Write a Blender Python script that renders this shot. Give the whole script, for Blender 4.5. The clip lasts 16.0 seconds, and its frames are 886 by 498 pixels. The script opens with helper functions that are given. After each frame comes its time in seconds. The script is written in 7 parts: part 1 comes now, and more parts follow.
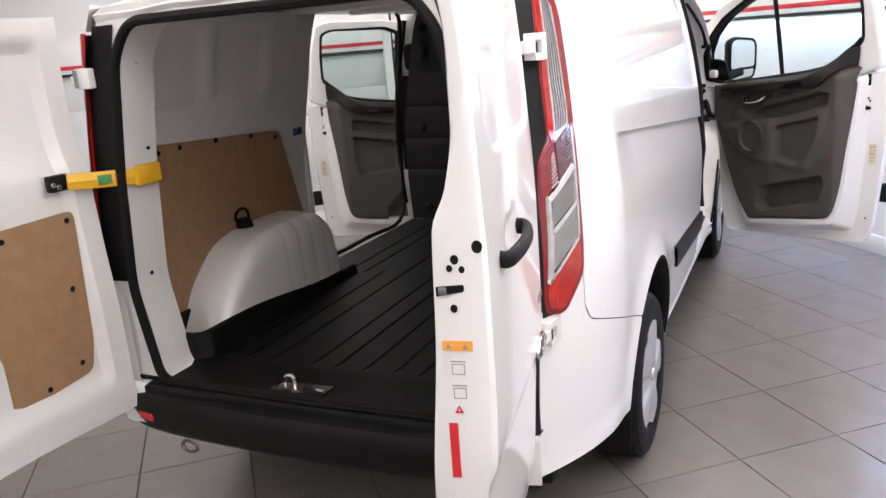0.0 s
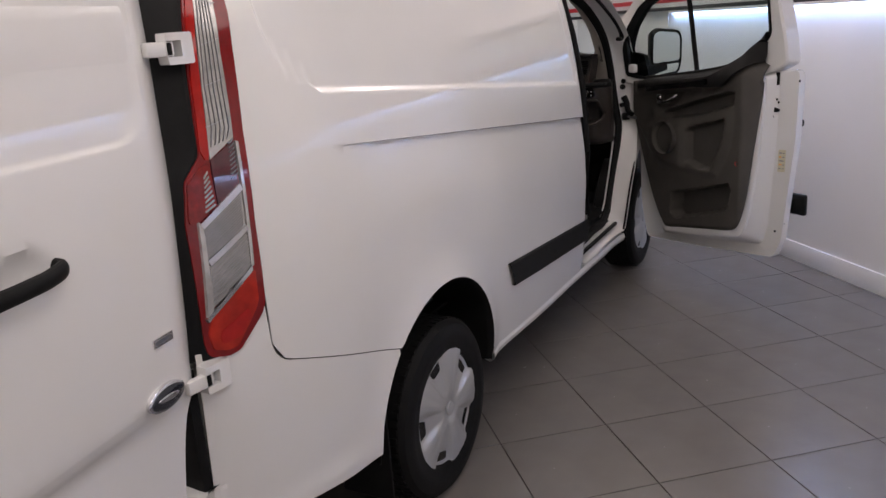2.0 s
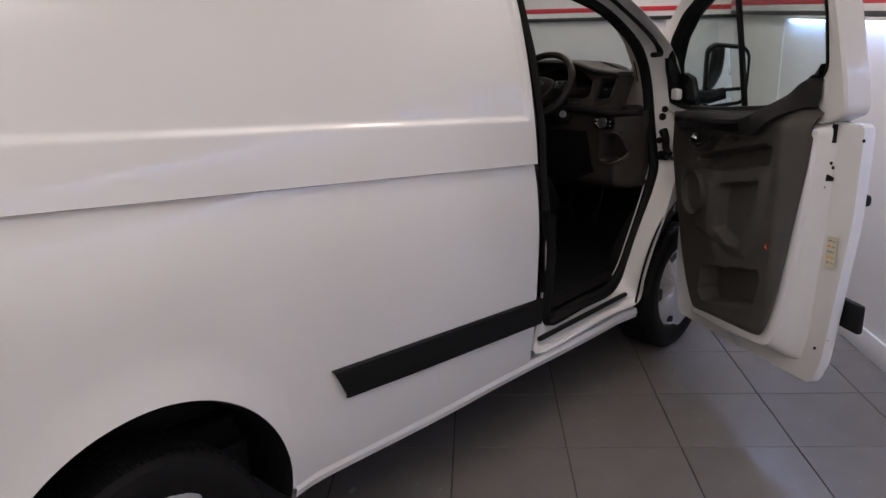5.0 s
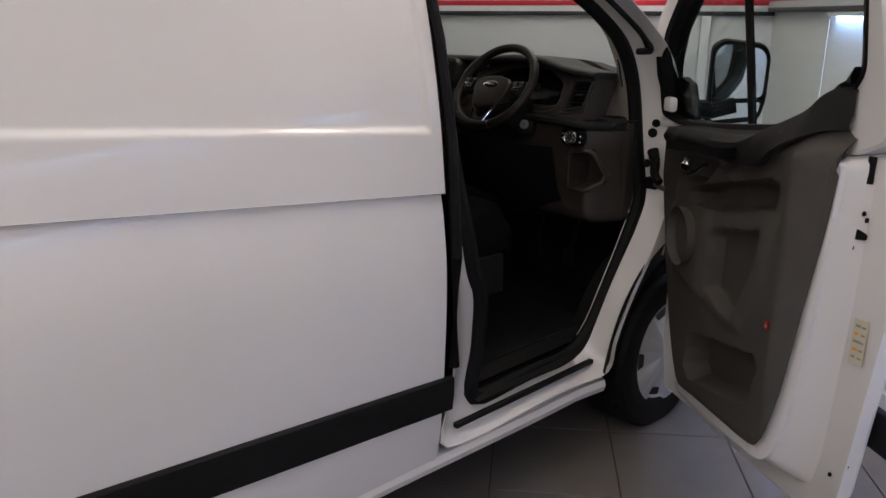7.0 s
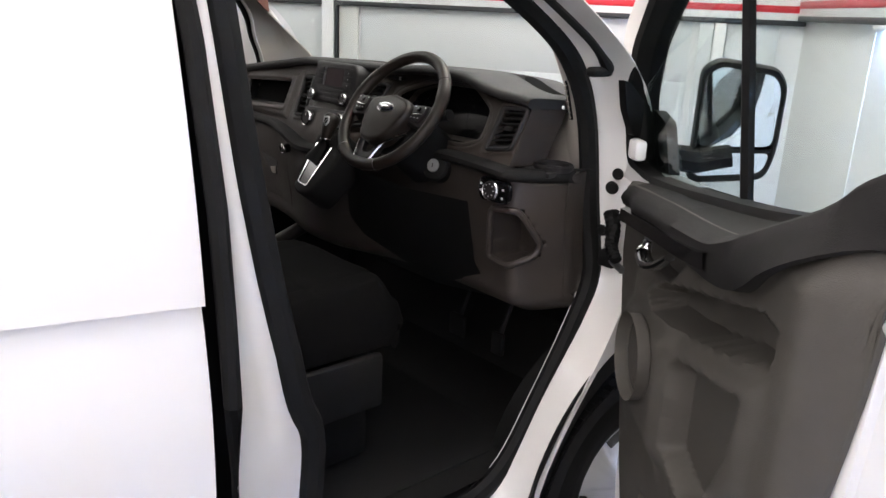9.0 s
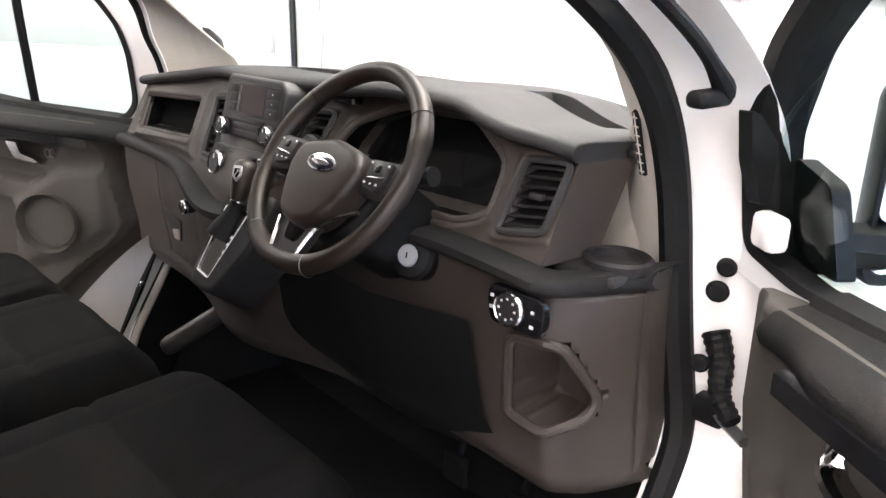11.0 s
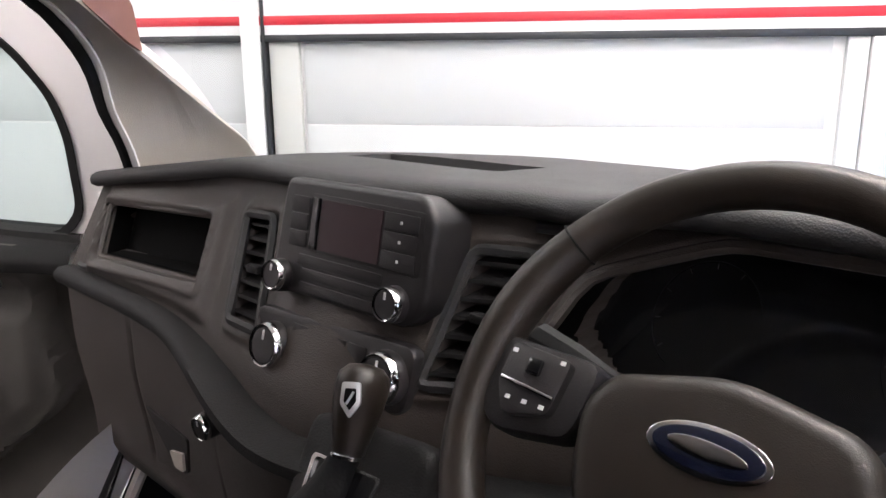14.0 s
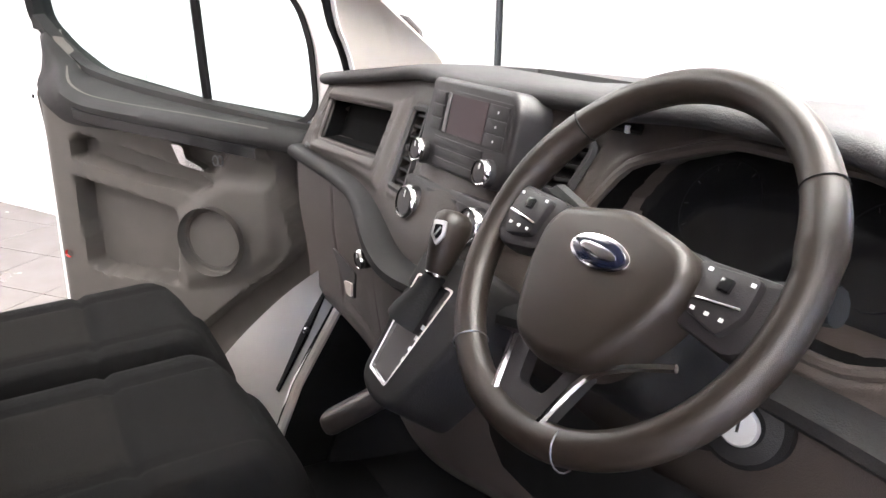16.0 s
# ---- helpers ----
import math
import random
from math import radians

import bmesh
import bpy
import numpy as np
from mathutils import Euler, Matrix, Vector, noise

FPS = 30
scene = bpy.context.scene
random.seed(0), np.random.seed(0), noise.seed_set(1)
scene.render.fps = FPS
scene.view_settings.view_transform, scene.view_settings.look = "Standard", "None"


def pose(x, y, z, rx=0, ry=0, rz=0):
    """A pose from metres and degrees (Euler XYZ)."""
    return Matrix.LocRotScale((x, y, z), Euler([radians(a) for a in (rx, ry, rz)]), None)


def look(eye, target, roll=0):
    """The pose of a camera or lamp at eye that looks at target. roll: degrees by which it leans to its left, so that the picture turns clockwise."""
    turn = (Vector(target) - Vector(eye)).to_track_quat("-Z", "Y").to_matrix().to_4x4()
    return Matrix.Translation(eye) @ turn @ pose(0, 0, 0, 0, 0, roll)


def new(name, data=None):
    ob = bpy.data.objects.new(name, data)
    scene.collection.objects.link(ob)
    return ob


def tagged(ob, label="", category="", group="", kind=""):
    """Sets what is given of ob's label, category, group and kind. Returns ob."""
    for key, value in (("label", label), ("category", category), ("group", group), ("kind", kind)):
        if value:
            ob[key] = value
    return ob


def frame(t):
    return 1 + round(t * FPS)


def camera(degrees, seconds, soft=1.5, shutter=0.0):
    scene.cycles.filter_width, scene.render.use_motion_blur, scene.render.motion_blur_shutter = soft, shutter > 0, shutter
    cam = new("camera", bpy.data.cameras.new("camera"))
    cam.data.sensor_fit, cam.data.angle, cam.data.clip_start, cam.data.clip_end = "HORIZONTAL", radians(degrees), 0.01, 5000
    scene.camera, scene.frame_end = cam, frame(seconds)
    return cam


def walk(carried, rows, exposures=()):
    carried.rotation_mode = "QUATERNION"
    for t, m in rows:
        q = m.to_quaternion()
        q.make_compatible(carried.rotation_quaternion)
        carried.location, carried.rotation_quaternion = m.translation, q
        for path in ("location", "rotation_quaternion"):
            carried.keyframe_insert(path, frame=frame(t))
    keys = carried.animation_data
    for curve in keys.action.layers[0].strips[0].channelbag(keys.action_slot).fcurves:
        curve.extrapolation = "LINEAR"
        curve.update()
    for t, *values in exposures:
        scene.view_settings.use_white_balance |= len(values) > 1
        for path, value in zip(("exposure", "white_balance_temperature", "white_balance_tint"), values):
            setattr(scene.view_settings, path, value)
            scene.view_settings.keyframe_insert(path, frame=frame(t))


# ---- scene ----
cam = camera(58.8, 16.0)
PATH = [
    (0, (1.488, -3.035, 1.732), (0.67, -1.284, 1.215), -4.7),
    (0.5, (1.712, -2.862, 1.738), (0.861, -1.132, 1.205), -5.0),
    (1, (1.929, -2.707, 1.715), (1.065, -0.984, 1.181), -5.2),
    (1.5, (2.131, -2.537, 1.717), (1.279, -0.815, 1.163), -4.6),
    (2, (2.249, -2.307, 1.7), (1.33, -0.618, 1.152), -4.2),
    (2.5, (2.37, -2.093, 1.734), (1.386, -0.441, 1.183), -3.1),
    (3, (2.54, -1.873, 1.756), (1.441, -0.288, 1.228), -3.2),
    (3.5, (2.623, -1.609, 1.741), (1.413, -0.108, 1.21), -3.3),
    (4, (2.593, -1.297, 1.741), (1.351, 0.171, 1.191), -2.5),
    (4.5, (2.673, -1.038, 1.736), (1.388, 0.391, 1.183), -2.1),
    (5, (2.736, -0.768, 1.759), (1.427, 0.629, 1.18), -1.6),
    (5.2, (2.72, -0.671, 1.743), (1.408, 0.725, 1.169), -1.5),
    (7.3, (2.437, 0.361, 1.663), (1.021, 1.65, 1.084), 0.3),
    (7.5, (2.386, 0.465, 1.663), (0.957, 1.738, 1.08), 0.4),
    (8, (2.310, 0.713, 1.662), (0.876, 1.985, 1.092), 1.2),
    (8.5, (2.239, 0.953, 1.685), (0.814, 2.229, 1.1), 2.2),
    (8.7, (2.192, 1.033, 1.669), (0.763, 2.304, 1.084), 2.7),
    (10.8, (1.492, 1.767, 1.669), (0.066, 3.019, 1.038), 0.8),
    (11, (1.412, 1.784, 1.664), (0.008, 3.062, 1.036), 1.1),
    (11.5, (1.185, 1.848, 1.65), (-0.118, 3.227, 1.018), 1.1),
    (12, (0.984, 1.965, 1.626), (-0.225, 3.438, 1.021), 1.3),
    (12.5, (0.814, 2.04, 1.628), (-0.295, 3.624, 1.118), 2.1),
    (13, (0.681, 2.067, 1.626), (-0.468, 3.626, 1.127), 1.3),
    (13.5, (0.591, 2.064, 1.634), (-0.623, 3.576, 1.144), 0.7),
    (14, (0.545, 2.064, 1.623), (-0.762, 3.495, 1.129), -0.5),
    (14.5, (0.551, 2.062, 1.59), (-0.827, 3.415, 1.071), 0.6),
    (15, (0.605, 2.052, 1.569), (-0.828, 3.301, 0.947), 1.9),
    (15.5, (0.743, 2.039, 1.596), (-0.793, 3.132, 0.928), 1.5),
    (16, (0.874, 2.033, 1.62), (-0.78, 2.953, 0.972), 1.0),
]
EXPOSURES = [(0.0, 0.64, 6350, 10), (0.5, -0.40, 6350, 10), (1.0, -0.55, 6450, 11), (1.5, -0.72, 6600, 12), (2.5, -0.80, 6750, 13), (3.5, -0.92, 6750, 13), (4.5, -0.83, 6750, 12), (5.2, -0.81, 6750, 12), (7.3, -0.74, 6700, 10), (8.0, -0.48, 6650, 10), (8.7, 0.34, 6400, 8), (10.8, 2.02, 6450, 11), (12.0, 1.70, 6400, 11), (13.5, 0.92, 6350, 13), (14.5, 2.08, 6400, 15), (15.0, 2.58, 6350, 15), (15.5, 2.78, 6350, 14), (16.0, 2.74, 6350, 12)]
walk(cam, [(t, look(eye, target, roll)) for t, eye, target, roll in PATH], EXPOSURES)

# ---- light, world, exposure ----
world = bpy.data.worlds.new("world")
scene.world = world
world.use_nodes = True
world.node_tree.nodes["Background"].inputs[0].default_value = (0.8, 0.85, 0.95, 1)
world.node_tree.nodes["Background"].inputs[1].default_value = 0.05


# ---- materials ----
def mat(name, color, rough=0.5, metal=0.0, vary=0.06, scale=6.0, grain=0.0, grain_scale=400.0, coat=0.0, spread=0.0, emit=0.0, spec=0.5):
    """A Principled material with mottling at two scales and a fine relief."""
    m = bpy.data.materials.new(name)
    m.use_nodes = True
    nt = m.node_tree
    nd, ln = nt.nodes, nt.links
    bs = nd["Principled BSDF"]
    tc = nd.new("ShaderNodeTexCoord")
    big = nd.new("ShaderNodeTexNoise")
    big.inputs["Scale"].default_value = scale
    big.inputs["Detail"].default_value = 6
    ln.new(tc.outputs["Object"], big.inputs["Vector"])
    ramp = nd.new("ShaderNodeValToRGB")
    lo = [max(0, c * (1 - vary)) for c in color]
    hi = [min(1, c * (1 + vary)) for c in color]
    ramp.color_ramp.elements[0].color = (*lo, 1)
    ramp.color_ramp.elements[1].color = (*hi, 1)
    ramp.color_ramp.elements[0].position, ramp.color_ramp.elements[1].position = 0.3, 0.7
    ln.new(big.outputs["Fac"], ramp.inputs["Fac"])
    ln.new(ramp.outputs["Color"], bs.inputs["Base Color"])
    if spread:
        oi = nd.new("ShaderNodeObjectInfo")
        hs = nd.new("ShaderNodeHueSaturation")
        mr = nd.new("ShaderNodeMapRange")
        mr.inputs["To Min"].default_value, mr.inputs["To Max"].default_value = 1 - spread, 1 + spread
        ln.new(oi.outputs["Random"], mr.inputs["Value"])
        ln.new(mr.outputs["Result"], hs.inputs["Value"])
        ln.new(ramp.outputs["Color"], hs.inputs["Color"])
        ln.new(hs.outputs["Color"], bs.inputs["Base Color"])
    rm = nd.new("ShaderNodeMapRange")
    rm.inputs["To Min"].default_value, rm.inputs["To Max"].default_value = rough * 0.85, min(1, rough * 1.15)
    ln.new(big.outputs["Fac"], rm.inputs["Value"])
    ln.new(rm.outputs["Result"], bs.inputs["Roughness"])
    bs.inputs["Metallic"].default_value = metal
    bs.inputs["Specular IOR Level"].default_value = spec
    bs.inputs["Coat Weight"].default_value = coat
    bs.inputs["Coat Roughness"].default_value = 0.03
    if grain:
        gr = nd.new("ShaderNodeTexVoronoi")
        gr.inputs["Scale"].default_value = grain_scale
        ln.new(tc.outputs["Object"], gr.inputs["Vector"])
        bp = nd.new("ShaderNodeBump")
        bp.inputs["Strength"].default_value = grain
        bp.inputs["Distance"].default_value = 0.001
        ln.new(gr.outputs["Distance"], bp.inputs["Height"])
        ln.new(bp.outputs["Normal"], bs.inputs["Normal"])
    if emit:
        bs.inputs["Emission Color"].default_value = (*color, 1)
        bs.inputs["Emission Strength"].default_value = emit
    return m


def glass_mat(name, tint):
    """Thin glass: see-through, with a mirror sheen that grows at grazing angles."""
    m = bpy.data.materials.new(name)
    m.use_nodes = True
    nt = m.node_tree
    nd, ln = nt.nodes, nt.links
    nd.remove(nd["Principled BSDF"])
    tr, gl, mx, lw, pw, ml = (nd.new("ShaderNode" + k) for k in ("BsdfTransparent", "BsdfGlossy", "MixShader", "LayerWeight", "Math", "Math"))
    tr.inputs[0].default_value = (*tint, 1)
    gl.inputs["Roughness"].default_value = 0.01
    lw.inputs[0].default_value = 0.5
    pw.operation, ml.operation = "POWER", "MULTIPLY_ADD"
    pw.inputs[1].default_value = 5.0
    ml.inputs[1].default_value, ml.inputs[2].default_value = 0.85, 0.03
    ln.new(lw.outputs["Facing"], pw.inputs[0])
    ln.new(pw.outputs[0], ml.inputs[0])
    ln.new(ml.outputs[0], mx.inputs[0])
    ln.new(tr.outputs[0], mx.inputs[1])
    ln.new(gl.outputs[0], mx.inputs[2])
    ln.new(mx.outputs[0], nd["Material Output"].inputs[0])
    return m


WHITE = mat("white_paint", (0.78, 0.77, 0.755), 0.32, vary=0.02, scale=2.0, coat=0.9)
PRIMER = mat("inner_white_paint", (0.76, 0.75, 0.735), 0.38, vary=0.03, scale=5.0, coat=0.5)
BLACK = mat("black_plastic", (0.007, 0.007, 0.0073), 0.5, spec=0.18, vary=0.2, scale=30, grain=0.25, grain_scale=700)
GLOSSBLACK = mat("gloss_black", (0.008, 0.008, 0.009), 0.12, vary=0.1)
LINER = mat("black_floor_liner", (0.006, 0.006, 0.0063), 0.5, spec=0.1, vary=0.35, scale=9, grain=0.3, grain_scale=350)
RUBBER = mat("rubber", (0.006, 0.006, 0.0062), 0.65, spec=0.18, vary=0.3, scale=20, grain=0.2, grain_scale=300)
DASH = mat("grey_dash_plastic", (0.043, 0.0355, 0.0315), 0.42, spec=0.4, vary=0.10, scale=14, grain=0.35, grain_scale=650)
DASHFACE = mat("charcoal_dash_plastic", (0.0385, 0.0305, 0.0265), 0.46, spec=0.35, vary=0.12, scale=14, grain=0.4, grain_scale=600)
DASHTOP = mat("dark_dash_pad", (0.024, 0.0228, 0.0235), 0.55, spec=0.38, vary=0.12, scale=12, grain=0.45, grain_scale=520)
TRIM = mat("light_pillar_trim", (0.50, 0.46, 0.41), 0.6, vary=0.05, scale=9, grain=0.3, grain_scale=600)
DOORTRIM = mat("grey_door_plastic", (0.076, 0.070, 0.063), 0.6, spec=0.22, vary=0.1, scale=10, grain=0.4, grain_scale=480)
DOORDARK = mat("dark_door_plastic", (0.013, 0.0123, 0.0123), 0.62, spec=0.16, vary=0.15, scale=10, grain=0.4, grain_scale=480)
FABRIC = mat("black_seat_fabric", (0.0042, 0.0039, 0.0038), 0.95, spec=0.1, vary=0.35, scale=60, grain=0.9, grain_scale=900)
FABRIC2 = mat("charcoal_seat_fabric", (0.0075, 0.0066, 0.0058), 0.95, spec=0.1, vary=0.3, scale=90, grain=0.9, grain_scale=700)
LEATHER = mat("wheel_leather", (0.0155, 0.0114, 0.0090), 0.38, spec=0.35, vary=0.12, scale=40, grain=0.14, grain_scale=1200)
CHROME = mat("chrome", (0.75, 0.75, 0.76), 0.12, metal=1.0, vary=0.03)
SILVER = mat("silver_wheel_trim", (0.52, 0.53, 0.54), 0.36, metal=0.55, vary=0.05, coat=0.4)
STEEL = mat("dark_steel", (0.25, 0.25, 0.26), 0.4, metal=0.9, vary=0.1)
WOOD = mat("brown_hardboard", (0.34, 0.20, 0.105), 0.6, vary=0.10, scale=22, grain=0.3, grain_scale=260)
YELLOW = mat("yellow_strap", (0.75, 0.42, 0.015), 0.45, vary=0.05)
ORANGE = mat("orange_sticker", (0.85, 0.36, 0.05), 0.5, vary=0.03)
REDMARK = mat("red_reflector", (0.62, 0.02, 0.03), 0.25, vary=0.08, coat=0.5)
REDLENS = mat("red_lens", (0.40, 0.010, 0.007), 0.08, vary=0.15, scale=25, coat=0.45)
DARKRED = mat("dark_red_lens", (0.20, 0.008, 0.009), 0.08, vary=0.15, scale=25, coat=0.45)
CLEARLENS = mat("clear_lens", (0.56, 0.54, 0.52), 0.14, metal=0.55, vary=0.16, scale=34, coat=1.0)
BRAKELENS = mat("brake_lens_red", (0.20, 0.008, 0.007), 0.08, vary=0.3, scale=60, coat=0.45)
FOGLENS = mat("fog_lens_red", (0.40, 0.016, 0.007), 0.08, vary=0.3, scale=22, coat=0.45)
SMOKELENS = mat("smoked_lens", (0.085, 0.022, 0.030), 0.06, vary=0.2, scale=40, coat=1.0)
PAPER = mat("pale_sticker", (0.74, 0.73, 0.70), 0.5, vary=0.03)
INK = mat("grey_print", (0.30, 0.29, 0.28), 0.6, vary=0.05)
BLUE = mat("blue_sticker", (0.02, 0.06, 0.16), 0.4, vary=0.1)
BADGEBLUE = mat("dark_blue_badge", (0.006, 0.008, 0.020), 0.15, coat=1.0)
SCREEN = mat("dark_screen", (0.030, 0.015, 0.018), 0.28, vary=0.1, spec=0.2)
BUTTON = mat("button_black", (0.016, 0.0142, 0.0150), 0.42, spec=0.4, vary=0.1, grain=0.2, grain_scale=700)
ICON = mat("pale_print", (0.6, 0.6, 0.6), 0.5)
WALLPAINT = mat("white_wall_paint", (0.80, 0.79, 0.80), 0.6, vary=0.025, scale=1.2, grain=0.15, grain_scale=160)
PANELWHITE = mat("white_panel", (0.80, 0.80, 0.81), 0.35, vary=0.02, scale=0.8)
BOARD = mat("white_wall_board", (0.64, 0.66, 0.67), 0.4, vary=0.03, scale=0.9)
POST = mat("grey_wall_post", (0.56, 0.57, 0.55), 0.45, vary=0.03, scale=2.0)
CEILPAINT = mat("ceiling_paint", (0.74, 0.72, 0.68), 0.8, vary=0.03, scale=1.0)
STRIPERED = mat("red_stripe", (0.58, 0.02, 0.035), 0.35, vary=0.05)
STRIPEDARK = mat("dark_stripe", (0.018, 0.02, 0.024), 0.35, vary=0.05)
TILE = mat("grey_floor_tile", (0.150, 0.136, 0.127), 0.26, vary=0.07, scale=5.0, grain=0.12, grain_scale=180, spread=0.04)
GROUT = mat("dark_grout", (0.040, 0.036, 0.033), 0.9, vary=0.15, scale=20)
# near-black colour that puts deep shade into the dashboard's recesses
PIT = mat("recess_shade_black", (0.003, 0.003, 0.003), 0.9, vary=0.2, scale=40, spec=0.05)
GLASS = glass_mat("window_glass", (0.79, 0.85, 0.83))
LED = mat("led_strip", (0.40, 0.57, 1.0), 0.5, vary=0.0, emit=54.0)
DIFFUSER = mat("light_diffuser", (1.0, 0.94, 0.915), 0.5, vary=0.0, emit=2.8)


# ---- mesh helpers ----
def finish(name, bm, material, parent=None, label="", smooth=32):
    """Links a bmesh as one mesh object; edges sharper than smooth degrees stay sharp."""
    bm.normal_update()
    lim = radians(smooth)
    for e in bm.edges:
        if len(e.link_faces) == 1 or len(e.link_faces) == 2 and e.calc_face_angle(0) > lim:
            e.smooth = False
    for f in bm.faces:
        f.smooth = True
    me = bpy.data.meshes.new(name)
    bm.to_mesh(me)
    bm.free()
    me.materials.append(material)
    ob = new(name, me)
    if parent:
        ob.parent = parent
        ob.matrix_parent_inverse = Matrix.Identity(4)
    if label:
        ob["label"] = label
    return ob


def part(name, bm, material, parent, label="", smooth=32):
    return finish(name, bm, material, parent, label, smooth)


def curve_of(xs, ys):
    """A smooth function through the given knots."""
    xs, ys = list(xs), list(ys)
    n = len(xs)
    sl = [(ys[i + 1] - ys[i]) / (xs[i + 1] - xs[i]) for i in range(n - 1)]
    m = [sl[0]] + [0 if sl[i - 1] * sl[i] <= 0 else 2 * sl[i - 1] * sl[i] / (sl[i - 1] + sl[i]) for i in range(1, n - 1)] + [sl[-1]]

    def f(x):
        if x <= xs[0]:
            return ys[0]
        if x >= xs[-1]:
            return ys[-1]
        i = max(k for k in range(n - 1) if xs[k] <= x)
        h = xs[i + 1] - xs[i]
        t = (x - xs[i]) / h
        return (ys[i] * (1 + 2 * t) + m[i] * h * t) * (1 - t) ** 2 + (ys[i + 1] * (3 - 2 * t) - m[i + 1] * h * (1 - t)) * t * t
    return f


def sstep(a, b, x):
    t = min(1, max(0, (x - a) / (b - a)))
    return t * t * (3 - 2 * t)


def sheet(rows, bm=None, flip=False, loop=False):
    """A skin over rows of points of equal length."""
    bm = bm or bmesh.new()
    vs = [[bm.verts.new(p) for p in r] for r in rows]
    for i in range(len(vs) - 1):
        n = len(vs[i])
        for j in range(n if loop else n - 1):
            q = [vs[i][j], vs[i][(j + 1) % n], vs[i + 1][(j + 1) % n], vs[i + 1][j]]
            try:
                bm.faces.new(q[::-1] if flip else q)
            except ValueError:
                pass
    return bm


def thick(ob, t, offset=-1):
    md = ob.modifiers.new("thickness", "SOLIDIFY")
    md.thickness, md.offset = t, offset
    return ob


def box(c, s, bevel=0.0, seg=2, m=None, bm=None):
    """A box of size s round c, with rounded edges, moved by m."""
    b = bmesh.new()
    bmesh.ops.create_cube(b, size=1)
    bmesh.ops.scale(b, vec=s, verts=b.verts)
    if bevel:
        bmesh.ops.bevel(b, geom=b.edges[:], offset=min(bevel, 0.49 * min(s)), segments=seg, affect="EDGES", profile=0.5)
    bmesh.ops.translate(b, vec=c, verts=b.verts)
    if m:
        bmesh.ops.transform(b, matrix=m, verts=b.verts)
    return join(bm, b)


def join(bm, b):
    if bm is None:
        return b
    me = bpy.data.meshes.new("tmp")
    b.to_mesh(me)
    b.free()
    bm.from_mesh(me)
    bpy.data.meshes.remove(me)
    return bm


def prism(outline, depth, m=None, bevel=0.0, seg=2, bm=None):
    """An outline in the xy plane raised to depth along z, its upper rim rounded, moved by m."""
    b = bmesh.new()
    lo = [b.verts.new((x, y, 0)) for x, y in outline]
    hi = [b.verts.new((x, y, depth)) for x, y in outline]
    n = len(lo)
    top = b.faces.new(hi)
    b.faces.new(lo[::-1])
    for i in range(n):
        b.faces.new((lo[i], lo[(i + 1) % n], hi[(i + 1) % n], hi[i]))
    bmesh.ops.recalc_face_normals(b, faces=b.faces[:])
    if bevel:
        bmesh.ops.bevel(b, geom=list(top.edges), offset=bevel, segments=seg, affect="EDGES", profile=0.5)
    if m:
        bmesh.ops.transform(b, matrix=m, verts=b.verts)
    return join(bm, b)


def rounded(pts, r=0.02, n=4):
    """An outline with its corners rounded."""
    out = []
    k = len(pts)
    for i in range(k):
        p, a, c = Vector(pts[i]), Vector(pts[i - 1]), Vector(pts[(i + 1) % k])
        u, v = a - p, c - p
        q = min(r, 0.45 * u.length, 0.45 * v.length)
        s, e = p + u.normalized() * q, p + v.normalized() * q
        for j in range(n + 1):
            t = j / n
            out.append(tuple(s * (1 - t) ** 2 + p * 2 * t * (1 - t) + e * t * t))
    return out


def rect(x0, y0, x1, y1, r=0.0, n=4):
    p = [(x0, y0), (x1, y0), (x1, y1), (x0, y1)]
    return rounded(p, r, n) if r else p


def ring(outer, inner, depth, m=None, bm=None):
    """A frame between two outlines with the same number of points, raised along z."""
    b = bmesh.new()
    n = len(outer)
    vs = [[b.verts.new((x, y, z)) for x, y in o] for o, z in ((outer, 0), (outer, depth), (inner, depth), (inner, 0))]
    for k in range(4):
        p, q = vs[k], vs[(k + 1) % 4]
        for i in range(n):
            b.faces.new((p[i], p[(i + 1) % n], q[(i + 1) % n], q[i]))
    bmesh.ops.recalc_face_normals(b, faces=b.faces[:])
    if m:
        bmesh.ops.transform(b, matrix=m, verts=b.verts)
    return join(bm, b)


def spline(pts, n=8, closed=False):
    """Points along a smooth line through pts."""
    P = [Vector(p) for p in pts]
    k = len(P)
    out = []
    for i in range(k if closed else k - 1):
        a, b, c, d = (P[(i - 1) % k] if closed or i else P[0], P[i], P[(i + 1) % k], P[(i + 2) % k] if closed or i + 2 < k else P[-1])
        for j in range(n):
            t = j / n
            out.append(0.5 * (2 * b + (c - a) * t + (2 * a - 5 * b + 4 * c - d) * t * t + (3 * b - a - 3 * c + d) * t ** 3))
    if not closed:
        out.append(P[-1])
    return out


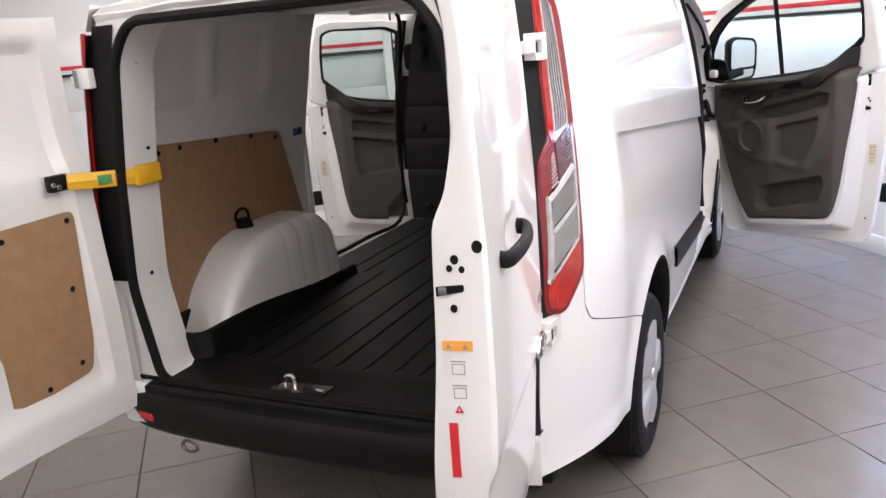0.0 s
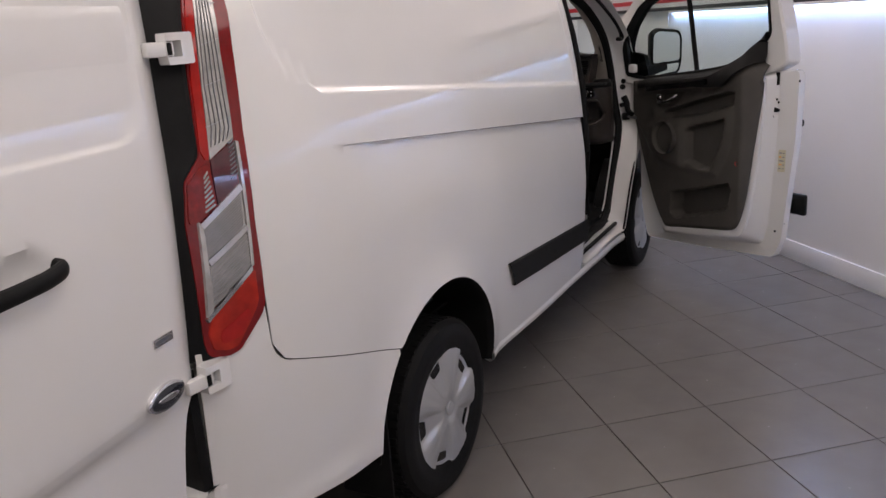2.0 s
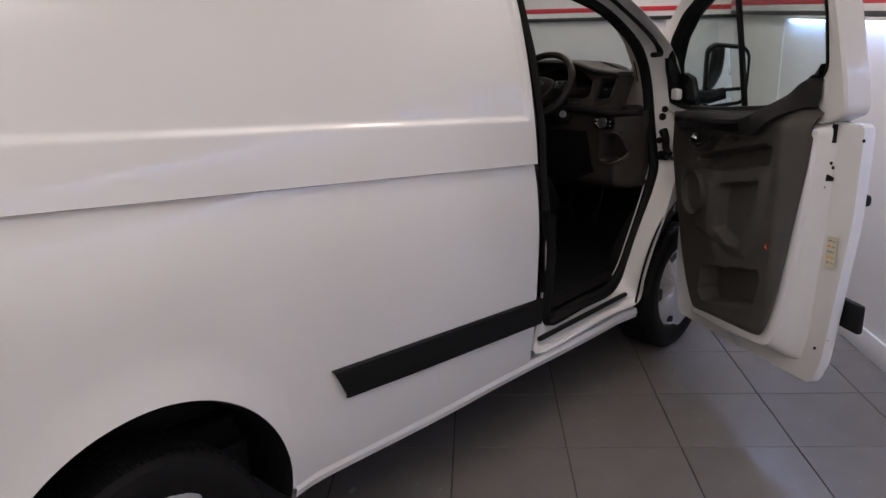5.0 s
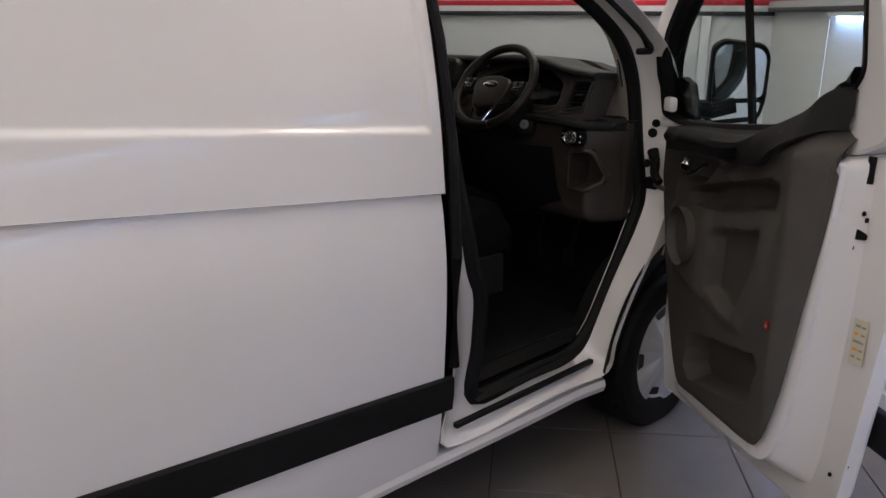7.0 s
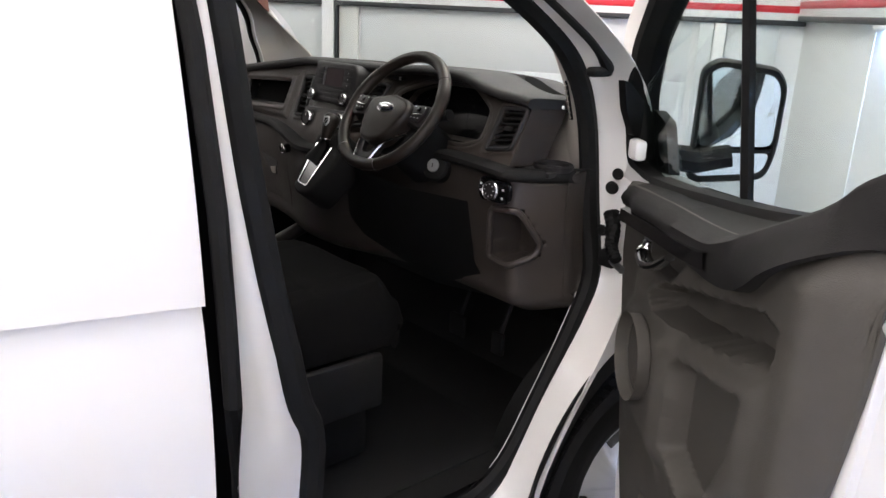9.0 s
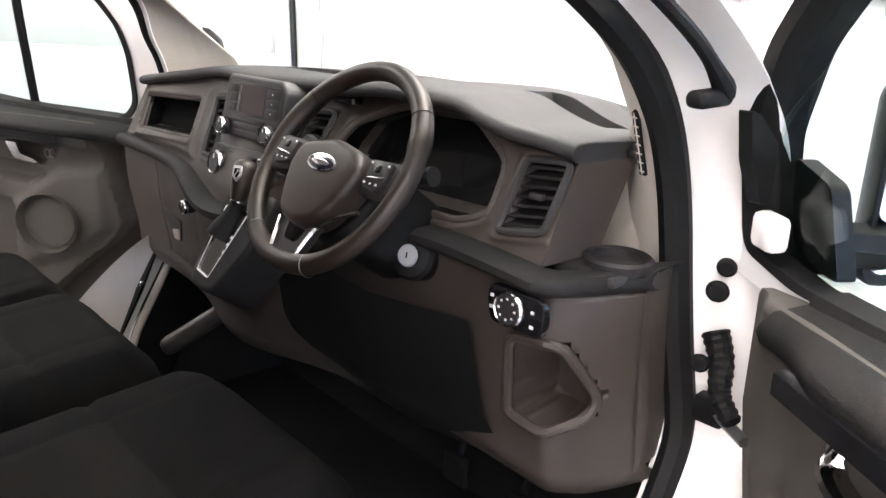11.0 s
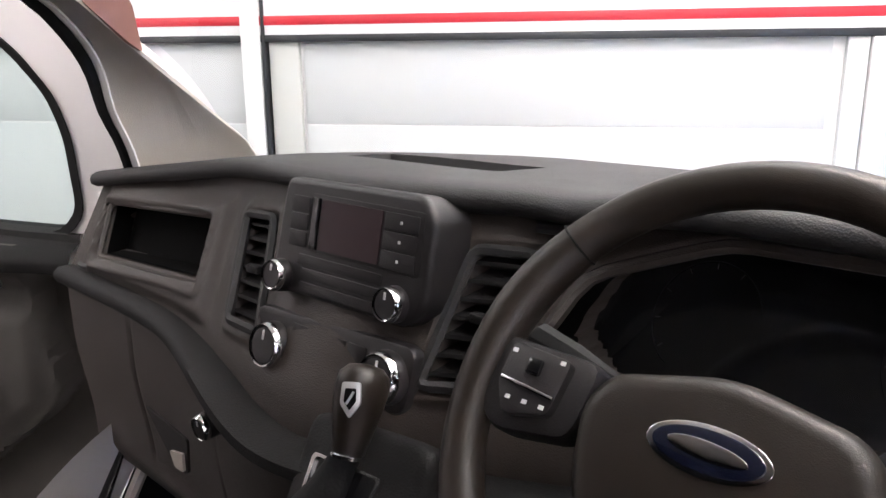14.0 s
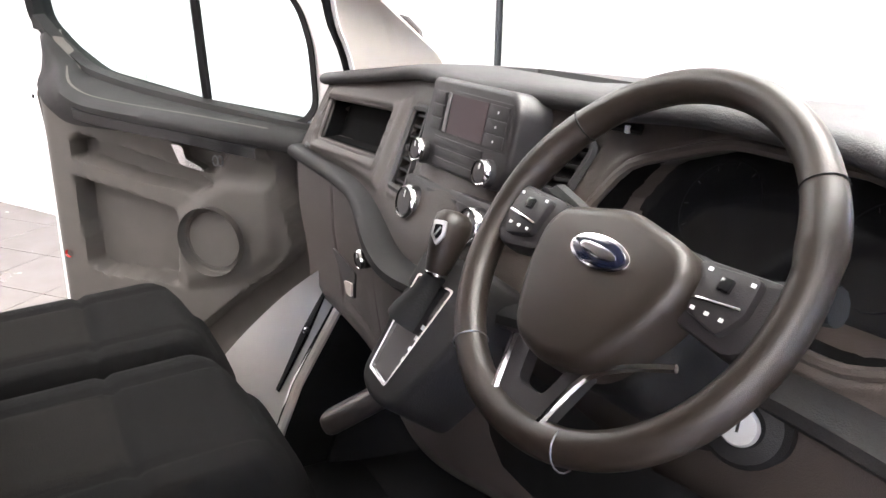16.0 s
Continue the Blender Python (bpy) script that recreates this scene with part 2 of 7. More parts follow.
def tube(pts, r, sides=8, closed=False, m=None, bm=None, squash=1.0, up=(0, 0, 1)):
    """A round bar along a line; r may change along it."""
    P = [Vector(p) for p in pts]
    k = len(P)
    rs = r if isinstance(r, (list, tuple)) else [r] * k
    rows = []
    for i in range(k):
        t = (P[(i + 1) % k] - P[i - 1]) if closed else (P[min(i + 1, k - 1)] - P[max(i - 1, 0)])
        t.normalize()
        s = t.cross(Vector(up))
        s = s.normalized() if s.length > 1e-4 else t.orthogonal().normalized()
        w = s.cross(t)
        rows.append([P[i] + rs[i] * (math.cos(2 * math.pi * j / sides) * s + squash * math.sin(2 * math.pi * j / sides) * w) for j in range(sides)])
    if closed:
        rows.append(rows[0])
    b = sheet(rows, loop=True)
    if closed:
        bmesh.ops.remove_doubles(b, verts=b.verts, dist=1e-6)
    else:
        b.verts.ensure_lookup_table()
        n = len(b.verts)
        b.faces.new(b.verts[:sides])
        b.faces.new(b.verts[n - sides:])
    bmesh.ops.recalc_face_normals(b, faces=b.faces[:])
    if m:
        bmesh.ops.transform(b, matrix=m, verts=b.verts)
    return join(bm, b)


def lathe(profile, sides=32, m=None, bm=None):
    """A profile of (radius, height) turned round the z axis."""
    rows = [[(r * math.cos(2 * math.pi * j / sides), r * math.sin(2 * math.pi * j / sides), z) for j in range(sides)] for r, z in profile]
    b = sheet(rows, loop=True)
    bmesh.ops.remove_doubles(b, verts=b.verts, dist=1e-6)
    bmesh.ops.recalc_face_normals(b, faces=b.faces[:])
    if m:
        bmesh.ops.transform(b, matrix=m, verts=b.verts)
    return join(bm, b)


def axes(o, x, y):
    """The pose whose x and y axes lie along x and y, at o."""
    x = Vector(x).normalized()
    z = x.cross(Vector(y)).normalized()
    y = z.cross(x)
    return Matrix.Translation(o) @ Matrix((x, y, z)).transposed().to_4x4()


# ---- room ----
U, N = Vector((0.649, -0.761, 0)), Vector((0.761, 0.649, 0))      # along and across the side wall
CORNER = Vector((0.12, 5.38, 0))
FRONT = Vector((-0.857, -0.515, 0))                                  # along the front wall, away from the corner
HEIGHT = 3.1


def wall(name, a, b, height, t=0.12, z0=0.0, material=WALLPAINT):
    d = b - a
    return tagged(finish(name, box((d.length / 2, -t / 2, z0 + height / 2), (d.length, t, height), m=axes(a, d, Vector((0, 0, 1)).cross(d))), material), "smooth white painted showroom wall", "wall", kind="structure")


P1 = CORNER
P2 = CORNER + U * 9.0
P3 = P2 - N * 10.5
P4 = CORNER + FRONT * 8.5
wall("wall_east", P2, P1, HEIGHT)
wall("wall_south", P3, P2, HEIGHT)
wall("wall_west", P4, P3, HEIGHT)
wall("wall_north", P1, P4, HEIGHT)
ceil = finish("ceiling", box((-1, 1, HEIGHT + 0.06), (20, 20, 0.12)), CEILPAINT)
tagged(ceil, "plain off-white showroom ceiling", "ceiling", kind="structure")


def along_wall(name, a, d, x0, x1, z0, z1, depth, material, label, kind="structure", bevel=0.003, category=""):
    """A bar that lies on a wall: a is the wall's start, d its way; the room is on the left of d."""
    m = axes(a, d, Vector((0, 0, 1)).cross(d))
    ob = finish(name, box(((x0 + x1) / 2, depth / 2, (z0 + z1) / 2), (x1 - x0, depth, z1 - z0), bevel, m=m), material)
    return tagged(ob, label, category, kind=kind)


# walls run so that the room lies to the left: side wall from P2 to P1, front wall from P1 to P4
for nm, a, d, ln_, sb, red in (("east", P2, -U, 9.0, 1.678, 1.740), ("north", P1, FRONT, 8.5, 1.654, 1.717)):
    along_wall("trim_dark_" + nm, a, d, 0, ln_, sb - 0.001, sb + 0.027, 0.052, STRIPEDARK, "thin black stripe along the wall band", category="stripe")
    along_wall("trim_band_" + nm, a, d, 0, ln_, sb, 1.93, 0.05, PANELWHITE, "white band with stripes along the wall", category="band")
    along_wall("trim_red_" + nm, a, d, 0, ln_, red, red + 0.036, 0.0525, STRIPERED, "red stripe along the wall band", category="stripe")
    along_wall("baseboard_" + nm, a, d, 0, ln_, 0, 0.13, 0.016, PANELWHITE, "white skirting board at the wall's foot", category="baseboard", bevel=0.004)
along_wall("led_strip", P2, -U, 0.2, 7.9, 1.662, 1.674, 0.036, LED, "cool white light strip under the wall band", kind="", category="light strip")
# added lip: screens the strip so the van's gloss shows no streak
tagged(finish("trim_lip_east", box((4.05, 0.045, 1.667), (7.7, 0.010, 0.020), 0.002, m=axes(P2, -U, Vector((0, 0, 1)).cross(-U))), PANELWHITE), "narrow white lip added to screen the light strip", "lip", kind="structure")
along_wall("trim_joint_east", P2, -U, 7.985, 7.995, 0.13, 1.65, 0.004, PANELWHITE, "thin white joint strip on the wall", category="joint strip", bevel=0.001)
# boards, posts and a pilaster on the front wall
for k, (x0, x1) in enumerate(((0.56, 2.52), (2.75, 5.0), (5.25, 8.3))):
    for j, (z0, z1) in enumerate(((0.14, 1.326), (1.332, 1.65))):
        along_wall("trim_board_%d%d" % (k, j), P1, FRONT, x0, x1, z0, z1, 0.004, BOARD, "smooth white wall board", category="wall board", bevel=0.002)
for k, (x0, x1, z1, dp, mt, lb) in enumerate(((2.53, 2.655, 1.652, 0.03, POST, "pale grey upright post"), (2.66, 2.676, 2.9, 0.054, STRIPEDARK, "dark joint beside the post"), (2.68, 2.76, 2.9, 0.060, PANELWHITE, "white upright post"), (0.385, 0.445, 1.652, 0.06, PANELWHITE, "white pilaster edge"),
                                              (0.45, 0.52, 1.652, 0.04, BOARD, "white pilaster"), (0.12, 0.38, 1.652, 0.02, BOARD, "white pilaster face"), (5.02, 5.22, 1.652, 0.05, POST, "pale grey upright post"))):
    along_wall("trim_post_%d" % k, P1, FRONT, x0, x1, 0.13, z1, dp, mt, lb, category="wall post")
along_wall("trim_switch", P1, FRONT, 0.47, 0.50, 1.13, 1.20, 0.048, WALLPAINT, "small white wall switch", category="switch")


# ceiling panels added out of view to light the room and the load space
def ceiling_light(x, y, turn):
    root = new("ceiling_light")
    root.matrix_basis = pose(x, y, HEIGHT, 0, 0, turn)
    o, i = rect(-0.92, -0.62, 0.92, 0.62), rect(-0.88, -0.58, 0.88, 0.58)
    part("frame", ring(o, i, 0.03, pose(0, 0, -0.03)), PANELWHITE, root)
    part("diffuser", box((0, 0, -0.012), (1.76, 1.16, 0.012)), DIFFUSER, root)
    return tagged(root, "wide white ceiling panel light, lit, added out of view", "ceiling light", group="ceiling panel lights")


for k, off in ((3.4, 1.3), (8.0, 1.3), (5.8, 1.3), (1.0, 1.3), (1.0, 3.9), (3.4, 3.9), (5.8, 3.9), (8.0, 3.9), (0.8, 5.3), (3.4, 6.4), (5.8, 6.4), (8.0, 6.4), (2.2, 0.75), (5.8, 2.6), (7.4, 2.6), (8.2, 8.9), (5.6, 8.9), (3.0, 8.9)):
    p = CORNER + U * k - N * off
    ceiling_light(p.x, p.y, -49.5)

# ---- the van ----
van = new("panel_van")
tagged(van, "white panel van with open doors and black bumpers on tiled floor", "van")

SIDE = curve_of([0.28, 0.36, 0.5, 0.7, 0.9, 1.1, 1.3, 1.45, 1.6, 1.75, 1.86, 1.93], [0.915, 0.94, 0.960, 0.973, 0.980, 0.977, 0.962, 0.943, 0.916, 0.882, 0.848, 0.812])
ARCH, HUB = 0.428, 0.335
AXLES = (0.0, 2.933)


def crease1(y):
    return 1.542 - 0.0869 * (y + 0.54)


def crease2(y):
    return 1.374 - 0.0953 * (y + 0.293)


def taper(y):
    return -0.58 * max(0, -0.5 - y) ** 2 - 0.13 * max(0, y - 2.4) ** 2


PRESS = curve_of([1.50, 1.536, 1.60, 1.656, 1.72, 1.79, 1.87], [-0.47, -0.507, -0.591, -0.651, -0.670, -0.674, -0.668])      # rear edge of the pressed panel


def skin(y, z):
    """Half width of the body at y, z."""
    x = SIDE(z) + taper(y)
    a = sstep(-0.55, -0.25, y) * sstep(1.74, 1.66, y)
    c1, c2 = crease1(y), crease2(y)
    if z > c1 - 0.001:
        x -= 0.013 * sstep(0, 0.022, z - c1) * sstep(0, 0.02, y - PRESS(z)) * sstep(1.632, 1.61, y) * sstep(1.87, 1.83, z)
    if z < c2:
        x -= 0.018 * a * max(0, 1 - (c2 - z) / 0.22) ** 1.5
    for ya in AXLES:
        r = math.hypot(y - ya, z - HUB - 0.06)
        x += 0.020 * math.exp(-((r - 0.42) / 0.075) ** 2)
    return x


def behind(d, ya):
    """The rear arch reaches further behind its hub than before it."""
    return 1.055 if d < 0 and ya < 1 else 1.0


def arch_z(y, ya, low):
    d = abs(y - ya) / behind(y - ya, ya)
    return HUB + 0.066 + math.sqrt(max(0, ARCH ** 2 - d * d)) if d < ARCH else low


def column(y, z0, z1, knots, n=7):
    zs = [z0] + sorted(k for k in knots if z0 + 0.01 < k < z1 - 0.01) + [z1]
    out = []
    for a, b in zip(zs, zs[1:]):
        out += [a + (b - a) * i / n for i in range(n)]
    return out + [z1]


def sill_z(y):
    return 0.376 - 0.030 * sstep(0.34, 1.3, y) - 0.025 * sstep(1.3, 2.3, y)


def mirrored(bm, side):
    if side < 0:
        bmesh.ops.scale(bm, vec=(-1, 1, 1), verts=bm.verts)
        bmesh.ops.reverse_faces(bm, faces=bm.faces[:])
    return bm


def seam_z(y):
    r = 0.045
    q = max(0.0, -0.832 + r - y)
    return 0.880 - 0.331 * (y + 0.832) + (r - math.sqrt(max(0.0, r * r - min(q, r) ** 2)))


def side_panel(side, y0, y1, top=1.93):
    """The flank from the tail lamp to the door, with the wheel arch cut out of it."""
    ys = sorted(set([y0 + (y1 - y0) * i / 90 for i in range(91)] + [sg * ARCH * math.sin(math.pi / 2 * i / 14) for i in range(15) for sg in (-1.055, 1)] + [-0.70 + 0.005 * i for i in range(52)] + [1.60 + 0.004 * i for i in range(12)]))
    rows = []
    for y in ys:
        if not y0 <= y <= y1:
            continue
        if y < -0.30:
            lo = seam_z(y)
        elif y < ARCH:
            lo = arch_z(y, 0, 0.372)
        else:
            lo = sill_z(y)
        lo = max(lo, 0.33)
        c1, c2 = crease1(y), crease2(y)
        fr = [0, .1, .2, .3, .4, .5, .6, .7, .8, .88, .95, 1]
        segs = [(lo, max(lo + 0.05, c2 - 0.23)), (max(lo + 0.05, c2 - 0.23), c2 - 0.004), (c2 - 0.004, c2 + 0.012), (c2 + 0.012, c1 - 0.006), (c1 - 0.006, c1 + 0.030), (c1 + 0.030, 1.83), (1.83, top)]
        zs = []
        for (a, b), k in zip(segs, (10, 9, 3, 5, 7, 8, 5)):
            zs += [a + (b - a) * i / k for i in range(k)]
        zs.append(top)
        rows.append([(skin(y, z), y, z) for z in zs])
    return mirrored(sheet(rows, flip=True), side)


def rolled_arch(side, ya, a0=-0.12, a1=math.pi + 0.12):
    """The dark lining of a wheel arch."""
    rows = []
    for w in (0.0, 0.012, 0.03, 0.10, 0.25):
        rr = ARCH - 0.006 * min(1, w / 0.01) + (0.02 if w > 0.02 else 0) * (-0.2 if ya < 1 else -4.5)
        row = []
        for i in range(37):
            a = a0 + (a1 - a0) * i / 36
            k = behind(math.cos(a), ya)
            y, z = ya + rr * math.cos(a) * k, HUB + 0.066 + rr * math.sin(a)
            row.append((skin(ya + ARCH * math.cos(a) * k, HUB + 0.066 + ARCH * math.sin(a)) - w - 0.002, y, z))
        rows.append(row)
    inner = [(rows[-1][0][0], ya, HUB)] * 37
    rows.append(inner)
    return mirrored(sheet(rows), side)


right_panel = thick(part("side_panel", side_panel(1, -0.832, 1.688), WHITE, van, "glossy white flank with swage lines"), 0.004, -1)
left_panel = thick(part("side_panel", side_panel(-1, -0.832, 0.33), WHITE, van, "glossy white flank with swage lines"), 0.004, -1)
for sd in (1, -1):
    for ya in AXLES:
        thick(part("wheel_arch_liner", rolled_arch(sd, ya), BLACK, van, "black wheel arch lining"), 0.003, 0)


# rear corner below the seam, wrapping to the tail
def corner_panel(side):
    rows = []
    low = curve_of([-1.14, -0.97, -0.7, -0.52, -0.4], [0.43, 0.425, 0.41, 0.395, 0.395])
    for i in range(160):
        y = -1.015 + (-0.33 + 1.015) * i / 159
        lo = low(y)
        if y > -0.447:
            lo = max(lo, arch_z(y, 0, 0))
        hi = seam_z(y) - 0.0035 if y > -0.836 else (1.06 if y > -0.972 else 0.955)
        if y > -0.447:
            hi = max(hi, lo + 0.004)
        row = []
        for k in range(19):
            z = lo + (hi - lo) * k / 18
            b = 0.012 * sstep(0.50, 0.42, z) * sstep(-0.3, -0.7, y)
            row.append((skin(y, z) + b - 0.0, y, z))
        rows.append(row)
    return mirrored(sheet(rows, flip=True), side)


for sd in (1, -1):
    rc_ = thick(part("rear_corner", corner_panel(sd), WHITE, van, "white rear corner of the bumper"), 0.004, -1)
    ps = [(skin(-0.834, z) - 0.006, -0.834, z) for z in (1.05, 1.0, 0.96)] + [(skin(y, seam_z(y)) - 0.007, y, seam_z(y) - 0.0025) for y in [-0.832 + 0.50 * (i / 40) ** 1.6 for i in range(41)]]
    part("panel_gap", mirrored(tube(ps, 0.0045, 6), sd), RUBBER, rc_, "dark panel gap")
    part("roof_corner", mirrored(sheet([[(skin(y, z), y, z) for z in [1.845 + 0.012 * k for k in range(8)]] for y in [-1.03 + 0.02 * i for i in range(11)]], flip=True), sd), WHITE, van, "white roof corner above the lamp")


# sills below the doors
for sd in (1, -1):
    rows = []
    for i in range(30):
        y = 0.438 + (2.52 - 0.438) * i / 29
        z = sill_z(y)
        x = skin(y, z + 0.05)
        rows.append([(x - 0.10, y, z - 0.02), (x - 0.03, y, z - 0.045), (x - 0.012, y, z - 0.035), (x - 0.004, y, z - 0.012), (x - 0.010, y, z + 0.012), (x - 0.08, y, z + 0.02)])
    part("sill", mirrored(sheet(rows), sd), WHITE, van, "white sill under the doors")

# black rubbing strip on each flank
def strip(side, y0, y1, za0, za1, hb):
    rows = []
    for i in range(31):
        f = i / 30
        y = y0 + (y1 - y0) * f
        top = za0 + (za1 - za0) * f
        bot = top - hb
        cut = 0.055 * (1 - f) * (1 if i < 6 else 0)
        row = []
        for k, (h, o) in enumerate(((0, -0.004), (0.004, 0.008), (0.02, 0.014), (0.5, 0.017), (0.95, 0.014), (0.996, 0.008), (1, -0.004))):
            z = bot + (top - bot) * h
            yy = y + (1 - h) * 0.055 * max(0, 1 - f * 3)
            row.append((skin(yy, z) + o, yy, z))
        rows.append(row)
    b = sheet(rows, flip=True)
    for r in (0, -1):
        pass
    return mirrored(b, side)


thick(part("rubbing_strip", strip(1, 0.598, 1.69, 0.712, 0.632, 0.113), BLACK, van, "black plastic rubbing strip"), 0.004, -1)

# roof
rows = []
for i in range(46):
    y = -1.03 + (2.25 + 1.03) * i / 45
    edge = skin(y, 1.93)
    drop = 0.10 * sstep(-0.9, -1.06, y) + 0.03 * max(0, y - 1.7) ** 2
    row = []
    for k in range(-14, 15):
        q = k / 14
        e = abs(q) ** 2.6
        rib = 0.004 * math.cos(q * 14 * math.pi / 3.5) * (1 - e)
        row.append((edge * q, y, 1.93 + 0.065 * (1 - e) * (1 - e * 0.2) - drop * (0.4 + 0.6 * (1 - e)) + rib))
    rows.append(row)
thick(part("roof", sheet(rows), WHITE, van, "white ribbed van roof"), 0.03, -1)


# ---- wheels ----
def wheel(side, ya):
    m = axes((side * 0.862, ya, HUB), (0, 1, 0), (0, 0, 1 if side > 0 else -1))
    prof = [(0.205, -0.10), (0.225, -0.108), (0.27, -0.112), (0.315, -0.104), (0.331, -0.085), (0.335, -0.05), (0.335, 0.05), (0.331, 0.085), (0.315, 0.104), (0.29, 0.111), (0.268, 0.113), (0.262, 0.1115), (0.24, 0.110), (0.222, 0.106), (0.21, 0.098), (0.205, 0.08)]
    b = lathe(prof, 64)
    for j in range(72):
        a = 2 * math.pi * j / 72
        for zz in (-0.07, -0.035, 0.0, 0.035, 0.07):
            b = box((0.334, 0, zz), (0.006, 0.019, 0.024), m=Matrix.Rotation(a + zz, 4, "Z"), bm=b)
    bmesh.ops.transform(b, matrix=m, verts=b.verts)
    tyre = part("tyre", b, RUBBER, van, "black road tyre")
    # wheel trim
    b = bmesh.new()
    rows = []
    n = 120
    for j in range(n):
        a = 2 * math.pi * j / n
        row = []
        for r in (0.0, 0.018, 0.030, 0.034, 0.06, 0.09, 0.115, 0.14, 0.16, 0.175, 0.188, 0.196, 0.204, 0.208):
            q = math.cos(5 * a)
            z = 0.102 - 0.9 * (r - 0.09) ** 2 - (0.0 if r > 0.033 else 0.004)
            lobe = sstep(0.04, 0.12, r) * (1 - sstep(0.16, 0.195, r))
            z -= 0.018 * lobe * sstep(0.30, -0.55, q)
            z += 0.007 * lobe * math.exp(-((q - 0.80) / 0.07) ** 2)
            z -= 0.022 * sstep(0.196, 0.208, r)
            row.append((1.22 * r * math.cos(a), 1.22 * r * math.sin(a), z + 0.012))
        rows.append(row)
    rows.append(rows[0])
    b = sheet(rows)
    bmesh.ops.remove_doubles(b, verts=b.verts, dist=1e-5)
    bmesh.ops.recalc_face_normals(b, faces=b.faces[:])
    bmesh.ops.transform(b, matrix=m, verts=b.verts)
    trim = part("wheel_trim", b, SILVER, tyre, "silver five-spoke wheel trim", 45)
    for k in range(5):
        a = 2 * math.pi * (k + 0.5) / 5
        o = rounded([(0.164, -0.026), (0.214, -0.044), (0.230, 0.0), (0.214, 0.044), (0.164, 0.026)], 0.008, 3)
        part("slot", prism(o, 0.004, m @ Matrix.Rotation(a, 4, "Z") @ pose(0, 0, 0.1188, 0, 9, 0)), GLOSSBLACK, tyre, "dark opening in the trim")
    o = [(0.026 * math.cos(2 * math.pi * i / 24), 0.026 * math.sin(2 * math.pi * i / 24)) for i in range(24)]
    part("hub_cap", prism(o, 0.008, m @ pose(0, 0, 0.108), 0.003), SILVER, tyre, "silver hub centre")
    return tyre


for sd in (1, -1):
    for ya in AXLES:
        wheel(sd, ya)
# mud flaps and underside
for sd in (1, -1):
    part("bumper_end", box((sd * 0.78, -0.72, 0.40), (0.10, 0.46, 0.10), 0.03), BLACK, van, "black lower bumper end")
    part("mud_flap", box((sd * 0.86, -0.40, 0.36), (0.20, 0.012, 0.34), 0.005), RUBBER, van, "black mud flap")
part("underside", box((0, 1.5, 0.40), (1.5, 4.6, 0.16), 0.02), BLACK, van, "dark underside")


# ---- tail lamps ----
def thick_sheet(rows, t):
    """A skin with a back, t metres deep along y."""
    b = sheet(rows)
    back = [[(x, y + t, z) for x, y, z in r] for r in rows]
    sheet(back, b, flip=True)
    sheet([[r[0] for r in rows], [r[0] for r in back]], b)
    sheet([[r[-1] for r in back], [r[-1] for r in rows]], b)
    bmesh.ops.remove_doubles(b, verts=b.verts, dist=1e-5)
    bmesh.ops.recalc_face_normals(b, faces=b.faces[:])
    return b


GAPY = curve_of([0.93, 1.04, 1.28, 1.38, 1.43, 1.515, 1.64, 1.75, 1.86], [-0.990, -0.992, -0.984, -0.966, -0.922, -0.911, -0.893, -0.868, -0.835])


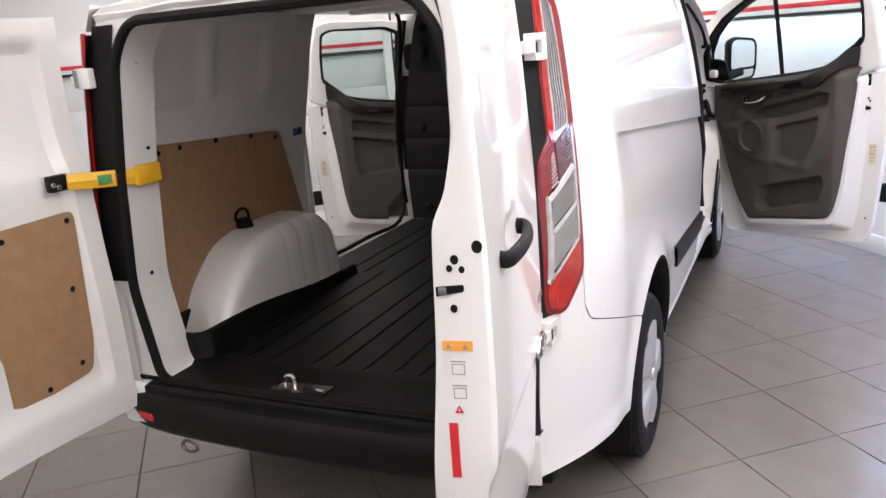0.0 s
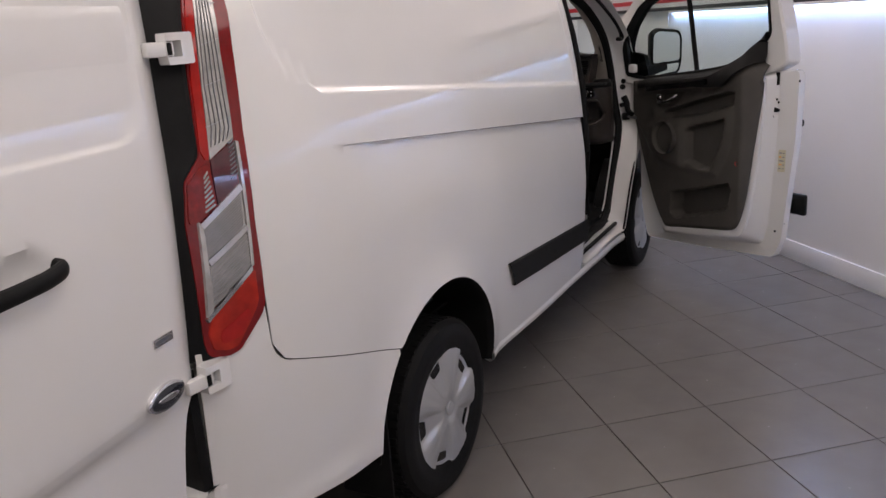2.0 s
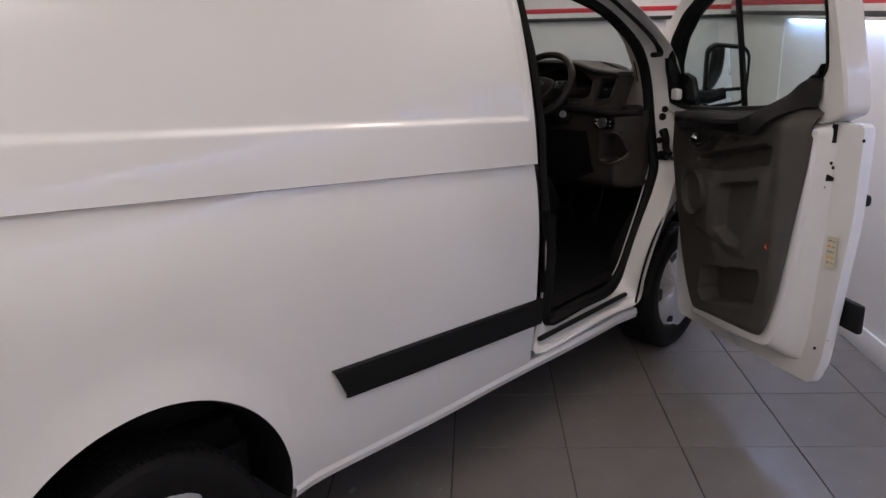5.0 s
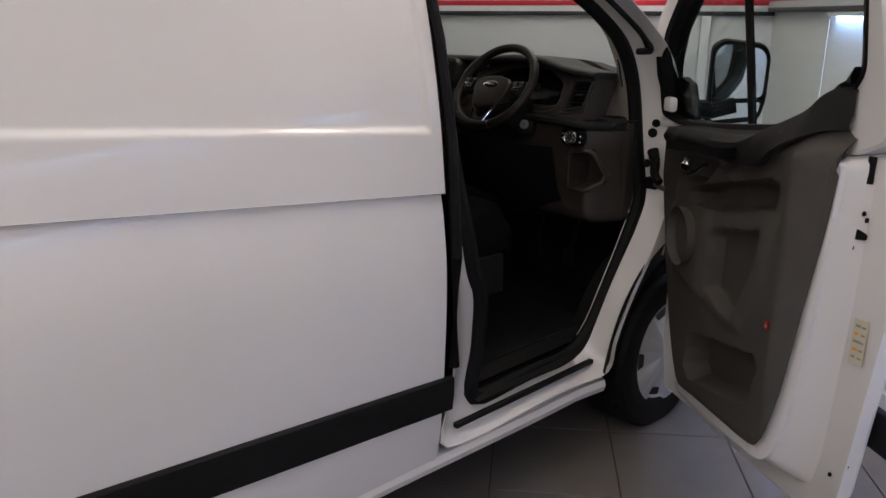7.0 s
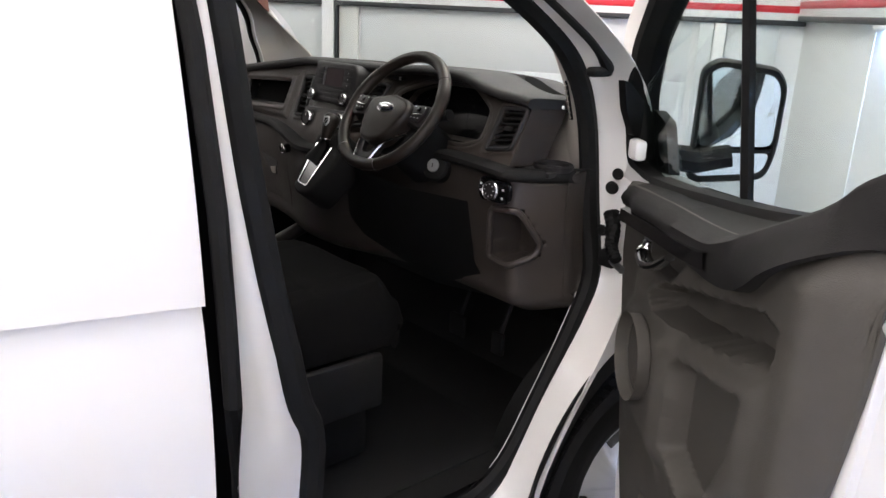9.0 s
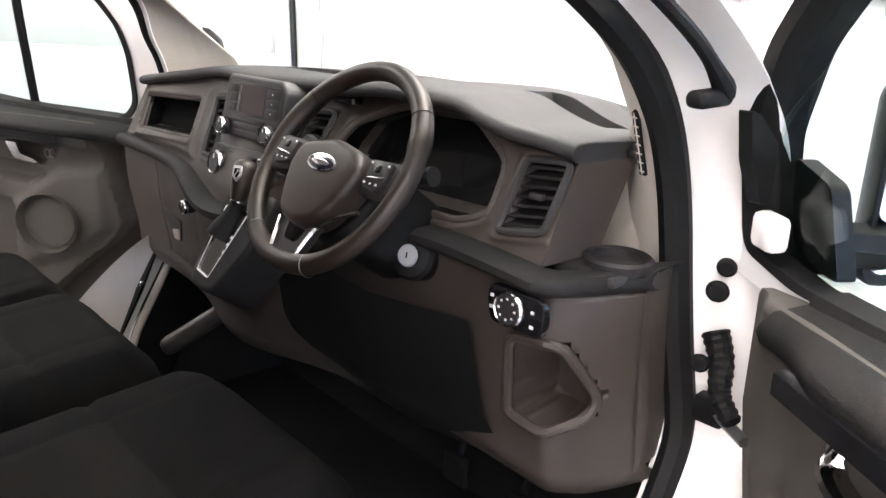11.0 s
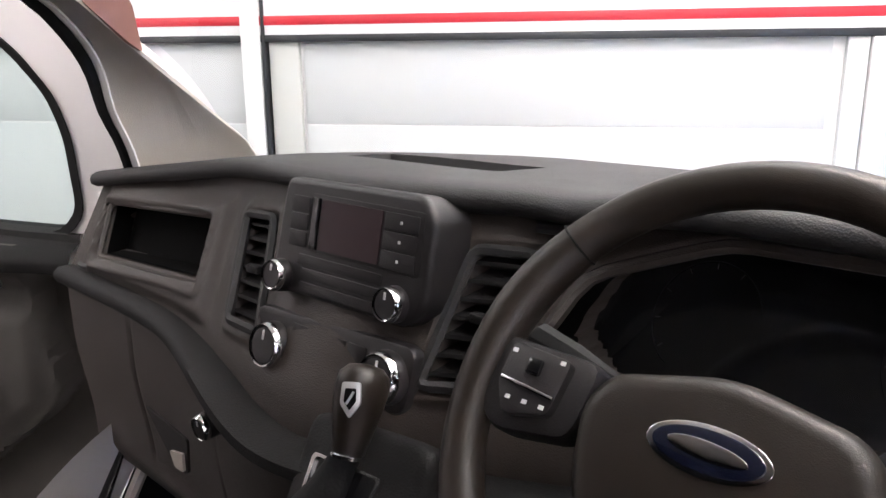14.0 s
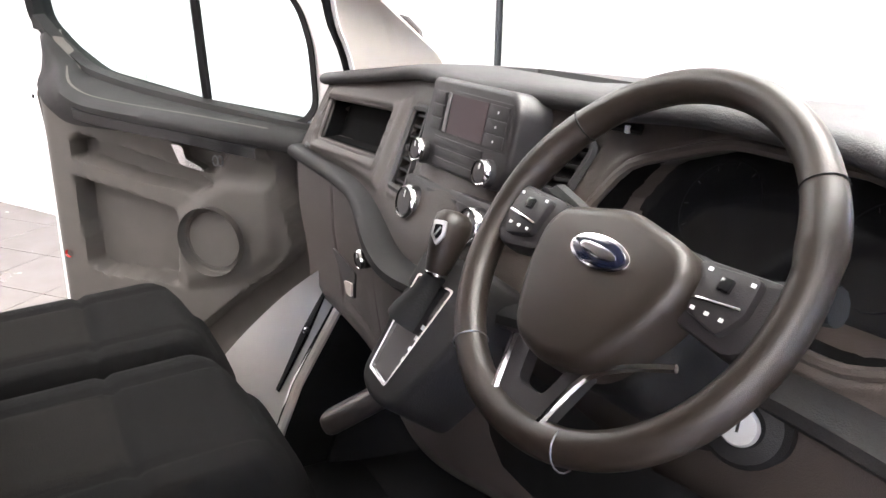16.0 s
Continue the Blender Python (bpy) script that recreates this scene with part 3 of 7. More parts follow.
def tail_lamp(side):
    out = [(-0.880, 1.875), (-0.913, 1.824), (-0.939, 1.75), (-0.968, 1.639), (-0.989, 1.515), (-0.999, 1.438), (-1.052, 1.381), (-1.073, 1.28), (-1.080, 1.118), (-1.085, 0.976), (-1.078, 0.943), (-1.03, 0.931), (-0.997, 0.938), (-0.918, 1.018), (-0.905, 1.045), (-0.893, 1.244), (-0.864, 1.486), (-0.825, 1.68), (-0.803, 1.77), (-0.800, 1.83), (-0.830, 1.875)]
    out = rounded(out, 0.012, 3)

    def plate(outline, lift, base, material, name, parent, label, smooth=40):
        """A lens that follows the body's corner."""
        b = prism(outline, 0.03, None, 0)
        bmesh.ops.triangulate(b, faces=[f for f in b.faces if len(f.verts) > 4])
        for _ in range(3):
            es = [e for e in b.edges if e.calc_length() > 0.045]
            if es:
                bmesh.ops.subdivide_edges(b, edges=es, cuts=1)
                bmesh.ops.triangulate(b, faces=b.faces[:])
        for v in b.verts:
            y, z, h = v.co
            y = 0.867 * y - 0.0537
            v.co = (SIDE(z) + taper(y) + (lift if h > 0.01 else -base), y, z)
        bmesh.ops.recalc_face_normals(b, faces=b.faces[:])
        return part(name, mirrored(b, side), material, parent, label, smooth)
    lamp = plate(out, 0.006, 0.05, DARKRED, "tail_lamp", van, "tall red and clear tail lamp")
    plate([(-0.893, 1.86), (-0.873, 1.86), (-0.888, 1.823), (-0.927, 1.699), (-0.953, 1.575), (-0.975, 1.448), (-0.981, 1.425), (-0.990, 1.427), (-0.997, 1.451), (-0.971, 1.602), (-0.934, 1.75)], 0.010, 0, REDLENS, "red_edge", lamp, "bright red lens edge")
    # upper clear lens with upright ribs that turn out at the foot
    plate([(-0.886, 1.835), (-0.862, 1.838), (-0.842, 1.795), (-0.850, 1.752), (-0.869, 1.67), (-0.885, 1.568), (-0.901, 1.471), (-0.978, 1.426), (-0.973, 1.461), (-0.946, 1.599), (-0.916, 1.724)], 0.0105, 0, CLEARLENS, "clear_lens", lamp, "clear reversing lens")
    for k in range(5):
        f = (k + 0.7) / 5.6
        ln_ = [(-0.886 + 0.036 * f, 1.825 - 0.02 * f), (-0.918 + 0.052 * f, 1.72 - 0.02 * f), (-0.948 + 0.062 * f, 1.60 - 0.02 * f), (-0.962 + 0.066 * f, 1.50 - 0.005 * f), (-0.976 + 0.066 * f, 1.452 + 0.02 * f)]
        plate([(y - 0.0011, z) for y, z in ln_] + [(y + 0.0011, z) for y, z in ln_[::-1]], 0.0135, 0, STEEL, "lens_rib", lamp, "")
    for z in (1.505, 1.60, 1.695, 1.78):
        y0 = -0.970 + (z - 1.50) * 0.255
        plate([(y0, z - 0.004), (y0 + 0.058, z + 0.010), (y0 + 0.058, z + 0.012), (y0, z - 0.002)], 0.0128, 0, STEEL, "lens_bar", lamp, "")
    plate([(-0.977, 1.423), (-0.902, 1.464), (-0.921, 1.354), (-0.985, 1.317), (-0.981, 1.39)], 0.0105, 0, SMOKELENS, "smoked_lens", lamp, "smoked violet lens")
    for k in range(9):
        z = 1.372 + 0.0105 * k
        plate([(-0.936 + 0.002 * k, z), (-0.914 + 0.0012 * k, z + 0.010), (-0.914 + 0.0012 * k, z + 0.0125), (-0.936 + 0.002 * k, z + 0.0025)], 0.0130, 0, STEEL, "lens_rib", lamp, "")
    plate(rounded([(-1.049, 1.376), (-1.009, 1.41), (-0.984, 1.42), (-0.985, 1.39), (-0.989, 1.324), (-1.044, 1.282), (-1.063, 1.279), (-1.066, 1.292)], 0.006, 3), 0.0105, 0, BRAKELENS, "brake_lens", lamp, "ribbed red brake lens")
    for k in range(8):
        z = 1.302 + 0.0115 * k
        plate([(-1.022 + 0.0022 * k, z), (-0.994, z + 0.014), (-0.994, z + 0.018), (-1.022 + 0.0022 * k, z + 0.004)], 0.0130, 0, CLEARLENS, "lens_rib", lamp, "")
    plate([(-1.037, 1.267), (-0.916, 1.341), (-0.926, 1.246), (-1.042, 1.183)], 0.0105, 0, CLEARLENS, "indicator_lens", lamp, "clear ribbed indicator lens")
    plate([(-1.040, 1.172), (-0.927, 1.238), (-0.933, 1.151), (-1.052, 1.066)], 0.0105, 0, CLEARLENS, "reverse_lens", lamp, "clear ribbed reversing lens")
    for o in ([(-1.043, 1.279), (-1.038, 1.265), (-0.914, 1.343), (-0.919, 1.358)], [(-1.045, 1.187), (-1.040, 1.173), (-0.927, 1.240), (-0.926, 1.254)], [(-1.074, 1.043), (-1.060, 1.055), (-0.934, 1.150), (-0.933, 1.138), (-1.058, 1.044), (-1.071, 1.033)]):
        plate(o, 0.0150, 0, CHROME, "lens_divider", lamp, "chrome dividing edge")
    plate([(-1.046, 1.285), (-1.037, 1.272), (-1.053, 1.061), (-1.071, 1.040)], 0.0140, 0, CLEARLENS, "lens_frame", lamp, "pale inner frame")
    plate([(-0.901, 1.462), (-0.893, 1.460), (-0.926, 1.150), (-0.935, 1.149)], 0.0140, 0, CLEARLENS, "lens_frame", lamp, "pale inner frame")
    for k in range(13):
        f = (k + 0.5) / 13
        for za, zb in ((1.183, 1.267), (1.066, 1.172)):
            z, yl, yr = za + (zb - za) * f, -1.050 + 0.012 * f, -0.932 + 0.012 * f
            plate([(yl, z), (yr, z + 0.070), (yr, z + 0.0715), (yl, z + 0.0015)], 0.0128, 0, STEEL, "lens_rib", lamp, "")
    plate(rounded([(-1.057, 1.047), (-0.935, 1.132), (-0.923, 1.137), (-0.927, 1.058), (-0.936, 1.038), (-0.984, 0.977), (-1.001, 0.955), (-1.027, 0.948), (-1.066, 0.958), (-1.073, 1.003)], 0.008, 3), 0.0105, 0, FOGLENS, "fog_lens", lamp, "orange-red lower lens")
    plate(rounded([(-1.045, 1.000), (-0.960, 1.045), (-0.955, 1.020), (-0.995, 0.975), (-1.045, 0.968)], 0.012, 3), 0.0125, 0, REDLENS, "fog_bowl", lamp, "darker red lamp bowl")
    return lamp


for sd in (1, -1):
    lamp_ = tail_lamp(sd)
    rows = []
    for k in range(30):
        z = 0.935 + 0.031 * k
        yl = GAPY(z)
        rows.append([(SIDE(z) + taper(y) + o, y, z) for y, o in ((yl + 0.03, 0.000), (yl - 0.008, 0.003), (yl - 0.016, -0.004), (-1.052, -0.010))])
    part("lamp_gap", mirrored(sheet(rows), sd), BLACK, lamp_, "black gap beside the lamp")
    if sd < 0:
        part("lamp_edge", thick_sheet([[(x + o, y, z) for o, y in ((-0.012, -1.030), (0.0, -1.036), (0.010, -1.032))] for x, z in ((-0.848, 0.95), (-0.822, 1.12), (-0.783, 1.38), (-0.760, 1.53), (-0.732, 1.71), (-0.708, 1.84))], 0.006), REDLENS, lamp_, "red rear-facing lens edge")

# ---- rear bumper, black with a stepped top ----
PLAN = curve_of([-0.84, -0.78, -0.6, -0.3, 0.0, 0.3, 0.6, 0.78, 0.84], [-1.02, -1.06, -1.085, -1.10, -1.105, -1.10, -1.085, -1.06, -1.02])
rows = []
for i in range(49):
    x = -0.845 + 1.635 * i / 48
    y = PLAN(x)
    rows.append([(x, y + 0.13, 0.549), (x, y + 0.02, 0.546), (x, y + 0.006, 0.541), (x, y, 0.528), (x, y - 0.006, 0.50), (x, y + 0.002, 0.47), (x, y + 0.012, 0.43), (x, y + 0.03, 0.40), (x, y + 0.06, 0.37), (x, y + 0.12, 0.35)])
bumper = thick(part("rear_bumper", sheet(rows, flip=True), BLACK, van, "black plastic step bumper"), 0.006, -1)
for i in range(17):
    x = -0.68 + 1.36 * i / 16
    part("grip_stud", lathe([(0.0, 0.004), (0.005, 0.003), (0.006, 0)], 8, pose(x, PLAN(x) + 0.022, 0.5465)), BLACK, bumper)
for sd in (1, -1):
    part("reflector", box((0, 0, 0), (0.075, 0.006, 0.032), 0.003, m=pose(sd * 0.70, PLAN(0.70) - 0.003, 0.462, 0, 0, sd * 8)), REDMARK, bumper, "orange-red reflector")
part("towing_eye", tube([(-0.53 + 0.035 * math.cos(a), -1.06, 0.352 + 0.022 * math.sin(a)) for a in [2 * math.pi * i / 16 for i in range(16)]], 0.007, 6, True, up=(0, 1, 0)), STEEL, bumper, "dark steel towing eye")


# ---- rear doors ----
REARPROF = curve_of([0.50, 0.60, 0.86, 0.90, 0.93, 1.10, 1.30, 1.42, 1.56, 1.70, 1.90], [-0.045, -0.03, -0.020, -0.004, 0.004, 0.008, 0.008, 0.004, -0.004, -0.012, -0.030])
REARIN = curve_of([0.50, 0.82, 1.17, 1.38, 1.46, 1.58, 1.70, 1.90], [-0.135, -0.135, -0.11, -0.102, -0.07, -0.05, -0.050, -0.075])


def rear_door(side, hinge, way, width=0.71, z0=0.50, z1=1.90):
    way = Vector(way).normalized()
    nrm = Vector((0, 0, 1)).cross(way) if side > 0 else way.cross(Vector((0, 0, 1)))
    H = Vector(hinge)

    lower = curve_of([0.50, 0.64, 0.74, 0.82, 0.865], [0.10, 0.088, 0.070, 0.045, 0.0])

    def P(s, o, z):
        if side > 0 and z < 0.865:      # the hinge edge steps in below the lowest hinge
            s += lower(z) * (1 - s / width)
        return H + way * s + nrm * o + Vector((0, 0, z))

    def outer(s, z):
        o = REARPROF(z) - 0.03 * max(0, 1 - s / 0.10) ** 2 * sstep(0.80, 0.95, z)
        inn = sstep(0.0, 0.016, min(s - 0.085, 0.64 - s, z - 1.495 + 0.0 * s, 1.85 - z) - 0.0)
        cx = min(s - 0.085, 0.64 - s)
        cz = z - 1.495
        if cx < 0.10 and cz < 0.10:
            inn = sstep(0, 0.016, 0.10 - math.hypot(0.10 - cx, 0.10 - cz)) if cx > -0.05 and cz > -0.05 else 0
        o -= 0.007 * inn
        # hollow behind the handle
        if abs(z - 1.30) < 0.1:
            o -= 0.022 * math.exp(-(((s - width + 0.258) / 0.055) ** 2 + ((z - 1.315) / 0.035) ** 2) ** 2)
        return o

    ss = [width * i / 60 for i in range(61)]
    zs = sorted([z0 + (z1 - z0) * i / 70 for i in range(71)] + [0.885, 0.895, 0.905, 0.915] + [1.49 + 0.004 * i for i in range(8)])
    b = bmesh.new()
    sheet([[P(s, outer(s, z), z) for z in zs] for s in ss], b, flip=side < 0)
    # rolled free edge, inner face, hinge edge
    edge = [[P(width, outer(width, z), z) for z in zs]]
    for s, f in ((width + 0.008, 0.08), (width + 0.010, 0.2), (width + 0.008, 0.6), (width + 0.004, 0.85), (width - 0.004, 0.97), (width - 0.03, 1.0)):
        edge.append([P(s, outer(width, z) * (1 - f) + REARIN(z) * f, z) for z in zs])
    for s in (0.62, 0.60, 0.585, 0.57):
        edge.append([P(s, REARIN(z) - 0.0 + (0.035 * sstep(0.62, 0.585, s)) * sstep(0.60, 0.68, z) * sstep(1.84, 1.78, z), z) for z in zs])
    for s in (0.4, 0.2, 0.12, 0.10, 0.085, 0.07, 0.03, 0.0):
        k = sstep(0.07, 0.10, s)
        edge.append([P(s, REARIN(z) * 0.8 - 0.012 + 0.035 * k * sstep(0.60, 0.68, z) * sstep(1.84, 1.78, z), z) for z in zs])
    edge.append([P(0.0, outer(0, z), z) for z in zs])
    sheet(edge, b, flip=side < 0)
    bmesh.ops.remove_doubles(b, verts=b.verts, dist=1e-5)
    hole = [e for e in b.edges if e.is_boundary]
    bmesh.ops.holes_fill(b, edges=hole)
    bmesh.ops.recalc_face_normals(b, faces=b.faces[:])
    door = part("rear_door", b, WHITE, van, "white rear door standing open", 28)
    fr = axes(P(0, 0, 0), way, (0, 0, 1))                       # x along the door, y up, z out of the outer or inner face
    return door, P, nrm, way


WAY_R = (0.165, -0.986, 0)
rdoor, RP, RN, RW = rear_door(1, (0.848, -1.030, 0), WAY_R, 0.74)
ldoor, LP, LN, LW = rear_door(-1, (-0.853, -1.06, 0), (-0.10, -0.995, 0))


def on(P, s, o, z, along, normal):
    """The pose on a door: x along it, y up, z out of it."""
    return Matrix.Translation(P(s, o, z)) @ Matrix((Vector(along), Vector((0, 0, 1)), Vector(along).cross(Vector((0, 0, 1))))).transposed().to_4x4()


# right door: handle, badge, tag, hinges, edge marks
m = on(RP, 0.507, 0.0, 1.302, -RW, RN)
hp = spline([(-0.112, -0.010, 0.006), (-0.108, -0.010, 0.026), (-0.05, -0.004, 0.040), (0.0, -0.002, 0.042), (0.05, 0.0, 0.040), (0.098, 0.004, 0.028), (0.104, 0.006, 0.006)], 6)
part("door_handle", tube(hp, 0.0125, 12, m=m, squash=1.45, up=(0, 1, 0)), BLACK, rdoor, "black plastic pull handle")
m = on(RP, 0.140, REARPROF(0.925) + 0.001, 0.925, -RW, RN)
ell = lambda a, b_, n=40: [(a * math.cos(2 * math.pi * i / n), b_ * math.sin(2 * math.pi * i / n)) for i in range(n)]
part("badge_rim", prism(ell(0.066, 0.030), 0.010, m, 0.004), CHROME, rdoor, "chrome badge rim")
part("badge", prism(ell(0.058, 0.024), 0.0125, m, 0.002), BADGEBLUE, rdoor, "dark blue oval badge")
part("badge_bar", prism(ell(0.036, 0.0075), 0.0135, m @ pose(0, 0, 0, 0, 0, -4), 0.001), CHROME, rdoor, "chrome bar on the badge")
m = on(RP, 0.130, REARPROF(1.056) + 0.000, 1.056, -RW, RN)
part("model_tag", prism(rect(-0.034, -0.010, 0.034, 0.010, 0.002), 0.004, m @ pose(0, 0, 0, 0, 0, 0)), CHROME, rdoor, "small chrome tag")
part("tag_bar", prism(rect(-0.028, -0.005, 0.026, 0.005), 0.005, m), STEEL, rdoor)
em = on(RP, 0.7505, 0.0, 0.0, RN, RW)     # the free edge: x outward, y up, z away from the hinge
for x, z, r in ((-0.055, 1.329, 0.008), (-0.066, 1.312, 0.006), (-0.042, 1.310, 0.006), (-0.062, 1.235, 0.007), (-0.010, 1.353, 0.0105)):
    part("hole", prism(ell(r, r * 1.15, 16), 0.0015, em @ pose(x, z, 0)), RUBBER, rdoor, "dark hole")
part("latch_slot", prism(rounded([(-0.095, 1.277), (-0.04, 1.281), (-0.04, 1.268), (-0.095, 1.258)], 0.003, 2), 0.002, em), RUBBER, rdoor, "dark latch slot")
part("latch", box((-0.082, 1.269, 0.002), (0.016, 0.016, 0.006), 0.002, m=em), STEEL, rdoor, "steel latch")
part("warning_label", prism(rect(-0.090, 1.152, -0.030, 1.172, 0.002), 0.0014, em), ORANGE, rdoor, "orange warning label")
for x in (-0.078, -0.045):
    part("warning_mark", prism([(x - 0.006, 1.156), (x + 0.006, 1.156), (x, 1.167)], 0.0020, em), INK, rdoor, "dark warning triangle")
for z in (1.118, 1.070):
    part("label", prism(rect(-0.078, z - 0.018, -0.044, z + 0.018, 0.002), 0.0012, em), PAPER, rdoor, "pale instruction label")
    part("label_print", ring(rect(-0.074, z - 0.013, -0.048, z + 0.009, 0.002), rect(-0.072, z - 0.011, -0.050, z + 0.007, 0.002), 0.0017, em), INK, rdoor, "grey line drawing")
    part("label_line", prism(rect(-0.076, z + 0.012, -0.046, z + 0.0145), 0.0017, em), INK, rdoor)
part("red_triangle", ring([(-0.074, 1.028), (-0.056, 1.028), (-0.065, 1.044)], [(-0.069, 1.031), (-0.061, 1.031), (-0.065, 1.038)], 0.0018, em), REDMARK, rdoor, "red warning triangle")
part("red_reflector", prism(rect(-0.088, 0.893, -0.070, 1.007, 0.001), 0.0018, em), REDMARK, rdoor, "red reflective strip")
# the hinge axis leans forward above the waist
for ob in [rdoor] + list(rdoor.children):
    for v in ob.data.vertices:
        up_ = max(0.0, v.co.z - 0.93)
        v.co.x -= 0.035 * up_
        v.co.y += 0.10 * up_
for door_, P_, sd in ((rdoor, RP, 1), (ldoor, LP, -1)):
    for hx, hy, z in ((0.850, -1.005, 0.895), (0.822, -0.935, 1.690)):
        hm = axes(Vector((sd * hx, hy, z)), (sd * -0.10, -1, 0), (sd, 0, 0))
        hb = ring(rounded([(-0.055, -0.036), (0.02, -0.036), (0.02, 0.036), (-0.055, 0.036)], 0.006, 2), rounded([(-0.022, -0.018), (0.021, -0.018), (0.021, 0.018), (-0.022, 0.018)], 0.003, 2), 0.035, hm @ pose(0, 0, 0, 90, 0, 0) @ pose(0, 0, -0.018))
        hg = part("hinge", hb, WHITE, door_, "white painted door hinge")
        part("hinge_leaf", box((0.035, 0.004, 0), (0.075, 0.022, 0.034), 0.004, m=hm), WHITE, hg, "white hinge leaf")
        part("hinge_slot", box((0.012, 0.0155, 0), (0.014, 0.004, 0.028), 0.001, m=hm), RUBBER, hg, "dark hinge slot")

for x0, x1, z in ((-0.760, -0.690, 1.695), (-0.875, -0.790, 0.925)):
    arm = part("hinge_arm", box(((x0 + x1) / 2, -1.040, z), (x1 - x0, 0.030, 0.070), 0.008), WHITE, ldoor, "white painted hinge arm")
    part("hinge_pin", tube([(x0 + 0.012, -1.058, z - 0.030), (x0 + 0.012, -1.058, z + 0.030)], 0.007, 8), STEEL, arm, "steel hinge pin")
# left door: hardboard liner and check strap bracket
n_in = -LN
lm = Matrix.Translation(LP(0, 0, 0)) @ Matrix((LW, Vector((0, 0, 1)), LW.cross(Vector((0, 0, 1))))).transposed().to_4x4()
flip_in = 1 if (LW.cross(Vector((0, 0, 1)))).dot(n_in) > 0 else -1
po = [(0.085, 1.265), (0.58, 1.245), (0.58, 0.63), (0.13, 0.69), (0.105, 0.80)]
b = prism(rounded(po, 0.03, 4), 0.006 * flip_in, lm @ pose(0, 0, flip_in * 0.082))
bmesh.ops.recalc_face_normals(b, faces=b.faces[:])
part("liner_panel", b, WOOD, ldoor, "brown hardboard liner")
for s, z in ((0.115, 1.235), (0.145, 1.0), (0.165, 0.735), (0.30, 0.69), (0.35, 1.22), (0.545, 1.215), (0.545, 0.95), (0.545, 0.67)):
    b = lathe([(0, 0.005), (0.007, 0.004), (0.010, 0)], 12, lm @ pose(s, z, flip_in * 0.088, 0 if flip_in > 0 else 180, 0, 0))
    part("panel_stud", b, RUBBER, ldoor, "dark panel stud")
b = box((0.12, 1.365, flip_in * 0.088), (0.075, 0.055, 0.03), 0.006, m=lm)
part("strap_bracket", b, BLACK, ldoor, "black strap bracket")
for s in (0.105, 0.125):
    part("bracket_screw", lathe([(0, 0.004), (0.008, 0.003), (0.010, 0)], 10, lm @ pose(s + 0.02, 1.358 + (s - 0.115) * 0.5, flip_in * 0.103, 0 if flip_in > 0 else 180, 0, 0)), CHROME, ldoor, "bright screw")
strap = part("check_strap", tube([LP(0.10, -0.11, 1.365), (-0.700, -1.085, 1.357), (-0.640, -1.00, 1.352), (-0.632, -0.90, 1.347)], [0.027, 0.028, 0.028, 0.030], 4, up=(1, 0, 0), squash=0.3), YELLOW, van, "yellow door check strap")
part("strap_end", box((-0.630, -0.93, 1.349), (0.020, 0.12, 0.072), 0.010), YELLOW, strap, "wide yellow strap end")
part("strap_label", box((0, 0, 0), (0.020, 0.045, 0.032), 0.001, m=pose(-0.690, -1.070, 1.356, 0, 0, -33)), mat("green_label", (0.06, 0.22, 0.06), 0.5), strap, "green printed label")
part("strap_label", box((0, 0, 0), (0.020, 0.035, 0.032), 0.001, m=pose(-0.660, -1.028, 1.354, 0, 0, -33)), REDMARK, strap, "red printed label")


# ---- rear door frame of the body ----
def loop_tube(pts, r, n=5, closed=True, **k):
    return tube(spline(pts, n, closed), r, 8, closed, **k)


fr_out = rounded([(-0.79, 0.50), (0.79, 0.50), (0.80, 0.95), (0.785, 1.30), (0.72, 1.70), (0.63, 1.92), (-0.63, 1.92), (-0.72, 1.70), (-0.785, 1.30), (-0.80, 0.95)], 0.06, 5)
RIN = curve_of([0.59, 0.70, 0.95, 1.36, 1.75, 1.86], [0.64, 0.685, 0.690, 0.650, 0.585, 0.52])
fr_in = rounded([(-0.63, 0.59), (0.63, 0.59), (0.69, 0.95), (0.65, 1.36), (0.585, 1.75), (0.50, 1.865), (-0.50, 1.865), (-0.585, 1.75), (-0.65, 1.36), (-0.69, 0.95)], 0.06, 5)
for sd in (1, -1):
    # the right copy is black: the door gap's shade is put into its colour
    part("corner_face", mirrored(sheet([[(0.735, -1.040, 0.575 + 0.0345 * k), (0.79, -1.045, 0.575 + 0.0345 * k), (0.812, -1.045, 0.575 + 0.0345 * k), (0.818, -1.02, 0.575 + 0.0345 * k)] for k in range(11)], flip=True), sd), WHITE if sd < 0 else BLACK, van, "white corner beside the rear opening" if sd < 0 else "corner coloured black for the shaded gap beside the rear opening")
    cols = [[(0.70, -1.062, z), (0.78, -1.066 - 0.01 * math.sin(3.1 * (z - 0.42) / 0.2), z), (0.825, -1.055, z), (skin(-1.035, z) - 0.012, -1.038, z), (skin(-1.012, z) - 0.001, -1.012, z), (skin(-0.985, z) + 0.0015, -0.985, z)] for z in [0.425 + 0.015 * k for k in range(11)]]
    cols += [[(x - 0.004, y + d * (1 if k < 3 else 0.2), 0.582) for k, (x, y, z) in enumerate(cols[10])] for d in (0.012, 0.10)]
    part("bumper_corner", mirrored(sheet(cols, flip=True), sd), WHITE, van, "white bumper corner under the door", 60)
part("rear_frame", ring(fr_out, fr_in, 0.16, axes((0, -0.86, 0), (1, 0, 0), (0, 0, 1))), PRIMER, van, "white painted rear door frame")
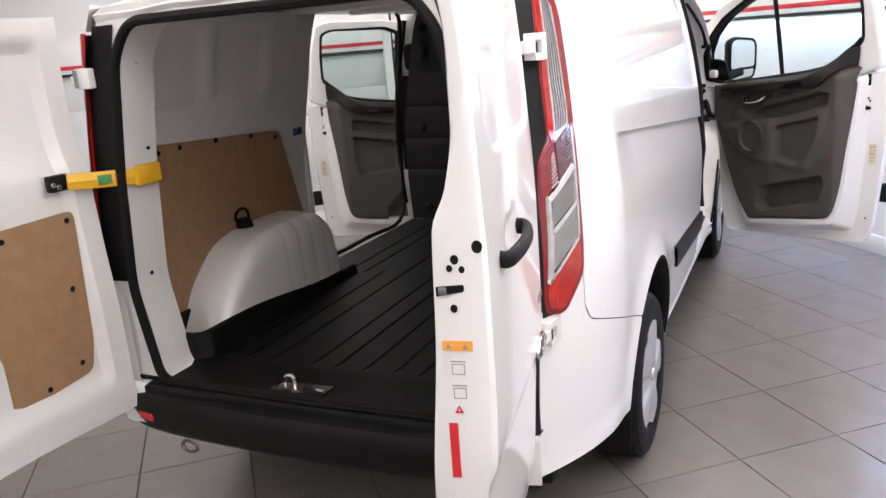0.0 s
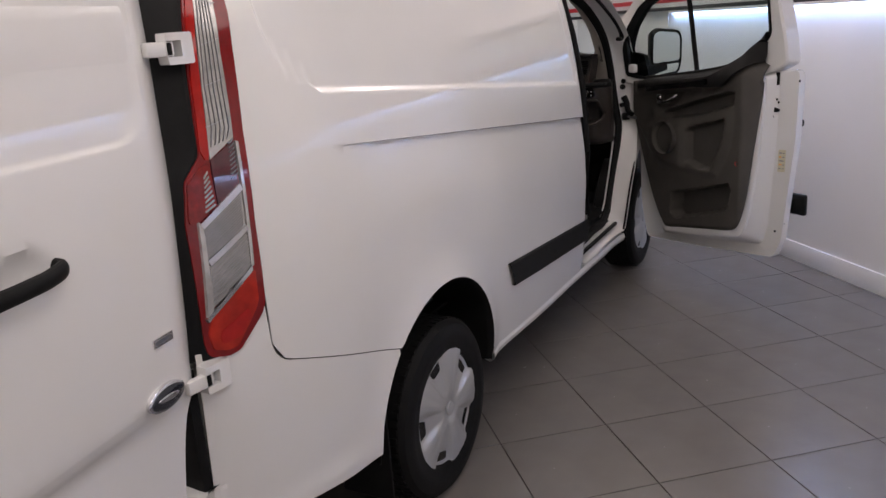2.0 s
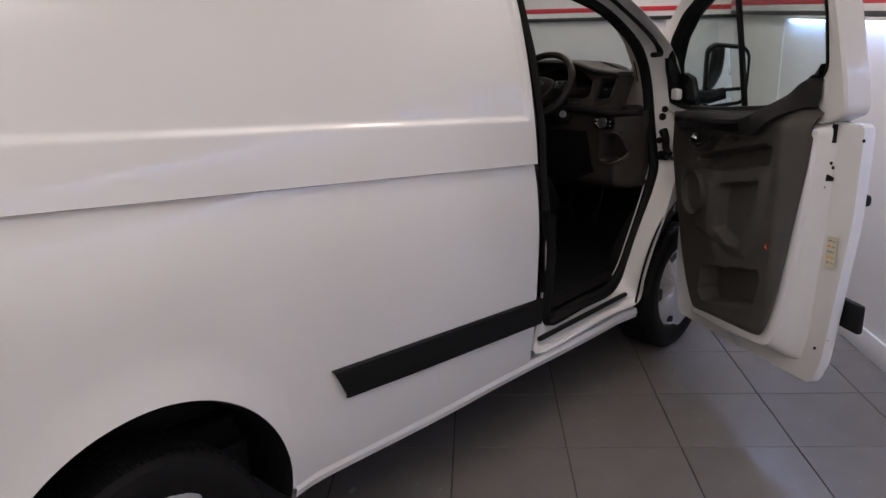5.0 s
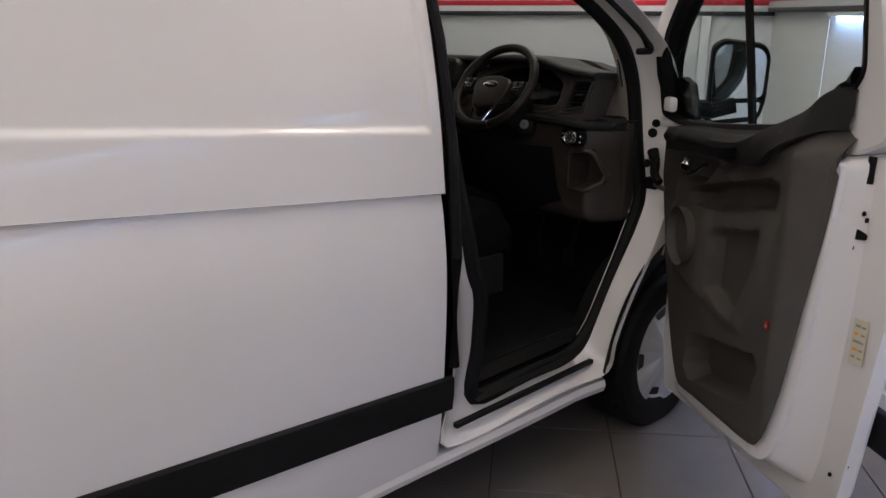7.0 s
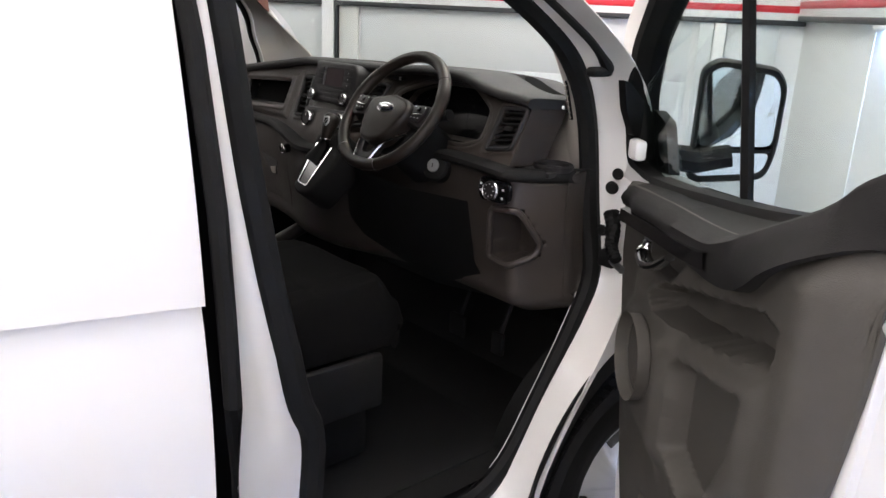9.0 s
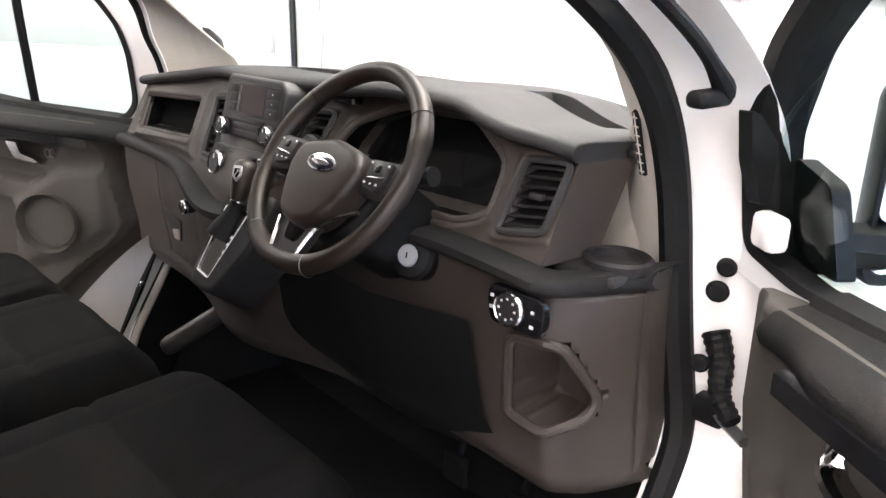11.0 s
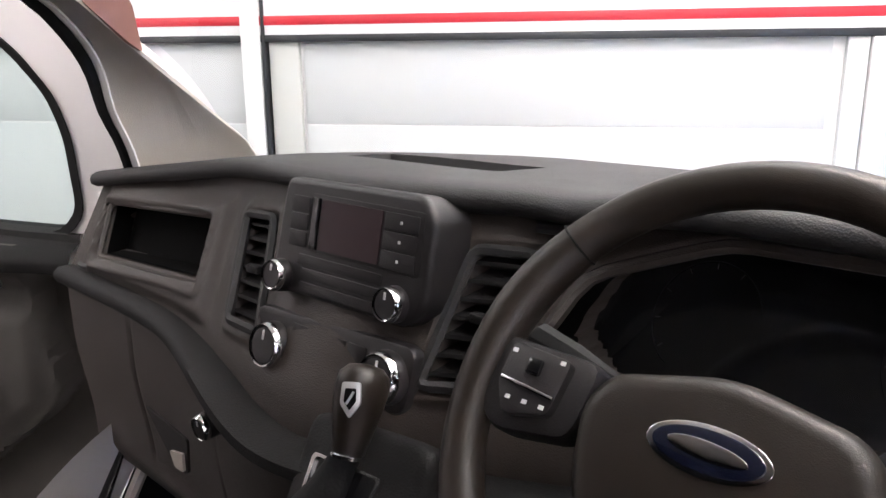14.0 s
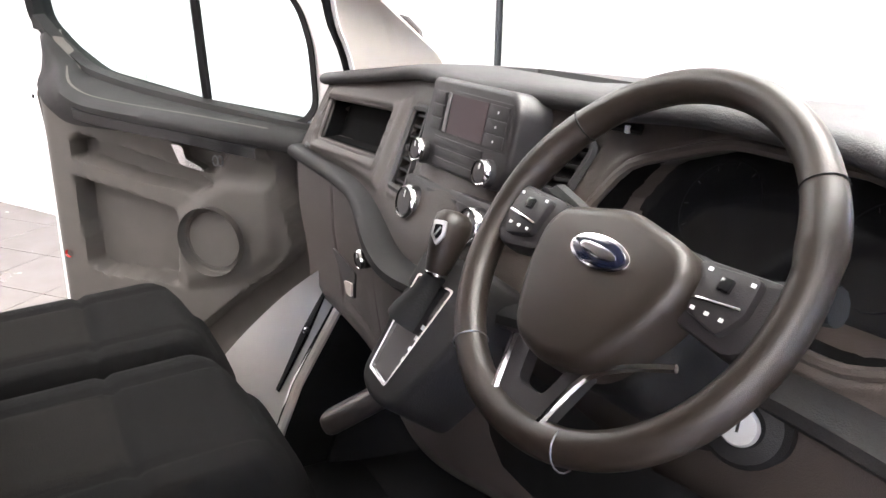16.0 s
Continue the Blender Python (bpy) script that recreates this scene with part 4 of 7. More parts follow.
for z in (1.80, 1.74, 1.66, 1.56, 1.44, 1.22, 1.10, 0.98, 0.88, 0.76, 0.68):
    part("pillar_hole", lathe([(0, 0.001), (0.008, 0.001), (0.010, 0)], 12, axes((-RIN(z) + 0.003, -0.90 - 0.04 * (int(z * 50) % 2), z), (0, 1, 0), (0, 0, 1))), RUBBER, van, "dark hole in the pillar")
part("rear_seal", tube([(x * 1.012, -1.028, z) for x, z in fr_in], 0.017, 8, True, up=(0, 1, 0)), RUBBER, van, "black rubber door seal")
for sd in (1, -1):
    part("rear_frame_gap", mirrored(sheet([[(x, -1.024, z), (x + w, -1.026, z)] for x, w, z in ((0.712, 0.085, 0.97), (0.690, 0.10, 1.20), (0.672, 0.108, 1.36), (0.640, 0.10, 1.55), (0.605, 0.10, 1.75), (0.575, 0.09, 1.86))], flip=True), sd), BLACK, van, "dark hinge gap")


# ---- front doors ----
HX, HY = 0.93, 2.82
DA, DB = Vector((0.765, -0.644, 0)), Vector((0.644, 0.765, 0))


def DPT(a, z, b):
    """A point of the front door: a from the hinge, b out of the cab."""
    b -= 0.13 * max(0, z - 1.28)
    return Vector((HX, HY, z)) + DA * a + DB * b


def skew(a, z=1.0):
    """The outer skin and the window run out from the trim's plane towards the lock."""
    return 0.10 * a - 0.015 - 0.035 * sstep(0.9, 0.3, z)


def wrap(a, z):
    """The trim folds back at the lock side and below the window's rear corner."""
    return 0.07 * sstep(0.95, 1.04, a) + 0.10 * sstep(1.31, 1.43, z) * sstep(0.78, 0.95, a)


def loft(outlines, caps=True):
    rows = [[DPT(a, z, b(a, z) if callable(b) else b) for a, z in o] for o, b in outlines]
    bm = sheet(rows, loop=True)
    bm.verts.ensure_lookup_table()
    n = len(outlines[0][0])
    if caps:
        bm.faces.new(bm.verts[:n])
        bm.faces.new(bm.verts[-n:])
    bmesh.ops.recalc_face_normals(bm, faces=bm.faces[:])
    return bm


def shift(o, k):
    """An outline pulled towards its middle by k metres."""
    cx, cy = sum(p[0] for p in o) / len(o), sum(p[1] for p in o) / len(o)
    out = []
    for x, y in o:
        d = math.hypot(x - cx, y - cy)
        out.append((cx + (x - cx) * (d - k) / d, cy + (y - cy) * (d - k) / d))
    return out


def swung(bm, side):
    """Puts a front door's piece on its side; the left door's hinge lies a little further back."""
    mirrored(bm, side)
    if side < 0:
        m = pose(-0.97, 2.765, -0.04, 0, 0, 3.0) @ Matrix.Translation((0.93, -2.82, 0))
        bmesh.ops.transform(bm, matrix=m, verts=bm.verts)
    return bm


def front_door(side):
    fin = [(-0.01, 1.262), (-0.01, 1.05), (0.04, 0.90), (0.19, 0.52), (0.29, 0.325), (0.60, 0.365), (0.945, 0.425), (0.978, 0.55), (1.015, 0.90), (1.04, 1.318)]
    fmid = [(-0.04, 1.268), (-0.04, 1.05), (0.01, 0.87), (0.13, 0.50), (0.22, 0.295), (0.60, 0.33), (0.995, 0.375), (1.03, 0.50), (1.065, 0.95), (1.08, 1.335)]
    fout = [(-0.09, 1.285), (-0.09, 1.05), (-0.03, 0.80), (0.02, 0.45), (0.08, 0.24), (0.60, 0.275), (1.085, 0.318), (1.125, 0.42), (1.16, 1.0), (1.17, 1.345)]
    fin, fmid, fout = rounded(fin, 0.03, 3), rounded(fmid, 0.03, 3), rounded(fout, 0.03, 3)

    def inb(q):
        return lambda a, z: q + 0.07 * sstep(0.88, 1.04, a)

    def outb(q):
        return lambda a, z: q + skew(a, z)
    b = loft([(shift(fin, 0.06), 0.135), (shift(fin, 0.055), inb(0.03)), (shift(fin, 0.012), inb(0.025)), (fin, inb(0.03)), (fin, inb(0.045)), (fmid, lambda a, z: 0.085 + 0.085 * sstep(0.6, 1.03, a)), (fout, outb(0.105)), (fout, outb(0.140)), (shift(fout, 0.006), outb(0.150)), (shift(fout, 0.12), outb(0.164))])
    door = part("front_door", swung(b, side), WHITE, van, "white front door standing open", 30)
    wi = [(-0.085, 1.30), (-0.09, 1.47), (-0.02, 1.60), (0.10, 1.71), (0.28, 1.805), (0.55, 1.87), (0.95, 1.885), (1.02, 1.86), (1.035, 1.70), (1.035, 1.53), (0.955, 1.45), (0.85, 1.385), (0.5, 1.325), (0.05, 1.285)]
    wo = [(-0.15, 1.25), (-0.16, 1.50), (-0.09, 1.65), (0.06, 1.775), (0.25, 1.87), (0.55, 1.94), (0.98, 1.955), (1.07, 1.93), (1.115, 1.72), (1.145, 1.50), (1.15, 1.38), (1.03, 1.33), (0.5, 1.28), (0.05, 1.24)]
    if side < 0:
        wi[:5] = [(0.105, 1.345), (0.105, 1.50), (0.125, 1.58), (0.185, 1.665), (0.32, 1.775)]
        wi[-1] = (0.155, 1.297)
    wi, wo = rounded(wi, 0.03, 3), rounded(wo, 0.03, 3)
    rows = [[DPT(a, z, q + skew(a)) for a, z in o] for o, q in ((wo, 0.06), (wo, 0.14), (shift(wo, 0.01), 0.15), (shift(wi, -0.022), 0.145), (shift(wi, -0.018), 0.06), (shift(wo, 0.01), 0.05), (wo, 0.06))]
    part("window_frame", swung(sheet(rows, loop=True), side), WHITE, door, "white window frame", 30)
    rows = [[DPT(a, z, q + skew(a)) for a, z in o] for o, q in ((shift(wi, -0.02), 0.052), (shift(wi, -0.02), 0.143), (wi, 0.135), (wi, 0.06), (shift(wi, -0.02), 0.052))]
    part("window_seal", swung(sheet(rows, loop=True), side), RUBBER, door, "black window seal", 30)
    rows = [[DPT(a, z, q + skew(a)) for a, z in shift(wi, -0.008)] for q in (0.098, 0.102)]
    b = sheet(rows, loop=True)
    b.verts.ensure_lookup_table()
    n = len(wi)
    b.faces.new(b.verts[:n]), b.faces.new(b.verts[n:])
    bmesh.ops.recalc_face_normals(b, faces=b.faces[:])
    part("window_glass", swung(b, side), GLASS, door, "clear side window", 30)
    part("window_bar", swung(tube([DPT(0.475, 1.30, 0.128), DPT(0.466, 1.60, 0.128), DPT(0.452, 1.87, 0.128)], 0.014, 6), side), RUBBER, door, "black upright window bar")
    # inner trim with its hollows
    lowz = curve_of([-0.01, 0.02, 0.06, 0.12, 0.20, 0.27, 0.32, 0.45, 0.70, 0.88, 0.93, 0.960, 0.983, 1.008, 1.040], [1.06, 0.97, 0.86, 0.70, 0.52, 0.41, 0.365, 0.385, 0.425, 0.455, 0.472, 0.51, 0.63, 0.95, 1.28])
    topz = curve_of([-0.01, 0.10, 0.40, 0.75, 0.83, 0.90, 0.95, 1.005, 1.040], [1.262, 1.275, 1.305, 1.338, 1.365, 1.42, 1.465, 1.50, 1.50])
    glz = curve_of([-0.08, 0.05, 0.50, 0.85, 0.95, 1.03], [1.292, 1.292, 1.332, 1.393, 1.458, 1.54])

    def inside(a, z, poly):
        """Signed distance to a polygon's edges, positive within."""
        d, c = 9.0, False
        for i in range(len(poly)):
            (x0, y0), (x1, y1) = poly[i - 1], poly[i]
            t = min(1, max(0, ((a - x0) * (x1 - x0) + (z - y0) * (y1 - y0)) / ((x1 - x0) ** 2 + (y1 - y0) ** 2)))
            d = min(d, math.hypot(a - x0 - t * (x1 - x0), z - y0 - t * (y1 - y0)))
            if (y0 > z) != (y1 > z) and a < (x1 - x0) * (z - y0) / (y1 - y0) + x0:
                c = not c
        return d if c else -d
    hollow = [([(0.30, 1.085), (0.37, 1.055), (0.56, 1.075), (0.895, 1.165), (0.905, 1.225), (0.85, 1.235), (0.56, 1.165), (0.37, 1.115)], 0.075),
              ([(0.525, 0.99), (0.56, 1.02), (0.855, 1.09), (0.83, 0.97), (0.73, 0.785), (0.65, 0.78), (0.53, 0.81)], 0.05),
              ([(0.385, 0.60), (0.87, 0.725), (0.895, 0.69), (0.86, 0.575), (0.80, 0.545), (0.42, 0.435), (0.37, 0.47)], 0.085),
              ([(0.24, 1.135), (0.27, 1.20), (0.46, 1.228), (0.50, 1.215), (0.40, 1.135), (0.27, 1.12)], 0.03),
              ([(0.505, 1.205), (0.52, 1.245), (0.62, 1.262), (0.66, 1.25), (0.63, 1.215), (0.56, 1.20)], 0.025)]
    rise = [(0.05, 1.0), (0.30, 1.02), (0.50, 1.045), (0.90, 1.145), (0.88, 0.95), (0.78, 0.76), (0.66, 0.735), (0.33, 0.78), (0.16, 0.86)]
    sa, sz = (0.375, 0.945) if side > 0 else (0.405, 0.960)
    if side < 0:
        hollow = [([(0.875, 1.150), (0.875, 1.205), (0.845, 1.222), (0.62, 1.178), (0.46, 1.146), (0.405, 1.112), (0.475, 1.080), (0.62, 1.100)], 0.055),
                  ([(0.882, 1.095), (0.868, 0.825), (0.83, 0.800), (0.56, 0.800), (0.522, 0.985), (0.545, 1.030), (0.70, 1.062)], 0.060),
                  ([(0.525, 1.230), (0.350, 1.203), (0.405, 1.148), (0.505, 1.158)], 0.030)]
        rise = [(0.21, 1.14), (0.36, 1.13), (0.475, 1.060), (0.525, 1.020), (0.540, 0.90), (0.52, 0.80), (0.40, 0.83), (0.285, 0.875), (0.21, 0.94)]
    # where the left door's trim steps back beside the dashboard
    step_a = curve_of([0.50, 0.60, 0.711, 0.765, 0.83, 0.919, 0.962, 1.103, 1.30], [0.66, 0.56, 0.445, 0.383, 0.30, 0.195, 0.172, 0.200, 0.218])

    def raise_(a, z):
        h = 0.012
        h += 0.030 * sstep(topz(a) - 0.10, topz(a) - 0.055, z) * sstep(-0.0, 0.08, a) * sstep(0.96, 0.85, a)
        if side > 0:
            h += 0.022 * sstep(0.13, 0.24, a) * sstep(0.545, 0.475, a) * sstep(0.64, 0.82, z) * sstep(1.13, 1.05, z)
        else:
            h -= 0.075 * sstep(0.004, -0.014, a - step_a(z)) * sstep(1.295, 1.275, z)
        h += 0.018 * sstep(-0.02, 0.03, inside(a, z, rise))
        for poly, dep in hollow:
            h -= dep * sstep(-0.004, 0.012, inside(a, z, poly))
        return h
    na, nz = 120, 104
    rows = []
    for i in range(na + 1):
        a = -0.01 + 1.05 * i / na
        z0, z1 = lowz(a), topz(a)
        row = [(a, z0 + (z1 - z0) * k / nz) for k in range(nz + 1)]
        rows.append([DPT(q, z, 0.025 + wrap(q, z)) for q, z in row[:1]] + [DPT(q, z, 0.030 + wrap(q, z) - raise_(q, z) * min(1, 0.4 + 0.6 * sstep(0, 0.02, min(z - z0, z1 - z + 0.01)))) for q, z in row] + [DPT(a, z1, 0.06 + wrap(a, z1))])
    b = sheet(rows, flip=True)
    ob = part("door_trim", swung(b, side), DOORTRIM, door, "dark grey moulded door trim", 50)
    sm = axes(DPT(sa, sz, 0.030 - raise_(sa, sz)), -DA, (0, 0, 1))
    spk = part("speaker", swung(lathe([(0.0, -0.002), (0.080, -0.002), (0.083, -0.004), (0.087, 0.002), (0.092, 0.003), (0.097, -0.003), (0.099, -0.03)], 44, sm), side), DOORTRIM, door, "round speaker cover")
    part("speaker_grille", swung(lathe([(0.0, 0.0), (0.078, 0.0), (0.080, -0.003)], 44, sm), side), DOORDARK if side > 0 else DASH, spk, "fine dark speaker grille")
    # darker armrest cap along the window
    rows = []
    for i in range(61):
        a = 0.10 + 0.93 * i / 60
        z1 = topz(a)
        w = 0.052 + 0.025 * sstep(0.45, 0.75, a) + 0.035 * sstep(0.72, 0.90, a)
        q = 0.026 * sstep(0.16, 0.32, a) * sstep(0.97, 0.72, a)
        rows.append([DPT(a, z, o + wrap(a, z)) for z, o in ((z1 - w, -0.008), (z1 - w + 0.003, -0.024 - q), (z1 - w * 0.6, -0.032 - q), (z1 - 0.018, -0.026 - q), (z1 - 0.004, -0.012 - q * 0.5), (z1 + 0.006, min(0.05, 0.036 + skew(a) - wrap(a, z1))))] + [DPT(a, z, o + skew(a)) for z, o in ((glz(a) - 0.012, 0.038), (glz(a) + 0.004, 0.046), (glz(a) + 0.006, 0.092))])
    part("armrest_cap", swung(sheet(rows, flip=True), side), DOORDARK, door, "black armrest cap", 50)
    b = bmesh.new()
    rows = []
    for i in range(25):
        a = 0.22 + 0.56 * i / 24
        z1 = topz(a) - 0.045 + 0.01 * (i / 24)
        rows.append([DPT(a, z1 - 0.030, -0.045), DPT(a, z1 - 0.026, -0.0605), DPT(a, z1 + 0.002, -0.0605), DPT(a, z1 + 0.006, -0.045)])
    part("switch_panel", swung(sheet(rows, flip=True), side), GLOSSBLACK, door, "gloss black strip", 50)
    hd = spline([DPT(0.30, 1.192, -0.012), DPT(0.31, 1.165, -0.022), DPT(0.36, 1.158, -0.026), DPT(0.42, 1.172, -0.024), DPT(0.47, 1.205, -0.014)], 5)
    if side > 0:
        part("inner_handle", swung(tube(hd, [0.012 + 0.008 * math.sin(math.pi * i / 20) for i in range(21)], 10, squash=0.6), side), CHROME, door, "bright inner door handle")
        part("lock_switch", swung(box((0, 0, 0), (0.03, 0.055, 0.012), 0.003, m=axes(DPT(0.285, 1.168, -0.006), DA, (0, 0, 1))), side), STEEL, door, "silver lock switch")
    else:
        ho = rounded([(0.522, 1.226), (0.484, 1.222), (0.478, 1.185), (0.425, 1.164), (0.418, 1.152), (0.470, 1.158), (0.500, 1.168)], 0.006, 3)
        part("inner_handle", swung(loft([(ho, 0.030), (ho, 0.004), (shift(ho, 0.004), 0.0)]), side), CHROME, door, "bright wedge-shaped inner door handle")
        for p in (0.372, 0.388):
            part("lock_switch", swung(tube([DPT(p + 0.004 + 0.008 * math.cos(q), 1.183 + 0.014 * math.sin(q), 0.016) for q in [2 * math.pi * i / 14 for i in range(14)]], 0.0022, 6, True), side), STEEL, door, "oval lock button")
    rl = lathe([(0, 0.006), (0.010, 0.005), (0.013, 0.0)], 14, axes(DPT(0.938, 0.848, 0.013), -DA, (0, 0, 1)))
    part("door_lamp", swung(rl, side), REDLENS, door, "small red door lamp")
    # marks on the closing edge
    e0, e1 = Vector(DPT(1.046, 0.9, 0.155)), Vector(DPT(1.141, 0.9, 0.195))
    ex = (e1 - e0).normalized()
    em = axes((e0 + e1) / 2 - Vector((0, 0, 0.9)), ex, (0, 0, 1))
    ez = em.to_3x3() @ Vector((0, 0, 1))
    sg = 1 if ez.dot(DA) > 0 else -1

    def mark(nm, outline, material, label, dep=0.004):
        b2 = prism([(x * 0.9 + 0.012, z) for x, z in outline], dep * sg, em @ pose(0, 0, sg * 0.004))
        for v in b2.verts:
            v.co += DA * 0.012 * (v.co.z - 0.9)
        bmesh.ops.recalc_face_normals(b2, faces=b2.faces[:])
        part(nm, swung(b2, side), material, door, label)
    mark("latch_slot", rounded([(-0.098, 1.150), (-0.062, 1.152), (-0.030, 1.142), (-0.032, 1.128), (-0.090, 1.122)], 0.004, 2), RUBBER, "dark latch slot")
    mark("latch", rect(-0.088, 1.128, -0.074, 1.142), STEEL, "steel latch", 0.006)
    for x, z in ((-0.067, 1.175), (-0.039, 1.178), (-0.050, 1.193), (-0.068, 1.102), (0.075, 1.288), (0.03, 0.52), (-0.02, 0.47)):
        mark("hole", [(x + p, z + q) for p, q in ell(0.0055, 0.0065, 12)], RUBBER, "dark hole")
    mark("rubber_stop", rect(-0.062, 1.268, -0.040, 1.335, 0.003), RUBBER, "black rubber stop", 0.005)
    mark("edge_label", rect(-0.025, 0.805, 0.018, 0.925, 0.002), mat("cream_label", (0.62, 0.57, 0.42), 0.5), "cream tyre label", 0.0015)
    for k in range(5):
        mark("label_line", rect(-0.019, 0.820 + 0.021 * k, -0.007 + 0.004 * (k % 3), 0.827 + 0.021 * k), ORANGE if k % 2 else INK, "", 0.0025)
        mark("label_line", rect(0.001, 0.820 + 0.021 * k, 0.013, 0.825 + 0.021 * k), INK, "", 0.0025)
    # outside handle end and mirror
    part("outer_handle", swung(box((0, 0, 0), (0.16, 0.045, 0.04), 0.014, m=axes(DPT(1.06, 1.06, 0.270), DA, (0, 0, 1))), side), BLACK, door, "black outer handle")
    part("rubbing_block", swung(box((0, 0, 0), (0.9, 0.115, 0.028), 0.01, m=axes(DPT(0.75, 0.62, 0.222), DA + DB * 0.10, (0, 0, 1))), side), BLACK, door, "black rubbing strip")
    mo = rounded([(-0.100, -0.160), (0.088, -0.135), (0.106, -0.06), (0.108, 0.10), (0.085, 0.140), (-0.060, 0.158), (-0.098, 0.13)], 0.03, 4)
    MM = axes((1.10, 3.02, 1.42), (0.815, 0.58, 0), (0, 0, 1))
    rows = [[MM @ Vector((x * k, y * k, z)) for x, y in mo] for k, z in ((0.86, -0.004), (0.90, 0.008), (0.97, 0.010), (1.0, 0.002), (1.02, -0.03), (0.95, -0.075), (0.75, -0.105), (0.4, -0.118), (0.02, -0.12))]
    housing = part("mirror_housing", swung(sheet(rows, loop=True, flip=True), side), BLACK, door, "black door mirror housing")
    g1 = rounded([(-0.088, -0.062), (0.092, -0.050), (0.094, 0.09), (0.075, 0.124), (-0.052, 0.140), (-0.084, 0.115)], 0.022, 4)
    g2 = rounded([(-0.086, -0.140), (0.078, -0.118), (0.090, -0.066), (-0.086, -0.078)], 0.016, 4)
    for g in (g1, g2):
        part("mirror_glass", swung(prism(g, 0.004, MM @ pose(0, 0, -0.001)), side), MIRROR, housing, "mirror glass")
    part("glass_bar", swung(box((0, -0.068, 0.001), (0.185, 0.010, 0.010), 0.003, m=MM @ pose(0, 0, 0, 0, 0, 4)), side), BLACK, housing, "black bar between the glasses")
    part("mirror_arm", swung(tube([DPT(-0.02, 1.33, 0.10), (1.03, 2.975, 1.32), (1.09, 3.03, 1.34)], [0.032, 0.036, 0.036], 8), side), BLACK, door, "black mirror arm")
    part("mirror_base", swung(loft([(rounded([(-0.09, 1.29), (0.05, 1.29), (0.02, 1.42), (-0.085, 1.44)], 0.015, 3), 0.098), (rounded([(-0.09, 1.29), (0.05, 1.29), (0.02, 1.42), (-0.085, 1.44)], 0.015, 3), 0.125)]), side), BLACK, door, "black mirror foot")
    return door


MIRROR = mat("mirror_silver", (0.86, 0.88, 0.88), 0.02, metal=1.0, vary=0.0)
front_door(1)
front_door(-1)


# ---- load space ----
def inner(z):
    return SIDE(z) - 0.155 - 0.02 * sstep(1.2, 1.6, z)


def load_wall(side, y0, y1):
    rows = []
    ys = sorted([y0 + (y1 - y0) * i / 50 for i in range(51)])
    for y in ys:
        row = []
        for i in range(61):
            z0 = max(0.585, HUB + 0.10 + math.sqrt(max(0, 0.46 ** 2 - y * y))) if abs(y) < 0.46 else 0.585
            z = z0 + (1.90 - z0) * i / 60
            x = inner(z)
            for c0, c1 in ((-0.80, -0.44), (-0.38, -0.02)):
                d = min(y - c0, c1 - y, z - 1.55, 1.86 - z)
                x += 0.014 * sstep(0, 0.02, d)
            row.append((x, y, z))
        rows.append(row)
    return mirrored(sheet(rows), side)


for sd, y1 in ((-1, 0.33), (1, 1.60)):
    w = thick(part("inner_wall", load_wall(sd, -0.93, y1), PRIMER, van, "white painted inner wall with pressed panels"), 0.004, 0)

# hardboard lining on the left wall
for sd in (-1, 1):
    po = rounded([(-0.90, 1.432), (0.03, 1.375), (0.085, 1.365), (0.26, 0.89), (-0.45, 0.89), (-0.62, 0.70), (-0.90, 0.70)], 0.02, 3)
    b = bmesh.new()
    rows = []
    b = prism(po, 0.004, axes((sd * (inner(1.1) - 0.012), 0, 0), (0, 1, 0), (0, 0, 1)))
    bmesh.ops.triangulate(b, faces=[f for f in b.faces if len(f.verts) > 4])
    for v in b.verts:
        v.co.x = sd * (inner(v.co.z) - 0.010) + (v.co.x - sd * (inner(1.1) - 0.012)) * 1.0
    lin = part("wall_liner", b, WOOD, van, "brown hardboard wall liner")
    for y, z in ((-0.60, 1.395), (-0.38, 1.39), (-0.14, 1.375), (0.05, 1.345), (-0.56, 1.225), (-0.18, 1.13), (0.09, 1.20), (0.17, 1.0), (0.235, 0.885), (-0.70, 0.95), (-0.72, 1.39), (-0.30, 1.20)):
        part("panel_stud", lathe([(0, 0.006), (0.008, 0.005), (0.012, 0)], 12, axes((sd * (inner(z) - 0.016), y, z), (0, -sd, 0), (0, 0, 1))), RUBBER, lin, "dark panel stud")

